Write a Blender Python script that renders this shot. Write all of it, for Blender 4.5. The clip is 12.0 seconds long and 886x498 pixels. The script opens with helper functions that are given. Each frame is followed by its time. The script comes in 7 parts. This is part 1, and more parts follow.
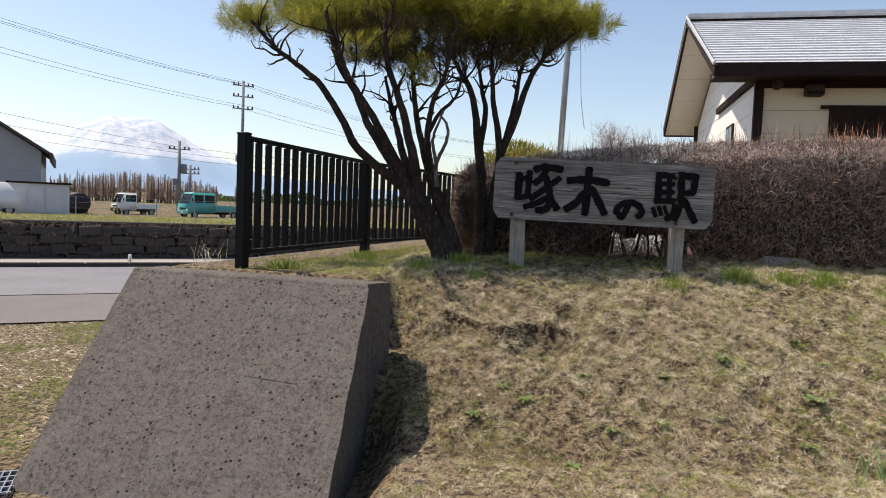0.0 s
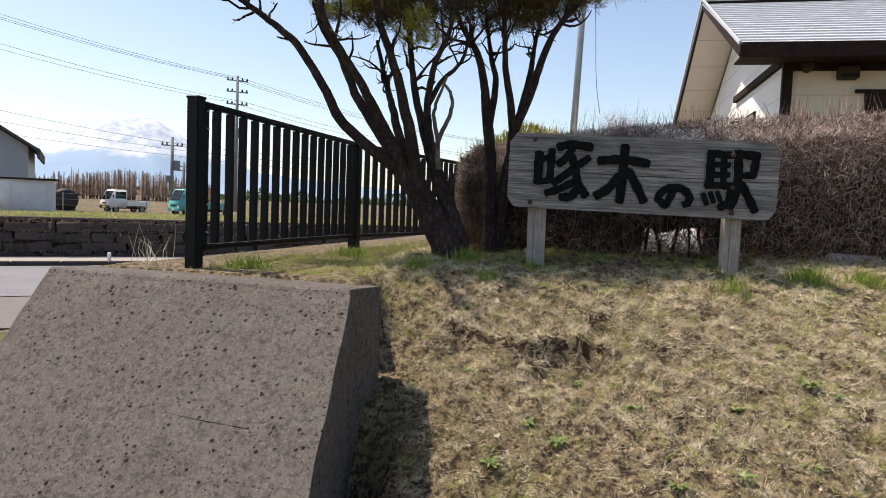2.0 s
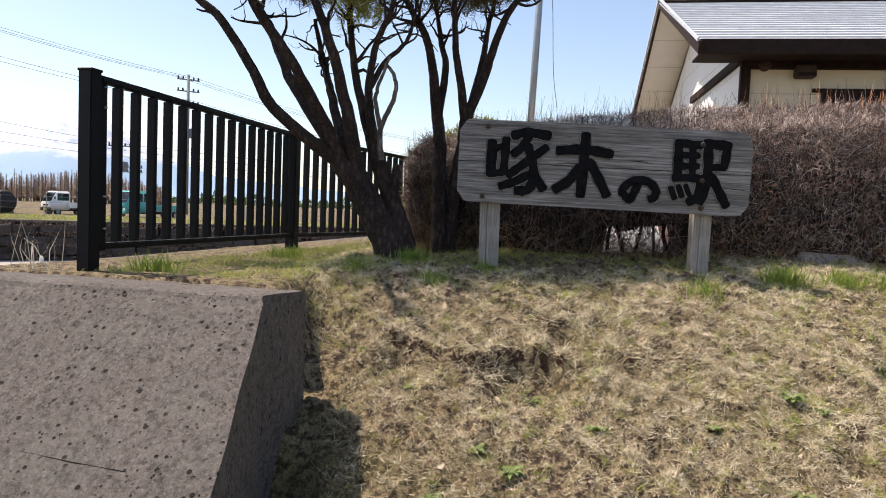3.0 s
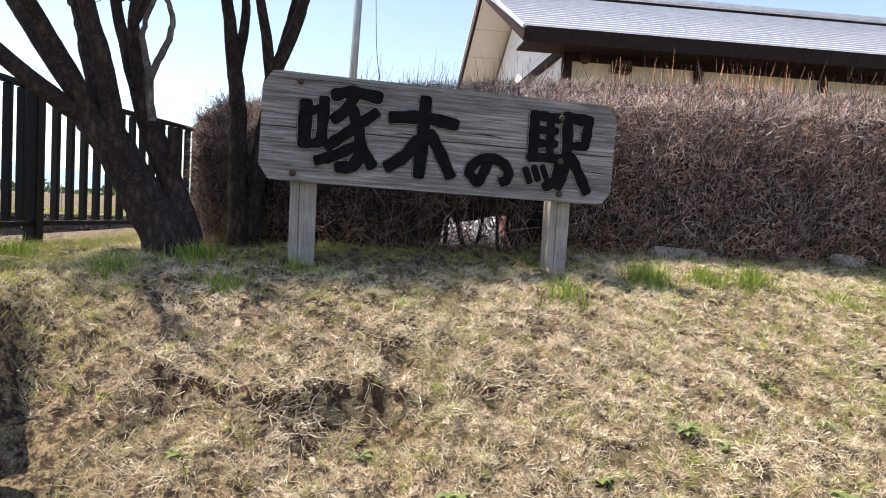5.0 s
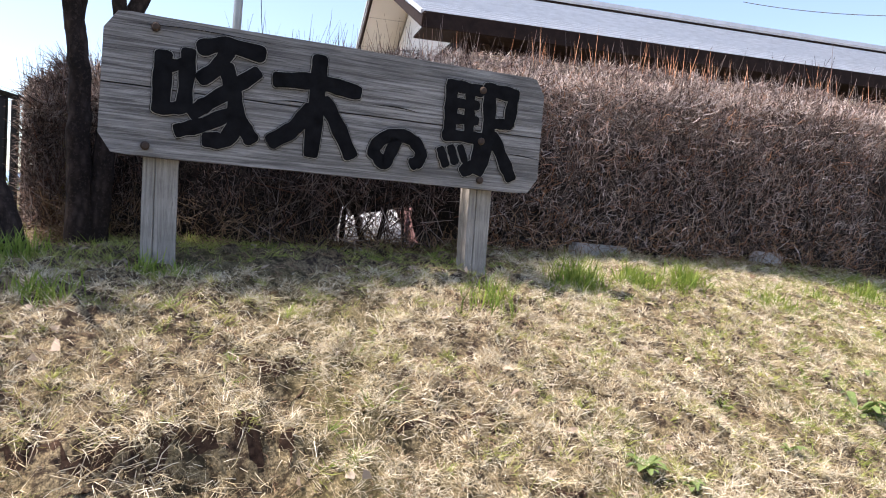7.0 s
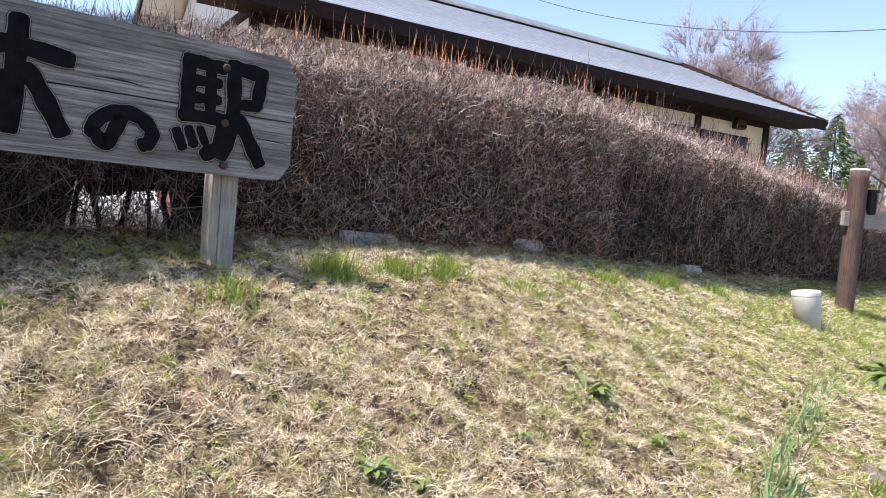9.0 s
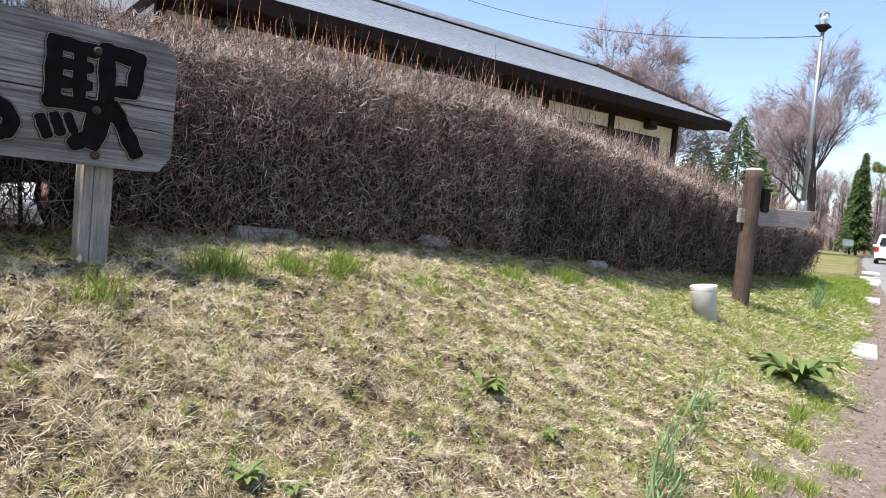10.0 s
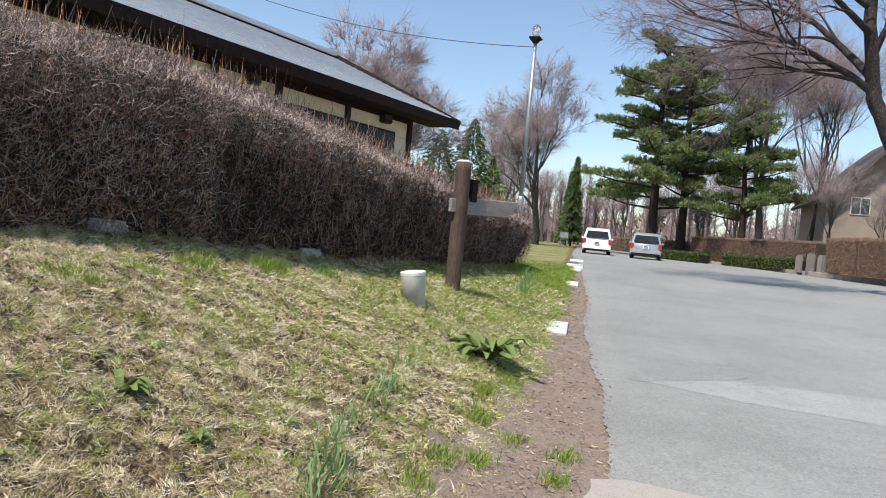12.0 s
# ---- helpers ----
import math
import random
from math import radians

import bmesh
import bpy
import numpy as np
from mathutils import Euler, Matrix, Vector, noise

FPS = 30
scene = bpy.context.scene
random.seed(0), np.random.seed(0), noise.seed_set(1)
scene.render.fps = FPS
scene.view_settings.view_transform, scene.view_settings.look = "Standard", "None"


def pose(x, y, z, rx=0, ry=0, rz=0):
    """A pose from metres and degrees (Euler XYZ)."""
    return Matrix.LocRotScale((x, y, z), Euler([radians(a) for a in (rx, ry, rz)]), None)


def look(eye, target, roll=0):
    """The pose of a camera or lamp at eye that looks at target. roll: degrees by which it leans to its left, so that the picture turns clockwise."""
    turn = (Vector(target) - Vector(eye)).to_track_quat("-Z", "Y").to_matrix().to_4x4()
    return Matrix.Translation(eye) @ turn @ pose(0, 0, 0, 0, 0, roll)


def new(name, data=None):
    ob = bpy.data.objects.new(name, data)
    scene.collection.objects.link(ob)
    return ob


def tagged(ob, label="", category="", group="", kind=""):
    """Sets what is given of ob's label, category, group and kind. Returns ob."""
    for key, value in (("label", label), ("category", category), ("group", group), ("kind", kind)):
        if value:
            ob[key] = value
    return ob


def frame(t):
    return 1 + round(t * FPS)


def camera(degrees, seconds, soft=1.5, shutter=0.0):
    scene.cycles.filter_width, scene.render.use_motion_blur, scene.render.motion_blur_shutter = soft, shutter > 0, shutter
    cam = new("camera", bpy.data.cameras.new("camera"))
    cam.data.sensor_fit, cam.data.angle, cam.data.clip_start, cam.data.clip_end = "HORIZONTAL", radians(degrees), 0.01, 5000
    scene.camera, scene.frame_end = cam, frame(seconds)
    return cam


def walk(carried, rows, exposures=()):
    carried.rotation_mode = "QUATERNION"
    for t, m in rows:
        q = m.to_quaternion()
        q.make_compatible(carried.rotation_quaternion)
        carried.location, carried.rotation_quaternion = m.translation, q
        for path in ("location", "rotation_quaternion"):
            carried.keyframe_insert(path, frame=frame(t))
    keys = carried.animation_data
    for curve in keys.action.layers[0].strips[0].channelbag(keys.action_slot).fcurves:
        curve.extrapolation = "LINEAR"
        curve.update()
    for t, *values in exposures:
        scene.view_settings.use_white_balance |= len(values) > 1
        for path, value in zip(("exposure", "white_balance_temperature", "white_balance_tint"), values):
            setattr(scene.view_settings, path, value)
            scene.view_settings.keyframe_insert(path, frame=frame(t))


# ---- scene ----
cam = camera(65.5, 12.0, 1.0)
PATH = [
    (0, (0.41, 0.563, 1.352), (0.319, 2.558, 1.238), 2.2),
    (0.5, (0.358, 0.841, 1.338), (0.27, 2.836, 1.222), 2.2),
    (1, (0.312, 1.064, 1.311), (0.201, 3.058, 1.193), 2.1),
    (1.5, (0.276, 1.307, 1.316), (0.154, 3.3, 1.199), 2.2),
    (2, (0.324, 1.588, 1.270), (0.24, 3.583, 1.152), 2.2),
    (2.5, (0.376, 1.829, 1.245), (0.331, 3.826, 1.137), 2.1),
    (4.3, (0.455, 2.709, 1.163), (0.775, 4.681, 1.061), 2.8),
    (4.5, (0.469, 2.785, 1.165), (0.826, 4.75, 1.059), 2.8),
    (5, (0.502, 3.027, 1.183), (1.057, 4.946, 1.080), 3.0),
    (5.5, (0.556, 3.228, 1.134), (1.283, 5.088, 1.037), 3.3),
    (6, (0.623, 3.41, 1.127), (1.394, 5.253, 1.030), 3.3),
    (6.5, (0.642, 3.546, 1.145), (1.443, 5.376, 1.045), 3.4),
    (6.7, (0.629, 3.586, 1.136), (1.449, 5.408, 1.042), 3.4),
    (8.3, (0.774, 3.637, 1.183), (1.899, 5.285, 1.056), 4.4),
    (8.5, (0.802, 3.627, 1.184), (2.001, 5.224, 1.063), 4.4),
    (9, (0.9, 3.584, 1.204), (2.213, 5.088, 1.091), 4.5),
    (9.5, (0.972, 3.554, 1.212), (2.362, 4.988, 1.103), 4.6),
    (10, (1.036, 3.529, 1.209), (2.504, 4.883, 1.103), 4.8),
    (10.5, (1.127, 3.498, 1.209), (2.687, 4.745, 1.110), 5.0),
    (11, (1.221, 3.435, 1.198), (2.892, 4.53, 1.114), 5.0),
    (11.5, (1.315, 3.362, 1.189), (3.086, 4.289, 1.117), 5.0),
    (12, (1.421, 3.325, 1.179), (3.268, 4.089, 1.117), 5.2),
]
walk(cam, [(t, look(eye, target, roll)) for t, eye, target, roll in PATH], [(0, 0.2, 7250, 14), (2.5, 0.42, 7300, 15), (5.0, 0.88, 7050, 18), (8.0, 0.98, 6700, 18), (9.5, 0.84, 6580, 14), (12, 0.32, 6700, 9)])

# ---- light ----
SUN_DIR = Vector((-0.942, 0.335, 0.0)).normalized()
ELEV = radians(61)
to_sun = Vector((SUN_DIR.x * math.cos(ELEV), SUN_DIR.y * math.cos(ELEV), math.sin(ELEV)))
world = bpy.data.worlds.new("sky")
scene.world = world
world.use_nodes = True
wn = world.node_tree
sky = wn.nodes.new("ShaderNodeTexSky")
sky.sky_type, sky.sun_disc = "NISHITA", False
sky.sun_elevation = ELEV
sky.sun_rotation = math.atan2(to_sun.x, to_sun.y)
sky.air_density, sky.dust_density, sky.ozone_density = 1.0, 0.9, 2.0
wn.links.new(sky.outputs[0], wn.nodes["Background"].inputs[0])
wn.nodes["Background"].inputs[1].default_value = 0.155
sun = new("sun", bpy.data.lights.new("sun", "SUN"))
sun.data.energy, sun.data.angle, sun.data.color = 5.4, radians(0.53), (1.0, 0.95, 0.87)
sun.matrix_world = look((0, 0, 0), -to_sun)

# ---- materials ----


class Mat:
    """A node material: noise mixes of colours, bump and roughness."""

    def __init__(self, name, rough=0.8, metal=0.0, spec=0.4):
        self.m = bpy.data.materials.new(name)
        self.m.use_nodes = True
        self.t = self.m.node_tree
        self.b = self.t.nodes["Principled BSDF"]
        self.b.inputs["Roughness"].default_value = rough
        self.b.inputs["Metallic"].default_value = metal
        self.b.inputs["Specular IOR Level"].default_value = spec
        self.co = self.t.nodes.new("ShaderNodeTexCoord").outputs["Object"]

    def map(self, scale=(1, 1, 1), rot=(0, 0, 0)):
        n = self.t.nodes.new("ShaderNodeMapping")
        n.inputs["Scale"].default_value, n.inputs["Rotation"].default_value = scale, rot
        self.t.links.new(self.co, n.inputs[0])
        return n.outputs[0]

    def noise(self, scale, detail=4, rough=0.6, stretch=None, dist=0.0):
        n = self.t.nodes.new("ShaderNodeTexNoise")
        n.inputs["Scale"].default_value, n.inputs["Detail"].default_value = scale, detail
        n.inputs["Roughness"].default_value, n.inputs["Distortion"].default_value = rough, dist
        self.t.links.new(self.map(stretch) if stretch else self.co, n.inputs["Vector"])
        return n.outputs["Fac"]

    def voronoi(self, scale, feature="F1", stretch=None):
        n = self.t.nodes.new("ShaderNodeTexVoronoi")
        n.feature = feature
        n.inputs["Scale"].default_value = scale
        self.t.links.new(self.map(stretch) if stretch else self.co, n.inputs["Vector"])
        return n.outputs["Distance"]

    def island(self):
        return self.t.nodes.new("ShaderNodeNewGeometry").outputs["Random Per Island"]

    def objrand(self):
        return self.t.nodes.new("ShaderNodeObjectInfo").outputs["Random"]

    def axis(self, i):
        n = self.t.nodes.new("ShaderNodeSeparateXYZ")
        self.t.links.new(self.co, n.inputs[0])
        return n.outputs[i]

    def ramp(self, fac, *stops):
        n = self.t.nodes.new("ShaderNodeValToRGB")
        r = n.color_ramp
        while len(r.elements) < len(stops):
            r.elements.new(0.5)
        for e, (p, c) in zip(r.elements, sorted(stops, key=lambda k: k[0])):
            e.position, e.color = p, (*c, 1) if len(c) == 3 else c
        self.t.links.new(fac, n.inputs[0])
        return n.outputs[0]

    def grey(self, fac, a, b):
        return self.ramp(fac, (a, (0, 0, 0)), (b, (1, 1, 1)))

    def mix(self, fac, a, b, mode="MIX"):
        n = self.t.nodes.new("ShaderNodeMix")
        n.data_type, n.blend_type = "RGBA", mode
        for k, v in ((0, fac), (6, a), (7, b)):
            if hasattr(v, "is_linked"):
                self.t.links.new(v, n.inputs[k])
            elif k:
                n.inputs[k].default_value = (*v, 1)
            else:
                n.inputs[k].default_value = v
        return n.outputs[2]

    def colour(self, c):
        if hasattr(c, "is_linked"):
            self.t.links.new(c, self.b.inputs["Base Color"])
        else:
            self.b.inputs["Base Color"].default_value = (*c, 1)
        return self

    def rough(self, fac, lo, hi):
        n = self.t.nodes.new("ShaderNodeMapRange")
        n.inputs[3].default_value, n.inputs[4].default_value = lo, hi
        self.t.links.new(fac, n.inputs[0])
        self.t.links.new(n.outputs[0], self.b.inputs["Roughness"])
        return self

    def bump(self, fac, dist, strength=1.0):
        n = self.t.nodes.new("ShaderNodeBump")
        n.inputs["Strength"].default_value, n.inputs["Distance"].default_value = strength, dist
        self.t.links.new(fac, n.inputs["Height"])
        old = [l.from_socket for l in self.b.inputs["Normal"].links]
        if old:
            self.t.links.new(old[0], n.inputs["Normal"])
        self.t.links.new(n.outputs[0], self.b.inputs["Normal"])
        return self


def plain(name, c, rough=0.6, metal=0.0, vary=0.12, scale=6.0, spec=0.4):
    m = Mat(name, rough, metal, spec)
    n = m.noise(scale, 6, 0.65)
    lo, hi = tuple(v * (1 - vary) for v in c), tuple(min(1, v * (1 + vary)) for v in c)
    m.colour(m.ramp(n, (0.3, lo), (0.7, hi)))
    m.bump(m.noise(scale * 12, 3), 0.002, 0.3)
    return m.m


def soil_material():
    m = Mat("soil_and_litter", 0.95, 0, 0.2)
    fine, mid, big = m.noise(60, 6, 0.7), m.noise(9, 5, 0.6), m.noise(1.3, 4, 0.6)
    soil = m.ramp(fine, (0.3, (0.014, 0.009, 0.006)), (0.7, (0.060, 0.040, 0.028)))
    straw = m.ramp(m.noise(150, 6, 0.85, (1, 0.3, 1)), (0.38, (0.045, 0.031, 0.020)), (0.62, (0.42, 0.335, 0.20)))
    moss = m.ramp(fine, (0.3, (0.035, 0.033, 0.012)), (0.7, (0.15, 0.135, 0.045)))
    c = m.mix(m.ramp(m.noise(26, 5, 0.7), (0.43, (0, 0, 0)), (0.55, (0.9, 0.9, 0.9))), soil, straw)
    c = m.mix(m.ramp(big, (0.50, (0, 0, 0)), (0.66, (0.5, 0.5, 0.5))), c, moss)
    m.colour(c).bump(fine, 0.02, 0.7).bump(mid, 0.05, 0.6)
    return m.m


def dirt_material():
    m = Mat("gritty_dirt", 0.95, 0, 0.2)
    fine, mid = m.noise(90, 6, 0.75), m.noise(3, 6, 0.6)
    peb = m.voronoi(55)
    c = m.ramp(fine, (0.3, (0.09, 0.068, 0.056)), (0.68, (0.30, 0.245, 0.205)))
    c = m.mix(m.ramp(mid, (0.35, (0, 0, 0)), (0.7, (0.5, 0.5, 0.5))), c, (0.13, 0.098, 0.085))
    c = m.mix(m.mix(m.grey(m.noise(7, 3), 0.5, 0.6), (0, 0, 0), m.grey(peb, 0.10, 0.05)), c, (0.24, 0.21, 0.185))
    c = m.mix(m.ramp(m.noise(22, 6, 0.75), (0.5, (0, 0, 0)), (0.7, (0.6, 0.6, 0.6))), c, (0.045, 0.032, 0.026))
    c = m.mix(m.ramp(m.noise(1.4, 5, 0.7), (0.5, (0, 0, 0)), (0.7, (0.6, 0.6, 0.6))), c, (0.20, 0.175, 0.16))
    m.colour(c).bump(fine, 0.005, 0.7)
    return m.m


def asphalt_material(name, tint):
    m = Mat(name, 0.85, 0, 0.35)
    agg, mid, big = m.noise(260, 3, 0.8), m.noise(6, 6, 0.7), m.noise(0.45, 5, 0.65)
    base = m.ramp(agg, (0.32, tuple(v * 0.55 for v in tint)), (0.68, tuple(v * 1.4 for v in tint)))
    c = m.mix(m.grey(big, 0.35, 0.7), base, tuple(v * 1.28 for v in tint))
    c = m.mix(m.ramp(mid, (0.45, (0, 0, 0)), (0.8, (0.5, 0.5, 0.5))), c, tuple(v * 0.75 for v in tint))
    c = m.mix(m.ramp(m.noise(38, 6, 0.8), (0.5, (0, 0, 0)), (0.70, (0.75, 0.75, 0.75))), c, tuple(v * 0.55 for v in tint))
    c = m.mix(m.ramp(m.noise(52, 4, 0.8), (0.54, (0, 0, 0)), (0.68, (0.7, 0.7, 0.7))), c, tuple(v * 1.8 for v in tint))
    n = m.t.nodes.new("ShaderNodeTexVoronoi")
    n.feature = "DISTANCE_TO_EDGE"
    n.inputs["Scale"].default_value = 1.1
    d = m.t.nodes.new("ShaderNodeMix")
    d.data_type = "VECTOR"
    wob = m.t.nodes.new("ShaderNodeTexNoise")
    wob.inputs["Scale"].default_value, wob.inputs["Detail"].default_value = 3.5, 7
    m.t.links.new(m.co, wob.inputs["Vector"])
    add = m.t.nodes.new("ShaderNodeVectorMath")
    add.operation = "MULTIPLY_ADD"
    add.inputs[1].default_value = (0.9, 0.9, 0.9)
    m.t.links.new(wob.outputs["Color"], add.inputs[0])
    m.t.links.new(m.co, add.inputs[2])
    m.t.links.new(add.outputs[0], n.inputs["Vector"])
    crack = m.ramp(n.outputs["Distance"], (0.0, (0.7, 0.7, 0.7)), (0.007, (0, 0, 0)))
    gate = m.mix(m.grey(m.noise(1.1, 5, 0.7), 0.50, 0.62), (0, 0, 0), crack)
    c = m.mix(gate, c, tuple(v * 0.35 for v in tint))
    m.colour(c).bump(agg, 0.004, 0.5).bump(gate, -0.01, 0.6)
    return m.m


def concrete_material(name, lo, hi, pits=True, scale=1.0):
    m = Mat(name, 0.9, 0, 0.3)
    fine, mid, big = m.noise(140 * scale, 5, 0.75), m.noise(14 * scale, 6, 0.65), m.noise(1.6 * scale, 5, 0.6)
    c = m.ramp(fine, (0.3, lo), (0.72, hi))
    c = m.mix(m.ramp(mid, (0.35, (0, 0, 0)), (0.85, (0.4, 0.4, 0.4))), c, hi)
    c = m.mix(m.ramp(big, (0.35, (0, 0, 0)), (0.85, (0.45, 0.45, 0.45))), c, lo)
    st = m.noise(5, 5, 0.6, (3.2, 0.5, 0.5))
    c = m.mix(m.ramp(st, (0.55, (0, 0, 0)), (0.8, (0.35, 0.35, 0.35))), c, tuple(v * 0.6 for v in lo))
    if pits:
        speck = m.mix(m.grey(m.noise(80, 6, 0.8), 0.50, 0.66), (0, 0, 0), (0.5, 0.5, 0.5))
        c = m.mix(speck, c, tuple(v * 1.7 for v in hi))
        c = m.mix(m.ramp(m.noise(34, 7, 0.8), (0.40, (0.8, 0.8, 0.8)), (0.50, (0, 0, 0))), c, tuple(v * 0.7 for v in lo))
        c = m.mix(m.ramp(m.noise(3.5, 6, 0.7), (0.5, (0, 0, 0)), (0.75, (0.3, 0.3, 0.3))), c, (0.17, 0.17, 0.15))
        v = m.voronoi(22, "F1", (1, 1.3, 0.9))
        hole = m.grey(v, 0.21, 0.16)
        sel = m.mix(m.grey(m.noise(9, 2), 0.45, 0.55), (0, 0, 0), hole)
        c = m.mix(sel, c, tuple(x * 0.22 for x in lo))
        m.bump(sel, -0.012, 1.0)
        v2 = m.grey(m.voronoi(48), 0.24, 0.17)
        sel2 = m.mix(m.grey(m.noise(17, 2), 0.5, 0.6), (0, 0, 0), v2)
        c = m.mix(sel2, c, tuple(x * 0.3 for x in lo))
        m.bump(sel2, -0.006, 1.0)
    m.colour(c).bump(fine, 0.004, 0.7).bump(mid, 0.003, 0.3)
    return m.m


def wood_material(name, dark, light, along=(0.5, 9, 9), rough=0.8, crack=0.5, span=(0.32, 0.72)):
    m = Mat(name, rough, 0, 0.25)
    grain = m.noise(9, 8, 0.72, along, 0.6)
    fine = m.noise(60, 4, 0.7, (along[0] * 0.5, along[1] * 0.7, along[2] * 0.7))
    blot = m.noise(2.6, 6, 0.7, (along[0] * 1.6, max(1.0, along[1] * 0.22), max(1.0, along[2] * 0.22)) if along[0] < 1 else None)
    c = m.ramp(grain, (span[0], dark), (0.52, tuple((a + b) / 2 for a, b in zip(dark, light))), (span[1], light))
    c = m.mix(m.ramp(blot, (0.45, (0, 0, 0)), (0.75, (0.85, 0.85, 0.85))), c, tuple(v * 0.55 for v in dark))
    cr = m.grey(fine, 0.36, 0.30)
    c = m.mix(m.mix(crack, (0, 0, 0), cr), c, tuple(v * 0.35 for v in dark))
    c = m.mix(m.ramp(m.objrand(), (0, (0, 0, 0)), (1, (0.25, 0.25, 0.25))), c, tuple(v * 0.8 for v in light))
    m.colour(c).bump(grain, 0.003, 0.7).bump(cr, -0.004, 0.7)
    return m.m


def bark_material(name, dark, light):
    m = Mat(name, 0.95, 0, 0.2)
    pl, fine = m.voronoi(34, "F1", (1, 1, 0.4)), m.noise(70, 5, 0.7)
    c = m.ramp(pl, (0.05, light), (0.55, dark))
    c = m.mix(m.grey(m.noise(7, 4), 0.4, 0.7), c, tuple(v * 0.55 for v in dark))
    c = m.mix(m.grey(fine, 0.52, 0.75), c, light)
    m.colour(c).bump(pl, -0.006, 0.7).bump(fine, 0.004, 0.6)
    return m.m


def leaf_material(name, *cols, rough=0.65, glow=0.25, patch=2.5, deep=0.4):
    """Blades and needles: each island its own tone, some light passing through."""
    m = Mat(name, rough, 0, 0.3)
    n = len(cols)
    c = m.ramp(m.island(), *[(i / max(1, n - 1), k) for i, k in enumerate(cols)])
    c = m.mix(m.ramp(m.noise(patch, 3), (0.40, (0, 0, 0)), (0.72, (deep, deep, deep))), c, cols[0])
    m.colour(c)
    tr = m.t.nodes.new("ShaderNodeBsdfTranslucent")
    mx = m.t.nodes.new("ShaderNodeMixShader")
    mx.inputs[0].default_value = glow
    m.t.links.new(c, tr.inputs[0])
    m.t.links.new(m.b.outputs[0], mx.inputs[1])
    m.t.links.new(tr.outputs[0], mx.inputs[2])
    m.t.links.new(mx.outputs[0], m.t.nodes["Material Output"].inputs[0])
    return m.m


def siding_material(name, c):
    m = Mat(name, 0.75, 0, 0.3)
    z = m.t.nodes.new("ShaderNodeMath")
    z.operation = "FRACT"
    s = m.t.nodes.new("ShaderNodeMath")
    s.operation = "DIVIDE"
    s.inputs[1].default_value = 0.42
    m.t.links.new(m.axis(2), s.inputs[0])
    m.t.links.new(s.outputs[0], z.inputs[0])
    line = m.ramp(z.outputs[0], (0.0, (1, 1, 1)), (0.025, (0, 0, 0)))
    base = m.ramp(m.noise(3, 5), (0.3, tuple(v * 0.93 for v in c)), (0.7, c))
    m.colour(m.mix(line, base, tuple(v * 0.35 for v in c))).bump(line, -0.01).bump(m.noise(120, 2), 0.002, 0.4)
    return m.m


def glass_material():
    m = Mat("window_glass", 0.06, 0, 0.6)
    m.colour(m.ramp(m.noise(0.8, 2), (0.3, (0.012, 0.014, 0.016)), (0.7, (0.03, 0.035, 0.04))))
    return m.m


SOIL, DIRT = soil_material(), dirt_material()
ASPHALT = asphalt_material("pale_worn_asphalt", (0.190, 0.192, 0.189))
ASPHALT_DARK = asphalt_material("older_dark_asphalt", (0.182, 0.184, 0.182))
ASPHALT_PALE = asphalt_material("pale_patch_asphalt", (0.222, 0.226, 0.224))
SHOULDER = asphalt_material("old_shoulder_asphalt", (0.13, 0.118, 0.113))
ASPHALT_L = asphalt_material("road_asphalt", (0.15, 0.15, 0.16))
BLOCK = concrete_material("weathered_concrete", (0.043, 0.037, 0.033), (0.158, 0.137, 0.124))
EARTH = plain("dark_bare_earth", (0.050, 0.030, 0.021), 0.95, 0, 0.7, 60, 0.1)
SLAB = concrete_material("pale_concrete", (0.38, 0.38, 0.38), (0.6, 0.6, 0.6), False)
KERB = concrete_material("kerb_concrete", (0.22, 0.2, 0.18), (0.4, 0.37, 0.34), False)
STONE = concrete_material("wall_stone", (0.028, 0.025, 0.025), (0.085, 0.076, 0.072), False)
BOARD = wood_material("grey_weathered_plank", (0.050, 0.045, 0.042), (0.37, 0.352, 0.335), (0.3, 6, 10), crack=1.0, span=(0.40, 0.63))
POST = wood_material("grey_weathered_post", (0.16, 0.145, 0.13), (0.42, 0.39, 0.35), (9, 9, 0.5), crack=0.8)
LOG = wood_material("brown_stained_log", (0.03, 0.02, 0.016), (0.15, 0.10, 0.08), (9, 9, 0.45), crack=0.9)
ARM = wood_material("pale_grey_arm", (0.2, 0.175, 0.16), (0.36, 0.32, 0.295), (0.5, 9, 9))
RIM = wood_material("bare_carved_rim", (0.12, 0.11, 0.095), (0.42, 0.40, 0.36), (2, 6, 6))
INK = plain("black_letter_paint", (0.008, 0.008, 0.009), 0.85, 0, 0.5, 20, 0.06)
RUST = plain("rusty_bolt", (0.06, 0.04, 0.03), 0.8, 0.2, 0.5, 40)
FENCE = plain("black_aluminium", (0.006, 0.006, 0.007), 0.55, 0.0, 0.3, 8, 0.2)
PINE_BARK = bark_material("pine_bark", (0.030, 0.021, 0.018), (0.085, 0.060, 0.050))
GREY_BARK = bark_material("grey_bark", (0.06, 0.05, 0.045), (0.2, 0.17, 0.15))
DEAD = bark_material("dead_grey_wood", (0.10, 0.085, 0.075), (0.26, 0.23, 0.2))
# Bleached grey twigs, made paler still to paint sun on the hedge top.
TWIG_SUNLIT = leaf_material("pale_sunlit_hedge_twig", (0.10, 0.07, 0.06), (0.36, 0.29, 0.26), (0.66, 0.58, 0.54), (0.34, 0.19, 0.13), glow=0.0)
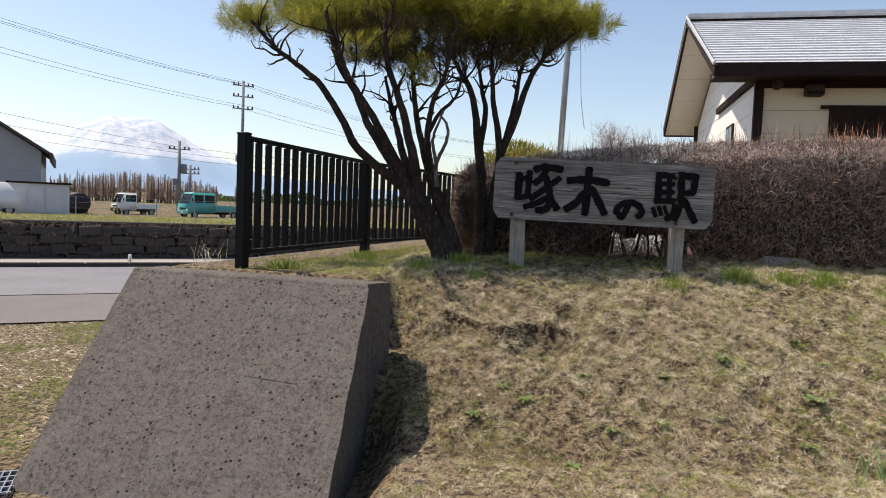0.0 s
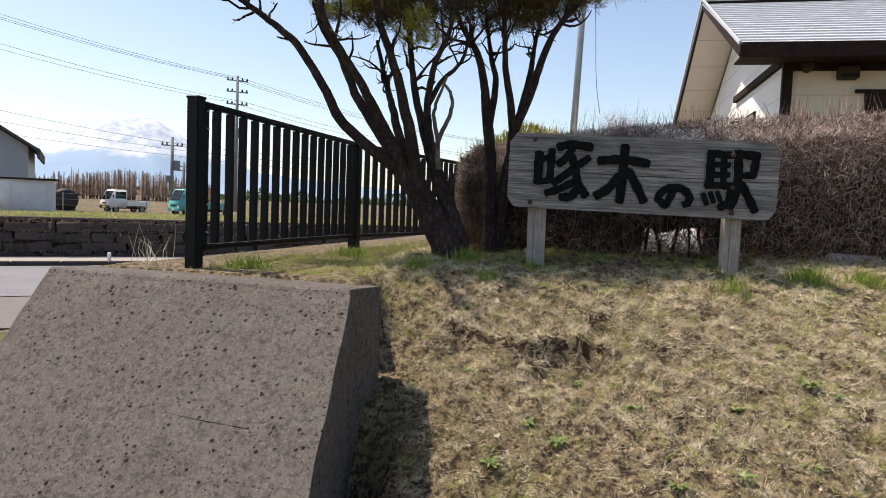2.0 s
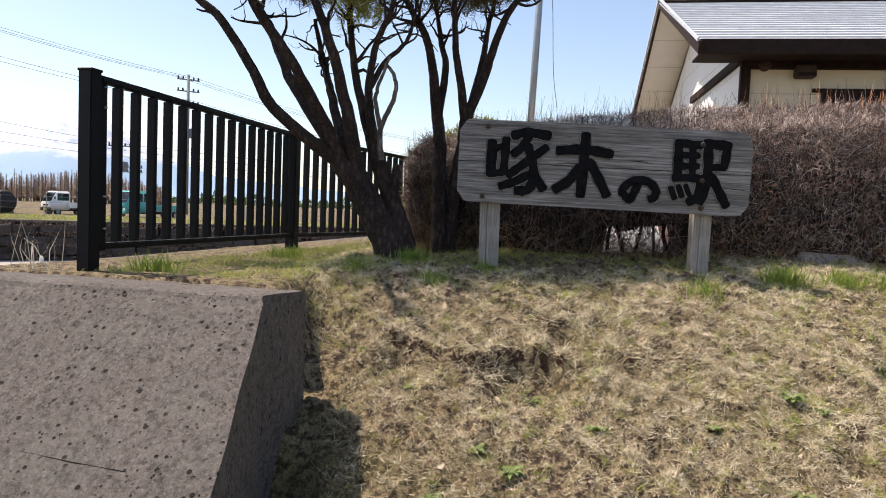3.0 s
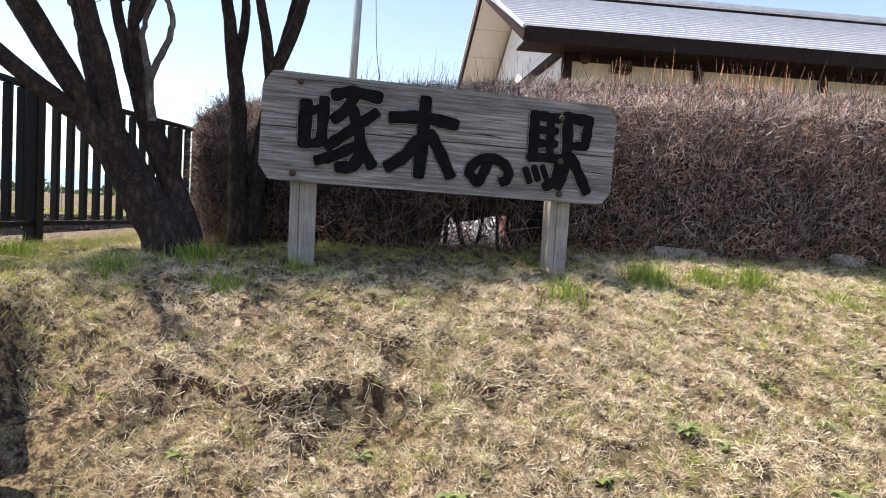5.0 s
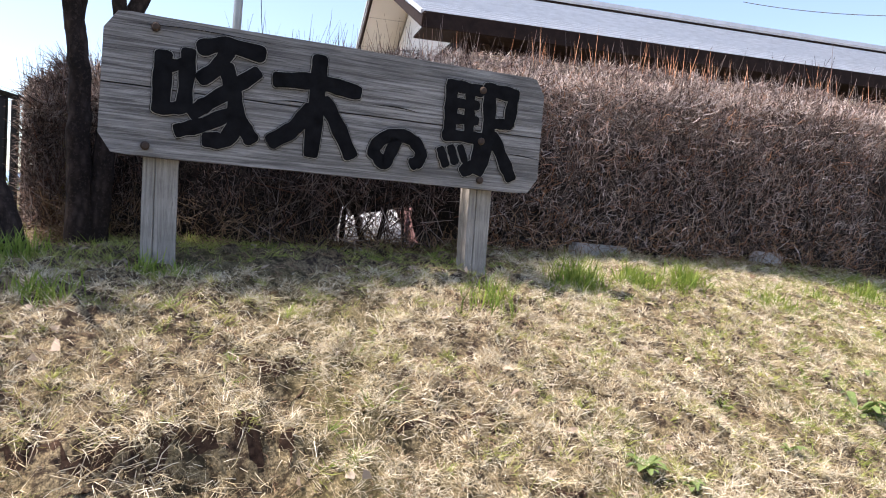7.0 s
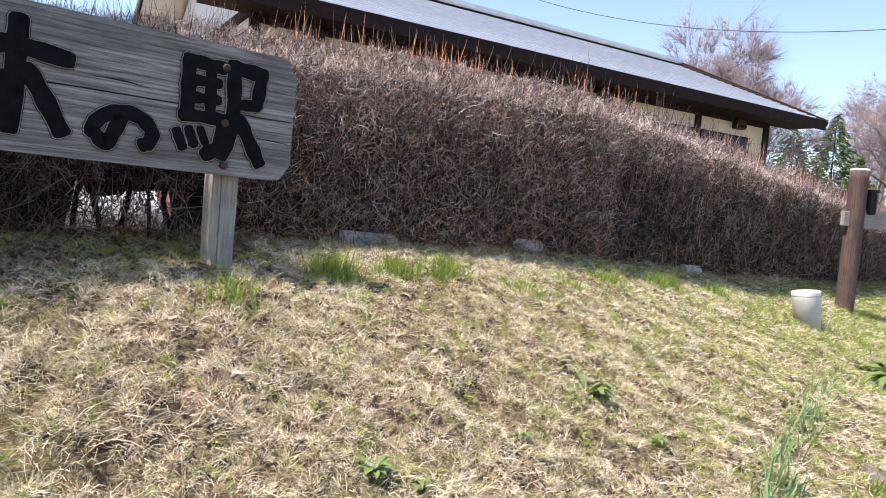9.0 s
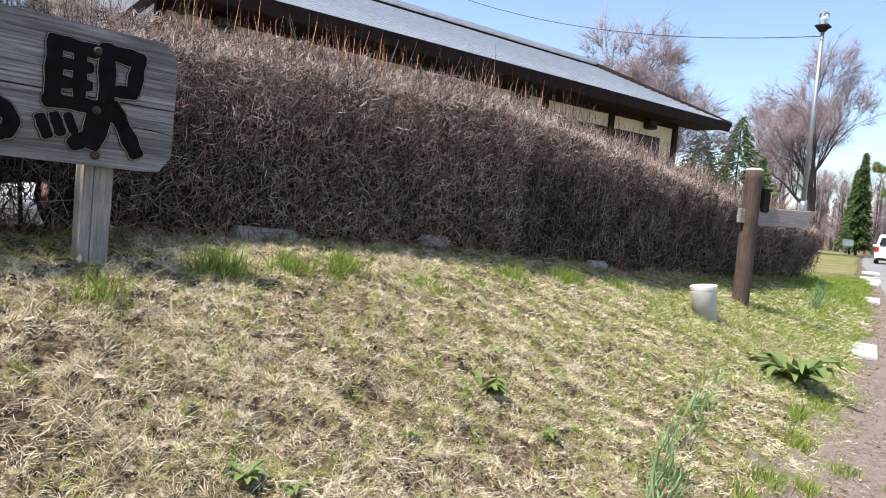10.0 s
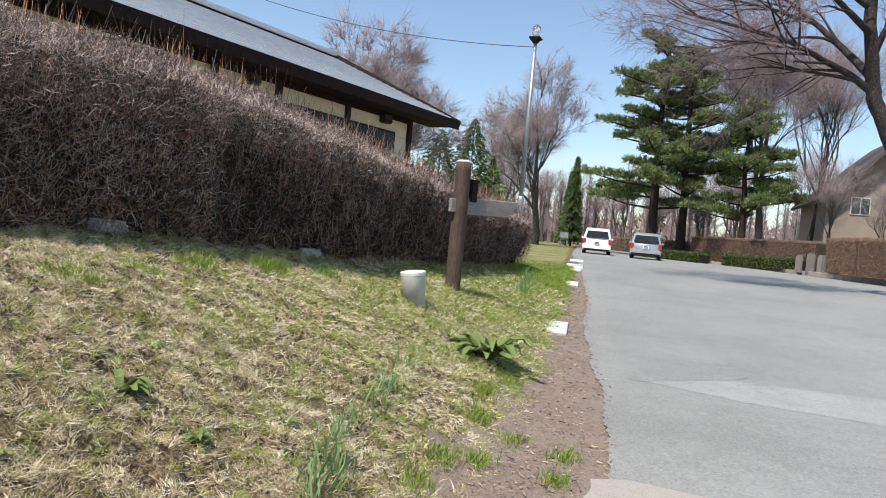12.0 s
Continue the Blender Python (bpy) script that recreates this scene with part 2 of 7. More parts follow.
# Brown face twigs, darkened to paint the shade on the hedge's front.
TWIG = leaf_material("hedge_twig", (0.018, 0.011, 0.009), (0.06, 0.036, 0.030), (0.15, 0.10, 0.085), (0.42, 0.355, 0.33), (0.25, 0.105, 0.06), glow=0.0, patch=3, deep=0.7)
SHOOT = leaf_material("red_brown_shoot", (0.28, 0.12, 0.06), (0.42, 0.22, 0.12), glow=0.0)
# Near-black stand-in for shade between hedge twigs; other dark parts reuse it.
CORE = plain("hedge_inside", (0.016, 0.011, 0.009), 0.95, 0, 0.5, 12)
STRAW = leaf_material("dry_grass", (0.20, 0.14, 0.075), (0.62, 0.52, 0.32), (0.88, 0.79, 0.58), (0.93, 0.87, 0.72), (0.52, 0.41, 0.24), glow=0.12, patch=13, deep=0.45)
RUSSET = leaf_material("brown_dead_grass", (0.08, 0.045, 0.028), (0.30, 0.19, 0.11), (0.50, 0.36, 0.24), glow=0.1, patch=13, deep=0.6)
CRUMB = leaf_material("brown_crumbs", (0.10, 0.07, 0.05), (0.26, 0.19, 0.14), (0.52, 0.43, 0.32), glow=0.0)
GREEN = leaf_material("fresh_grass", (0.12, 0.19, 0.03), (0.24, 0.34, 0.06), (0.34, 0.38, 0.09), glow=0.3)
OLIVE = leaf_material("yellowing_grass", (0.20, 0.24, 0.05), (0.46, 0.47, 0.15), (0.34, 0.40, 0.08), (0.55, 0.50, 0.24), glow=0.3)
NEEDLE = leaf_material("pine_needle", (0.08, 0.10, 0.015), (0.26, 0.29, 0.045), (0.46, 0.43, 0.08), (0.32, 0.28, 0.06), glow=0.4)
# Dead brown needles, darkened further: the crown's own shade is in this colour.
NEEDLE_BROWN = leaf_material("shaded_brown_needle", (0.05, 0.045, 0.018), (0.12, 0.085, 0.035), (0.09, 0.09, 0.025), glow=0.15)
NEEDLE_FAR = leaf_material("dark_pine_needle", (0.040, 0.068, 0.030), (0.15, 0.20, 0.075), (0.36, 0.40, 0.15), glow=0.3)
SPRUCE = leaf_material("spruce_needle", (0.03, 0.06, 0.022), (0.09, 0.14, 0.045), (0.17, 0.22, 0.085), glow=0.2)
BUD_TWIG = leaf_material("bare_twig", (0.11, 0.088, 0.094), (0.21, 0.168, 0.176), (0.31, 0.235, 0.24), glow=0.0)
LARCH = leaf_material("larch_twig", (0.16, 0.11, 0.085), (0.26, 0.19, 0.15), glow=0.0)
BROWN_HEDGE = leaf_material("brown_leaf", (0.20, 0.13, 0.09), (0.29, 0.20, 0.145), (0.24, 0.155, 0.105), glow=0.1)
GREEN_HEDGE = leaf_material("box_leaf", (0.03, 0.06, 0.012), (0.10, 0.14, 0.03), glow=0.1)
DOCK = leaf_material("dock_leaf", (0.07, 0.12, 0.035), (0.16, 0.22, 0.07), (0.30, 0.33, 0.14), glow=0.25)
DAFF = leaf_material("daffodil_leaf", (0.11, 0.20, 0.075), (0.24, 0.36, 0.16), glow=0.25)
DEADLEAF = leaf_material("fallen_leaf", (0.22, 0.15, 0.10), (0.48, 0.40, 0.32), (0.36, 0.27, 0.20), glow=0.1)
CREAM = siding_material("cream_siding", (0.73, 0.65, 0.49))
WHITE_WALL = siding_material("white_siding", (0.80, 0.78, 0.74))
SOFFIT = siding_material("cream_soffit", (0.78, 0.745, 0.68))
DARK_TIMBER = plain("dark_brown_timber", (0.026, 0.016, 0.013), 0.85, 0, 0.3, 9, 0.15)
ROOF = plain("blue_grey_metal_roof", (0.55, 0.56, 0.58), 0.42, 0.15, 0.14, 4)
GLASS = glass_material()
PVC = plain("grey_plastic_pipe", (0.46, 0.45, 0.41), 0.5, 0, 0.1, 10)
PVC_CAP = plain("white_plastic_cap", (0.78, 0.77, 0.73), 0.5, 0, 0.06, 10)
STEEL = plain("galvanised_steel", (0.33, 0.35, 0.36), 0.45, 0.7, 0.15, 5)
GRATE = plain("grate_steel", (0.40, 0.42, 0.46), 0.4, 0.7, 0.15, 8)
POLE = plain("concrete_pole", (0.20, 0.21, 0.22), 0.8, 0, 0.15, 3)
CABLE = plain("cable_black", (0.035, 0.035, 0.04), 0.6)
WHITE_PAINT = plain("white_car_paint", (0.78, 0.79, 0.79), 0.22, 0, 0.03, 2, 0.6)
SILVER = plain("silver_car_paint", (0.42, 0.44, 0.46), 0.25, 0.6, 0.05, 2)
TEAL = plain("teal_truck_paint", (0.07, 0.37, 0.36), 0.35, 0, 0.1, 2)
TYRE = plain("tyre_rubber", (0.02, 0.02, 0.02), 0.85)
RED_LAMP = plain("red_lens", (0.42, 0.02, 0.02), 0.2, 0, 0.1, 5, 0.6)
PLATE = plain("plate_white", (0.6, 0.62, 0.6), 0.5)
YELLOW_PLATE = plain("plate_yellow", (0.62, 0.55, 0.06), 0.5)
GREY_METAL = plain("grey_cladding", (0.33, 0.345, 0.37), 0.55, 0.1, 0.06, 1.2)
SHED_METAL = plain("pale_shed_metal", (0.55, 0.57, 0.60), 0.5, 0.1, 0.07, 2)
BLACK_TANK = plain("dark_tarpaulin", (0.025, 0.022, 0.022), 0.6, 0, 0.4, 3)
NEAR_TWIG = leaf_material("mauve_twig", (0.13, 0.10, 0.11), (0.24, 0.18, 0.19), (0.34, 0.25, 0.26), glow=0.0)
BEIGE = plain("beige_render", (0.26, 0.215, 0.17), 0.9, 0, 0.1, 1.5)
BROWN_ROOF = plain("brown_roof", (0.07, 0.055, 0.05), 0.8, 0, 0.2, 2)
GLOBE = plain("lamp_globe", (0.55, 0.6, 0.65), 0.1, 0, 0.02, 2, 0.6)
PAINT_LINE = plain("road_paint", (0.62, 0.62, 0.6), 0.8, 0, 0.25, 7)
GREY_STONE = concrete_material("granite_post", (0.12, 0.11, 0.10), (0.26, 0.245, 0.23), False)
BIRD = plain("insulator_dark", (0.03, 0.03, 0.035), 0.5)
PINK = plain("faded_red_panel", (0.20, 0.105, 0.105), 0.7)

# ---- building helpers ----


def mesh_of(name, v, f, mat, smooth=False):
    me = bpy.data.meshes.new(name)
    me.from_pydata([tuple(p) for p in v], [], f)
    me.materials.append(mat)
    if smooth:
        me.polygons.foreach_set("use_smooth", [True] * len(me.polygons))
    me.update()
    return me


def quads_mesh(name, verts, quads, mat, smooth=False):
    """verts: (n, 3) array, quads: (m, 4) or (m, 3) array."""
    me = bpy.data.meshes.new(name)
    verts, quads = np.asarray(verts, np.float32), np.asarray(quads, np.int32)
    me.vertices.add(len(verts))
    me.vertices.foreach_set("co", verts.ravel())
    me.loops.add(quads.size)
    me.loops.foreach_set("vertex_index", quads.ravel())
    me.polygons.add(len(quads))
    me.polygons.foreach_set("loop_start", np.arange(len(quads), dtype=np.int32) * quads.shape[1])
    me.polygons.foreach_set("loop_total", np.full(len(quads), quads.shape[1], np.int32))
    if smooth:
        me.polygons.foreach_set("use_smooth", np.ones(len(quads), bool))
    me.materials.append(mat)
    me.update(calc_edges=True)
    return me


def put(name, data, parent=None, m=None, label=""):
    ob = new(name, data)
    if m is not None:
        ob.matrix_basis = m
    if parent is not None:
        ob.parent = parent
    return tagged(ob, label) if label else ob


def part(name, bm, mat, parent, label="", m=None, smooth=False):
    """Links a bmesh as one mesh object under a thing or a part."""
    me = bpy.data.meshes.new(name)
    bm.to_mesh(me)
    bm.free()
    me.materials.append(mat)
    if smooth:
        me.polygons.foreach_set("use_smooth", [True] * len(me.polygons))
    return put(name, me, parent, m, label)


def thing(name, m, label, category, group="", kind=""):
    ob = new(name)
    ob.empty_display_size = 0.1
    ob.matrix_basis = m
    return tagged(ob, label, category, group, kind)


def box(sx, sy, sz, at=(0, 0, 0), bevel=0.0, seg=1, bm=None, rot=None):
    """A box centred at `at`, with bevelled edges."""
    b = bmesh.new()
    bmesh.ops.create_cube(b, size=1)
    for v in b.verts:
        v.co = Vector((v.co.x * sx, v.co.y * sy, v.co.z * sz))
    if bevel:
        bmesh.ops.bevel(b, geom=b.edges[:], offset=bevel, segments=seg, affect="EDGES")
    if rot is not None:
        b.transform(rot)
    b.transform(Matrix.Translation(at))
    if bm is None:
        return b
    tmp = bpy.data.meshes.new("tmp")
    b.to_mesh(tmp)
    bm.from_mesh(tmp)
    b.free()
    bpy.data.meshes.remove(tmp)
    return bm


def lathe(profile, n=16, bm=None, at=(0, 0, 0)):
    """Turns (radius, z) pairs round z; closed at both ends."""
    b = bmesh.new() if bm is None else bm
    rings = []
    for r, z in profile:
        rings.append([b.verts.new((at[0] + r * math.cos(2 * math.pi * i / n), at[1] + r * math.sin(2 * math.pi * i / n), at[2] + z)) for i in range(n)])
    for a, c in zip(rings, rings[1:]):
        for i in range(n):
            b.faces.new((a[i], a[(i + 1) % n], c[(i + 1) % n], c[i]))
    b.faces.new(rings[0][::-1])
    b.faces.new(rings[-1])
    return b


def prism(poly, x0, x1, bevel=0.0):
    """Extrudes a (y, z) outline along x."""
    b = bmesh.new()
    a = [b.verts.new((x0, y, z)) for y, z in poly]
    c = [b.verts.new((x1, y, z)) for y, z in poly]
    b.faces.new(a[::-1])
    b.faces.new(c)
    for i in range(len(poly)):
        j = (i + 1) % len(poly)
        b.faces.new((a[i], a[j], c[j], c[i]))
    bmesh.ops.recalc_face_normals(b, faces=b.faces[:])
    if bevel:
        bmesh.ops.bevel(b, geom=b.edges[:], offset=bevel, segments=2, affect="EDGES")
    return b


class Tubes:
    """Collects tapered tubes along polylines into one mesh."""

    def __init__(self):
        self.v, self.f, self.n = [], [], 0

    def add(self, pts, radii, sides=5):
        pts = np.asarray(pts, float)
        d = np.gradient(pts, axis=0)
        d /= np.linalg.norm(d, axis=1)[:, None] + 1e-9
        ref = np.array([0.13, 0.99, 0.07]) if abs(d[0][2]) > 0.8 else np.array([0.05, 0.1, 1.0])
        a = np.cross(d, ref)
        a /= np.linalg.norm(a, axis=1)[:, None] + 1e-9
        b = np.cross(d, a)
        ang = np.arange(sides) * 2 * math.pi / sides
        ring = a[:, None, :] * np.cos(ang)[None, :, None] + b[:, None, :] * np.sin(ang)[None, :, None]
        vv = pts[:, None, :] + ring * np.asarray(radii, float)[:, None, None]
        k, base = len(pts), self.n
        i = np.arange(k - 1)[:, None] * sides + base
        s, s2 = np.arange(sides)[None, :], (np.arange(sides)[None, :] + 1) % sides
        q = np.stack([i + s, i + s2, i + sides + s2, i + sides + s], -1).reshape(-1, 4)
        self.v.append(vv.reshape(-1, 3))
        self.f.append(q)
        self.n += k * sides

    def mesh(self, name, mat, smooth=True):
        return quads_mesh(name, np.concatenate(self.v), np.concatenate(self.f), mat, smooth)


def blades(name, base, direc, length, width, mat, bend=0.4, up=None):
    """Strips of two quads: base (n,3), unit direction (n,3), length and width (n,); the tip sags or bends."""
    rng = np.random.default_rng(len(base))
    n = len(base)
    side = np.cross(direc, rng.normal(size=(n, 3)))
    side /= np.linalg.norm(side, axis=1)[:, None] + 1e-9
    curl = rng.normal(size=(n, 3)) * bend
    curl[:, 2] -= bend * 0.6
    L, W = length[:, None], width[:, None] * 0.5
    mid = base + direc * L * 0.55
    tip = base + direc * L + curl * L * 0.45
    v = np.stack([base - side * W, base + side * W, mid - side * W * 0.8, mid + side * W * 0.8, tip], 1)
    o = np.arange(n)[:, None] * 5
    q = np.concatenate([o + np.array([k]) for k in ((0, 1, 3), (0, 3, 2), (2, 3, 4))], 0)
    return quads_mesh(name, v.reshape(-1, 3), q, mat)


def twigs(name, base, direc, length, width, mat, kink=0.25, spike=False):
    """Three-sided tapered twigs: straight stubs, or spikes that end in a point."""
    rng = np.random.default_rng(len(base) + 7)
    n = len(base)
    a = np.cross(direc, rng.normal(size=(n, 3)))
    a /= np.linalg.norm(a, axis=1)[:, None] + 1e-9
    b = np.cross(direc, a)
    L, W = length[:, None], width[:, None] * 0.5
    tip = base + direc * L + rng.normal(size=(n, 3)) * kink * L * 0.3
    rows = []
    for p, s in ((base, 1.0), (tip, 0.45)):
        if spike and p is tip:
            rows.append(tip)
            continue
        for ang in (0, 2.1, 4.2):
            rows.append(p + (a * math.cos(ang) + b * math.sin(ang)) * W * s)
    v = np.stack(rows, 1)
    o = np.arange(n)[:, None] * len(rows)
    if spike:
        q = [o + np.array([[i, (i + 1) % 3, 3]]) for i in range(3)]
    else:
        q = [o + np.array([[i, (i + 1) % 3, 3 + (i + 1) % 3, 3 + i]]) for i in range(3)]
    return quads_mesh(name, v.reshape(-1, 3), np.concatenate(q, 0), mat)


def needles_mesh(name, base, direc, length, width, mat):
    """One narrow kite for each needle."""
    rng = np.random.default_rng(len(base))
    side = unit(np.cross(direc, rng.normal(size=base.shape)))
    L, W = length[:, None], width[:, None] * 0.5
    mid = base + direc * L * 0.4
    v = np.stack([base, mid - side * W, base + direc * L, mid + side * W], 1)
    q = np.arange(len(base))[:, None] * 4 + np.array([[0, 1, 2, 3]])
    return quads_mesh(name, v.reshape(-1, 3), q, mat)


def unit(a):
    return a / (np.linalg.norm(a, axis=-1, keepdims=True) + 1e-9)


def smooth_line(pts, n):
    """A Catmull-Rom line through a few guide points, with n points a stretch."""
    p = [Vector(q) for q in pts]
    p = [p[0] * 2 - p[1]] + p + [p[-1] * 2 - p[-2]]
    out = []
    for i in range(1, len(p) - 2):
        for k in range(n):
            t = k / n
            a, b, c, d = p[i - 1], p[i], p[i + 1], p[i + 2]
            out.append(0.5 * ((2 * b) + (c - a) * t + (2 * a - 5 * b + 4 * c - d) * t * t + (3 * b - a - 3 * c + d) * t ** 3))
    out.append(p[-2])
    return np.array([tuple(v) for v in out])


# ---- the ground ----
EDGE_X, EDGE_Y = (-60, 0, 4, 6.6, 9.8, 12, 20, 45, 90), (4.2, 4.3, 4.36, 4.6, 5.2, 5.55, 7.15, 12.2, 21)
ROAD_X, ROAD_Z = (-10, 5, 9.8, 14.4, 19.7, 30, 45, 80), (0.0, -0.02, 0.06, 0.22, 0.36, 0.45, 0.44, 0.44)
WALL_A, WALL_B = Vector((-12.1, 18.2)), Vector((-6.8, 21.2))   # foot of the far stone wall
WALL_DIR = (WALL_B - WALL_A).normalized()
WALL_NRM = Vector((-WALL_DIR.y, WALL_DIR.x))


def fall(x, a, b):
    t = np.clip((x - a) / (b - a), 0, 1)
    return t * t * (3 - 2 * t)


def wobble(x, y, s, seed=0.0):
    return (np.sin(x * 1.7 * s + y * 2.3 * s + seed) + np.sin(x * 3.1 * s - y * 1.9 * s + 1.3 + seed) + np.sin(-x * 4.7 * s + y * 5.3 * s + 2.1 + seed) * 0.5
            + np.sin(x * 7.9 * s + y * 8.7 * s + 0.7 + seed) * 0.35) / 2.85


PITS = ((0.72, 5.28, 0.05), (1.42, 5.36, 0.05), (2.05, 5.55, 0.05), (2.62, 5.05, 0.05), (3.35, 5.48, 0.045), (2.95, 5.62, 0.04), (4.1, 5.25, 0.05), (4.6, 5.5, 0.045), (1.35, 4.9, 0.05), (1.8, 5.1, 0.045), (2.74, 5.43, 0.07), (1.09, 5.6, 0.09), (3.81, 5.72, 0.05), (1.75, 5.75, 0.07), (3.1, 5.0, 0.06), (2.3, 5.35, 0.06), (0.95, 5.05, 0.06), (2.2, 4.85, 0.06))


def lumps(x, y):
    """Root lumps and hollows a hand's width across."""
    return 0.022 * wobble(x, y, 11, 1) + 0.014 * wobble(x + 0.3 * np.sin(y * 2.1), y, 19, 5)


def ground_z(x, y, lot_near=True):
    """Height of the ground: a bank up from the lane to the raised lawn, lower ground and a road beyond the wall."""
    x, y = np.asarray(x, float), np.asarray(y, float)
    lane = np.interp(x, ROAD_X, ROAD_Z)
    d = y - np.interp(x, EDGE_X, EDGE_Y)
    slope = np.interp(x, (0, 2.5, 5, 7.2, 8.6, 14, 30), (0.52, 0.50, 0.44, 0.36, 0.39, 0.30, 0.12))
    top = np.interp(x, (-2, 0, 2.5, 5, 9, 14, 25), (0.88, 0.90, 0.97, 0.98, 0.9, 0.85, 0.75))
    top = top - 0.5 * fall(y, 7.75, 8.5) * fall(x, 0.6, 1.6)
    raw = lane + np.maximum(d, 0) * slope
    k = 0.10
    bank = -k * np.log(np.exp(-np.minimum(raw, 3) / k) + np.exp(-top / k))
    bank = np.where(d < 0, lane, np.maximum(bank, lane))
    # eroded ledge and small hollows
    ledge = fall(x, 0.12, 0.32) * (1 - 0.75 * fall(x, 0.85, 1.3)) * (1 - fall(x, 1.5, 2.0))
    yl = 5.44 + 0.04 * np.sin(x * 9) + 0.04 * np.sin(x * 4 + 1)
    bank = bank - ledge * 0.14 * (0.65 + 0.35 * np.sin(x * 7.3 + 1)) * fall(yl - y, -0.012, 0.018) * (1 - fall(yl - y, 0.10, 0.5))
    for px, py, r in PITS:
        bank = bank - 0.07 * np.exp(-((x - px) ** 2 + (y - py) ** 2) / (r * r))
    on_bank = fall(d, -0.1, 0.25) * (1 - fall(x, 12, 20))
    bank = bank + on_bank * (0.016 * wobble(x, y, 2.2) + 0.015 * wobble(x, y, 5.3, 2) + lumps(x, y))
    # behind the corner block the lawn is level up to the wall
    lawn = fall(-x, 0.12, 0.3) * fall(y - (5.14 - 0.12 * (x + 0.2)), -0.02, 0.04)
    bank = bank * (1 - lawn) + (0.872 + 0.01 * wobble(x, y, 2)) * lawn
    # low ground outside the wall
    low = -0.17 - 0.05 * fall(y, 5, 8.5)
    wall_x = -1.8 + (np.maximum(y, 5.2) - 5.2) * 0.22
    out = fall(wall_x - x, 0.0, 0.12)
    z = bank * (1 - out) + low * out
    front = fall(-x, -0.08, 0.22) * (1 - fall(y, 4.6, 4.9))
    z = z * (1 - front) - 0.19 * front
    # the far lot above the stone wall
    s = (x - WALL_A.x) * WALL_NRM.x + (y - WALL_A.y) * WALL_NRM.y
    s = np.where((x < 2 + 0.3 * (y - 20)) & (y > 9), s, -1)
    up = fall(s, 0.05, 0.4) if lot_near else fall(s, 3.5, 9)
    lot = 0.62 - 0.28 * fall(s, 2, 22) + 0.9 * fall(s, 60, 300)
    roadz = np.where(y > 9, -0.22 - 0.25 * fall(s, -9, 0), z)
    z = np.where((out > 0.5) & (y > 9), roadz, z)
    z = z * (1 - up * (out > 0.5)) + lot * up * (out > 0.5)
    return z


def stretch(lo, hi, step, far_lo, far_hi, grow=1.22):
    a = list(np.arange(lo, hi + 1e-6, step))
    s = step
    while a[-1] < far_hi:
        s *= grow
        a.append(a[-1] + s)
    s = step
    while a[0] > far_lo:
        s *= grow
        a.insert(0, a[0] - s)
    return np.array(a)


gx = stretch(-2.6, 7.5, 0.028, -3800, 3800)
gy = stretch(3.9, 6.9, 0.028, -3800, 3800)
X, Y = np.meshgrid(gx, gy, indexing="ij")
Z = ground_z(X, Y, False)
idx = np.arange(X.size).reshape(X.shape)
q = np.stack([idx[:-1, :-1], idx[1:, :-1], idx[1:, 1:], idx[:-1, 1:]], -1).reshape(-1, 4)
ground = put("ground", quads_mesh("ground", np.stack([X, Y, Z - 0.0], -1).reshape(-1, 3), q, SOIL, True))
tagged(ground, "brown soil bank and flat land with dry litter and moss", "ground", kind="structure")


def sheet(name, xs, lo, hi, n, mat, lift, label, zf=ground_z):
    """A strip over the ground between two lines y = lo(x) and y = hi(x)."""
    xs = np.asarray(xs, float)
    t = np.linspace(0, 1, n)
    Xs = np.repeat(xs[:, None], n, 1)
    Ys = lo(xs)[:, None] * (1 - t) + hi(xs)[:, None] * t
    Zs = zf(Xs, Ys) + lift
    ix = np.arange(Xs.size).reshape(Xs.shape)
    f = np.stack([ix[:-1, :-1], ix[1:, :-1], ix[1:, 1:], ix[:-1, 1:]], -1).reshape(-1, 4)
    ob = put(name, quads_mesh(name, np.stack([Xs, Ys, Zs], -1).reshape(-1, 3), f, mat, True))
    return tagged(ob, label, "road" if "road" in name or "lane" in name else "ground", kind="structure")


lane_z = lambda x, y: np.interp(x, ROAD_X, ROAD_Z) + 0 * y
edge_of = lambda x: np.interp(x, EDGE_X, EDGE_Y)
GAP_X, GAP_W = (-4, 3, 5, 6.5, 7.7, 10, 16, 25, 33, 90), (0.55, 0.6, 0.68, 0.56, 0.43, 0.34, 0.27, 0.1, -0.2, -0.2)
asph_edge = lambda x: edge_of(x) - np.interp(x, GAP_X, GAP_W) + 0.02 * np.sin(x * 1.3) + 0.012 * np.sin(x * 4.1 + 1) + 0.006 * np.sin(x * 9.7) + 0.008 * np.sin(x * 33) + 0.006 * np.sin(x * 61)
xs = np.concatenate([np.arange(2.9, 20, 0.04), np.arange(20, 75, 1.0)])
far_edge = lambda x: np.interp(x, (-4, 10, 20, 28, 33, 39, 47, 75), (-6, -6, -5.5, -3.6, -2.6, 0.3, 3.5, 6))
sheet("lane_asphalt", xs, far_edge, asph_edge, 24, ASPHALT, 0.022, "pale worn cracked asphalt lane", lane_z)
sheet("lane_verge", np.arange(3.2, 34, 0.1), lambda x: asph_edge(x) - 0.06, lambda x: edge_of(x) + 0.14 + 0.07 * np.sin(x * 4.3) + 0.05 * np.sin(x * 11), 8, DIRT, 0.012, "gritty reddish-brown dirt strip beside the lane")
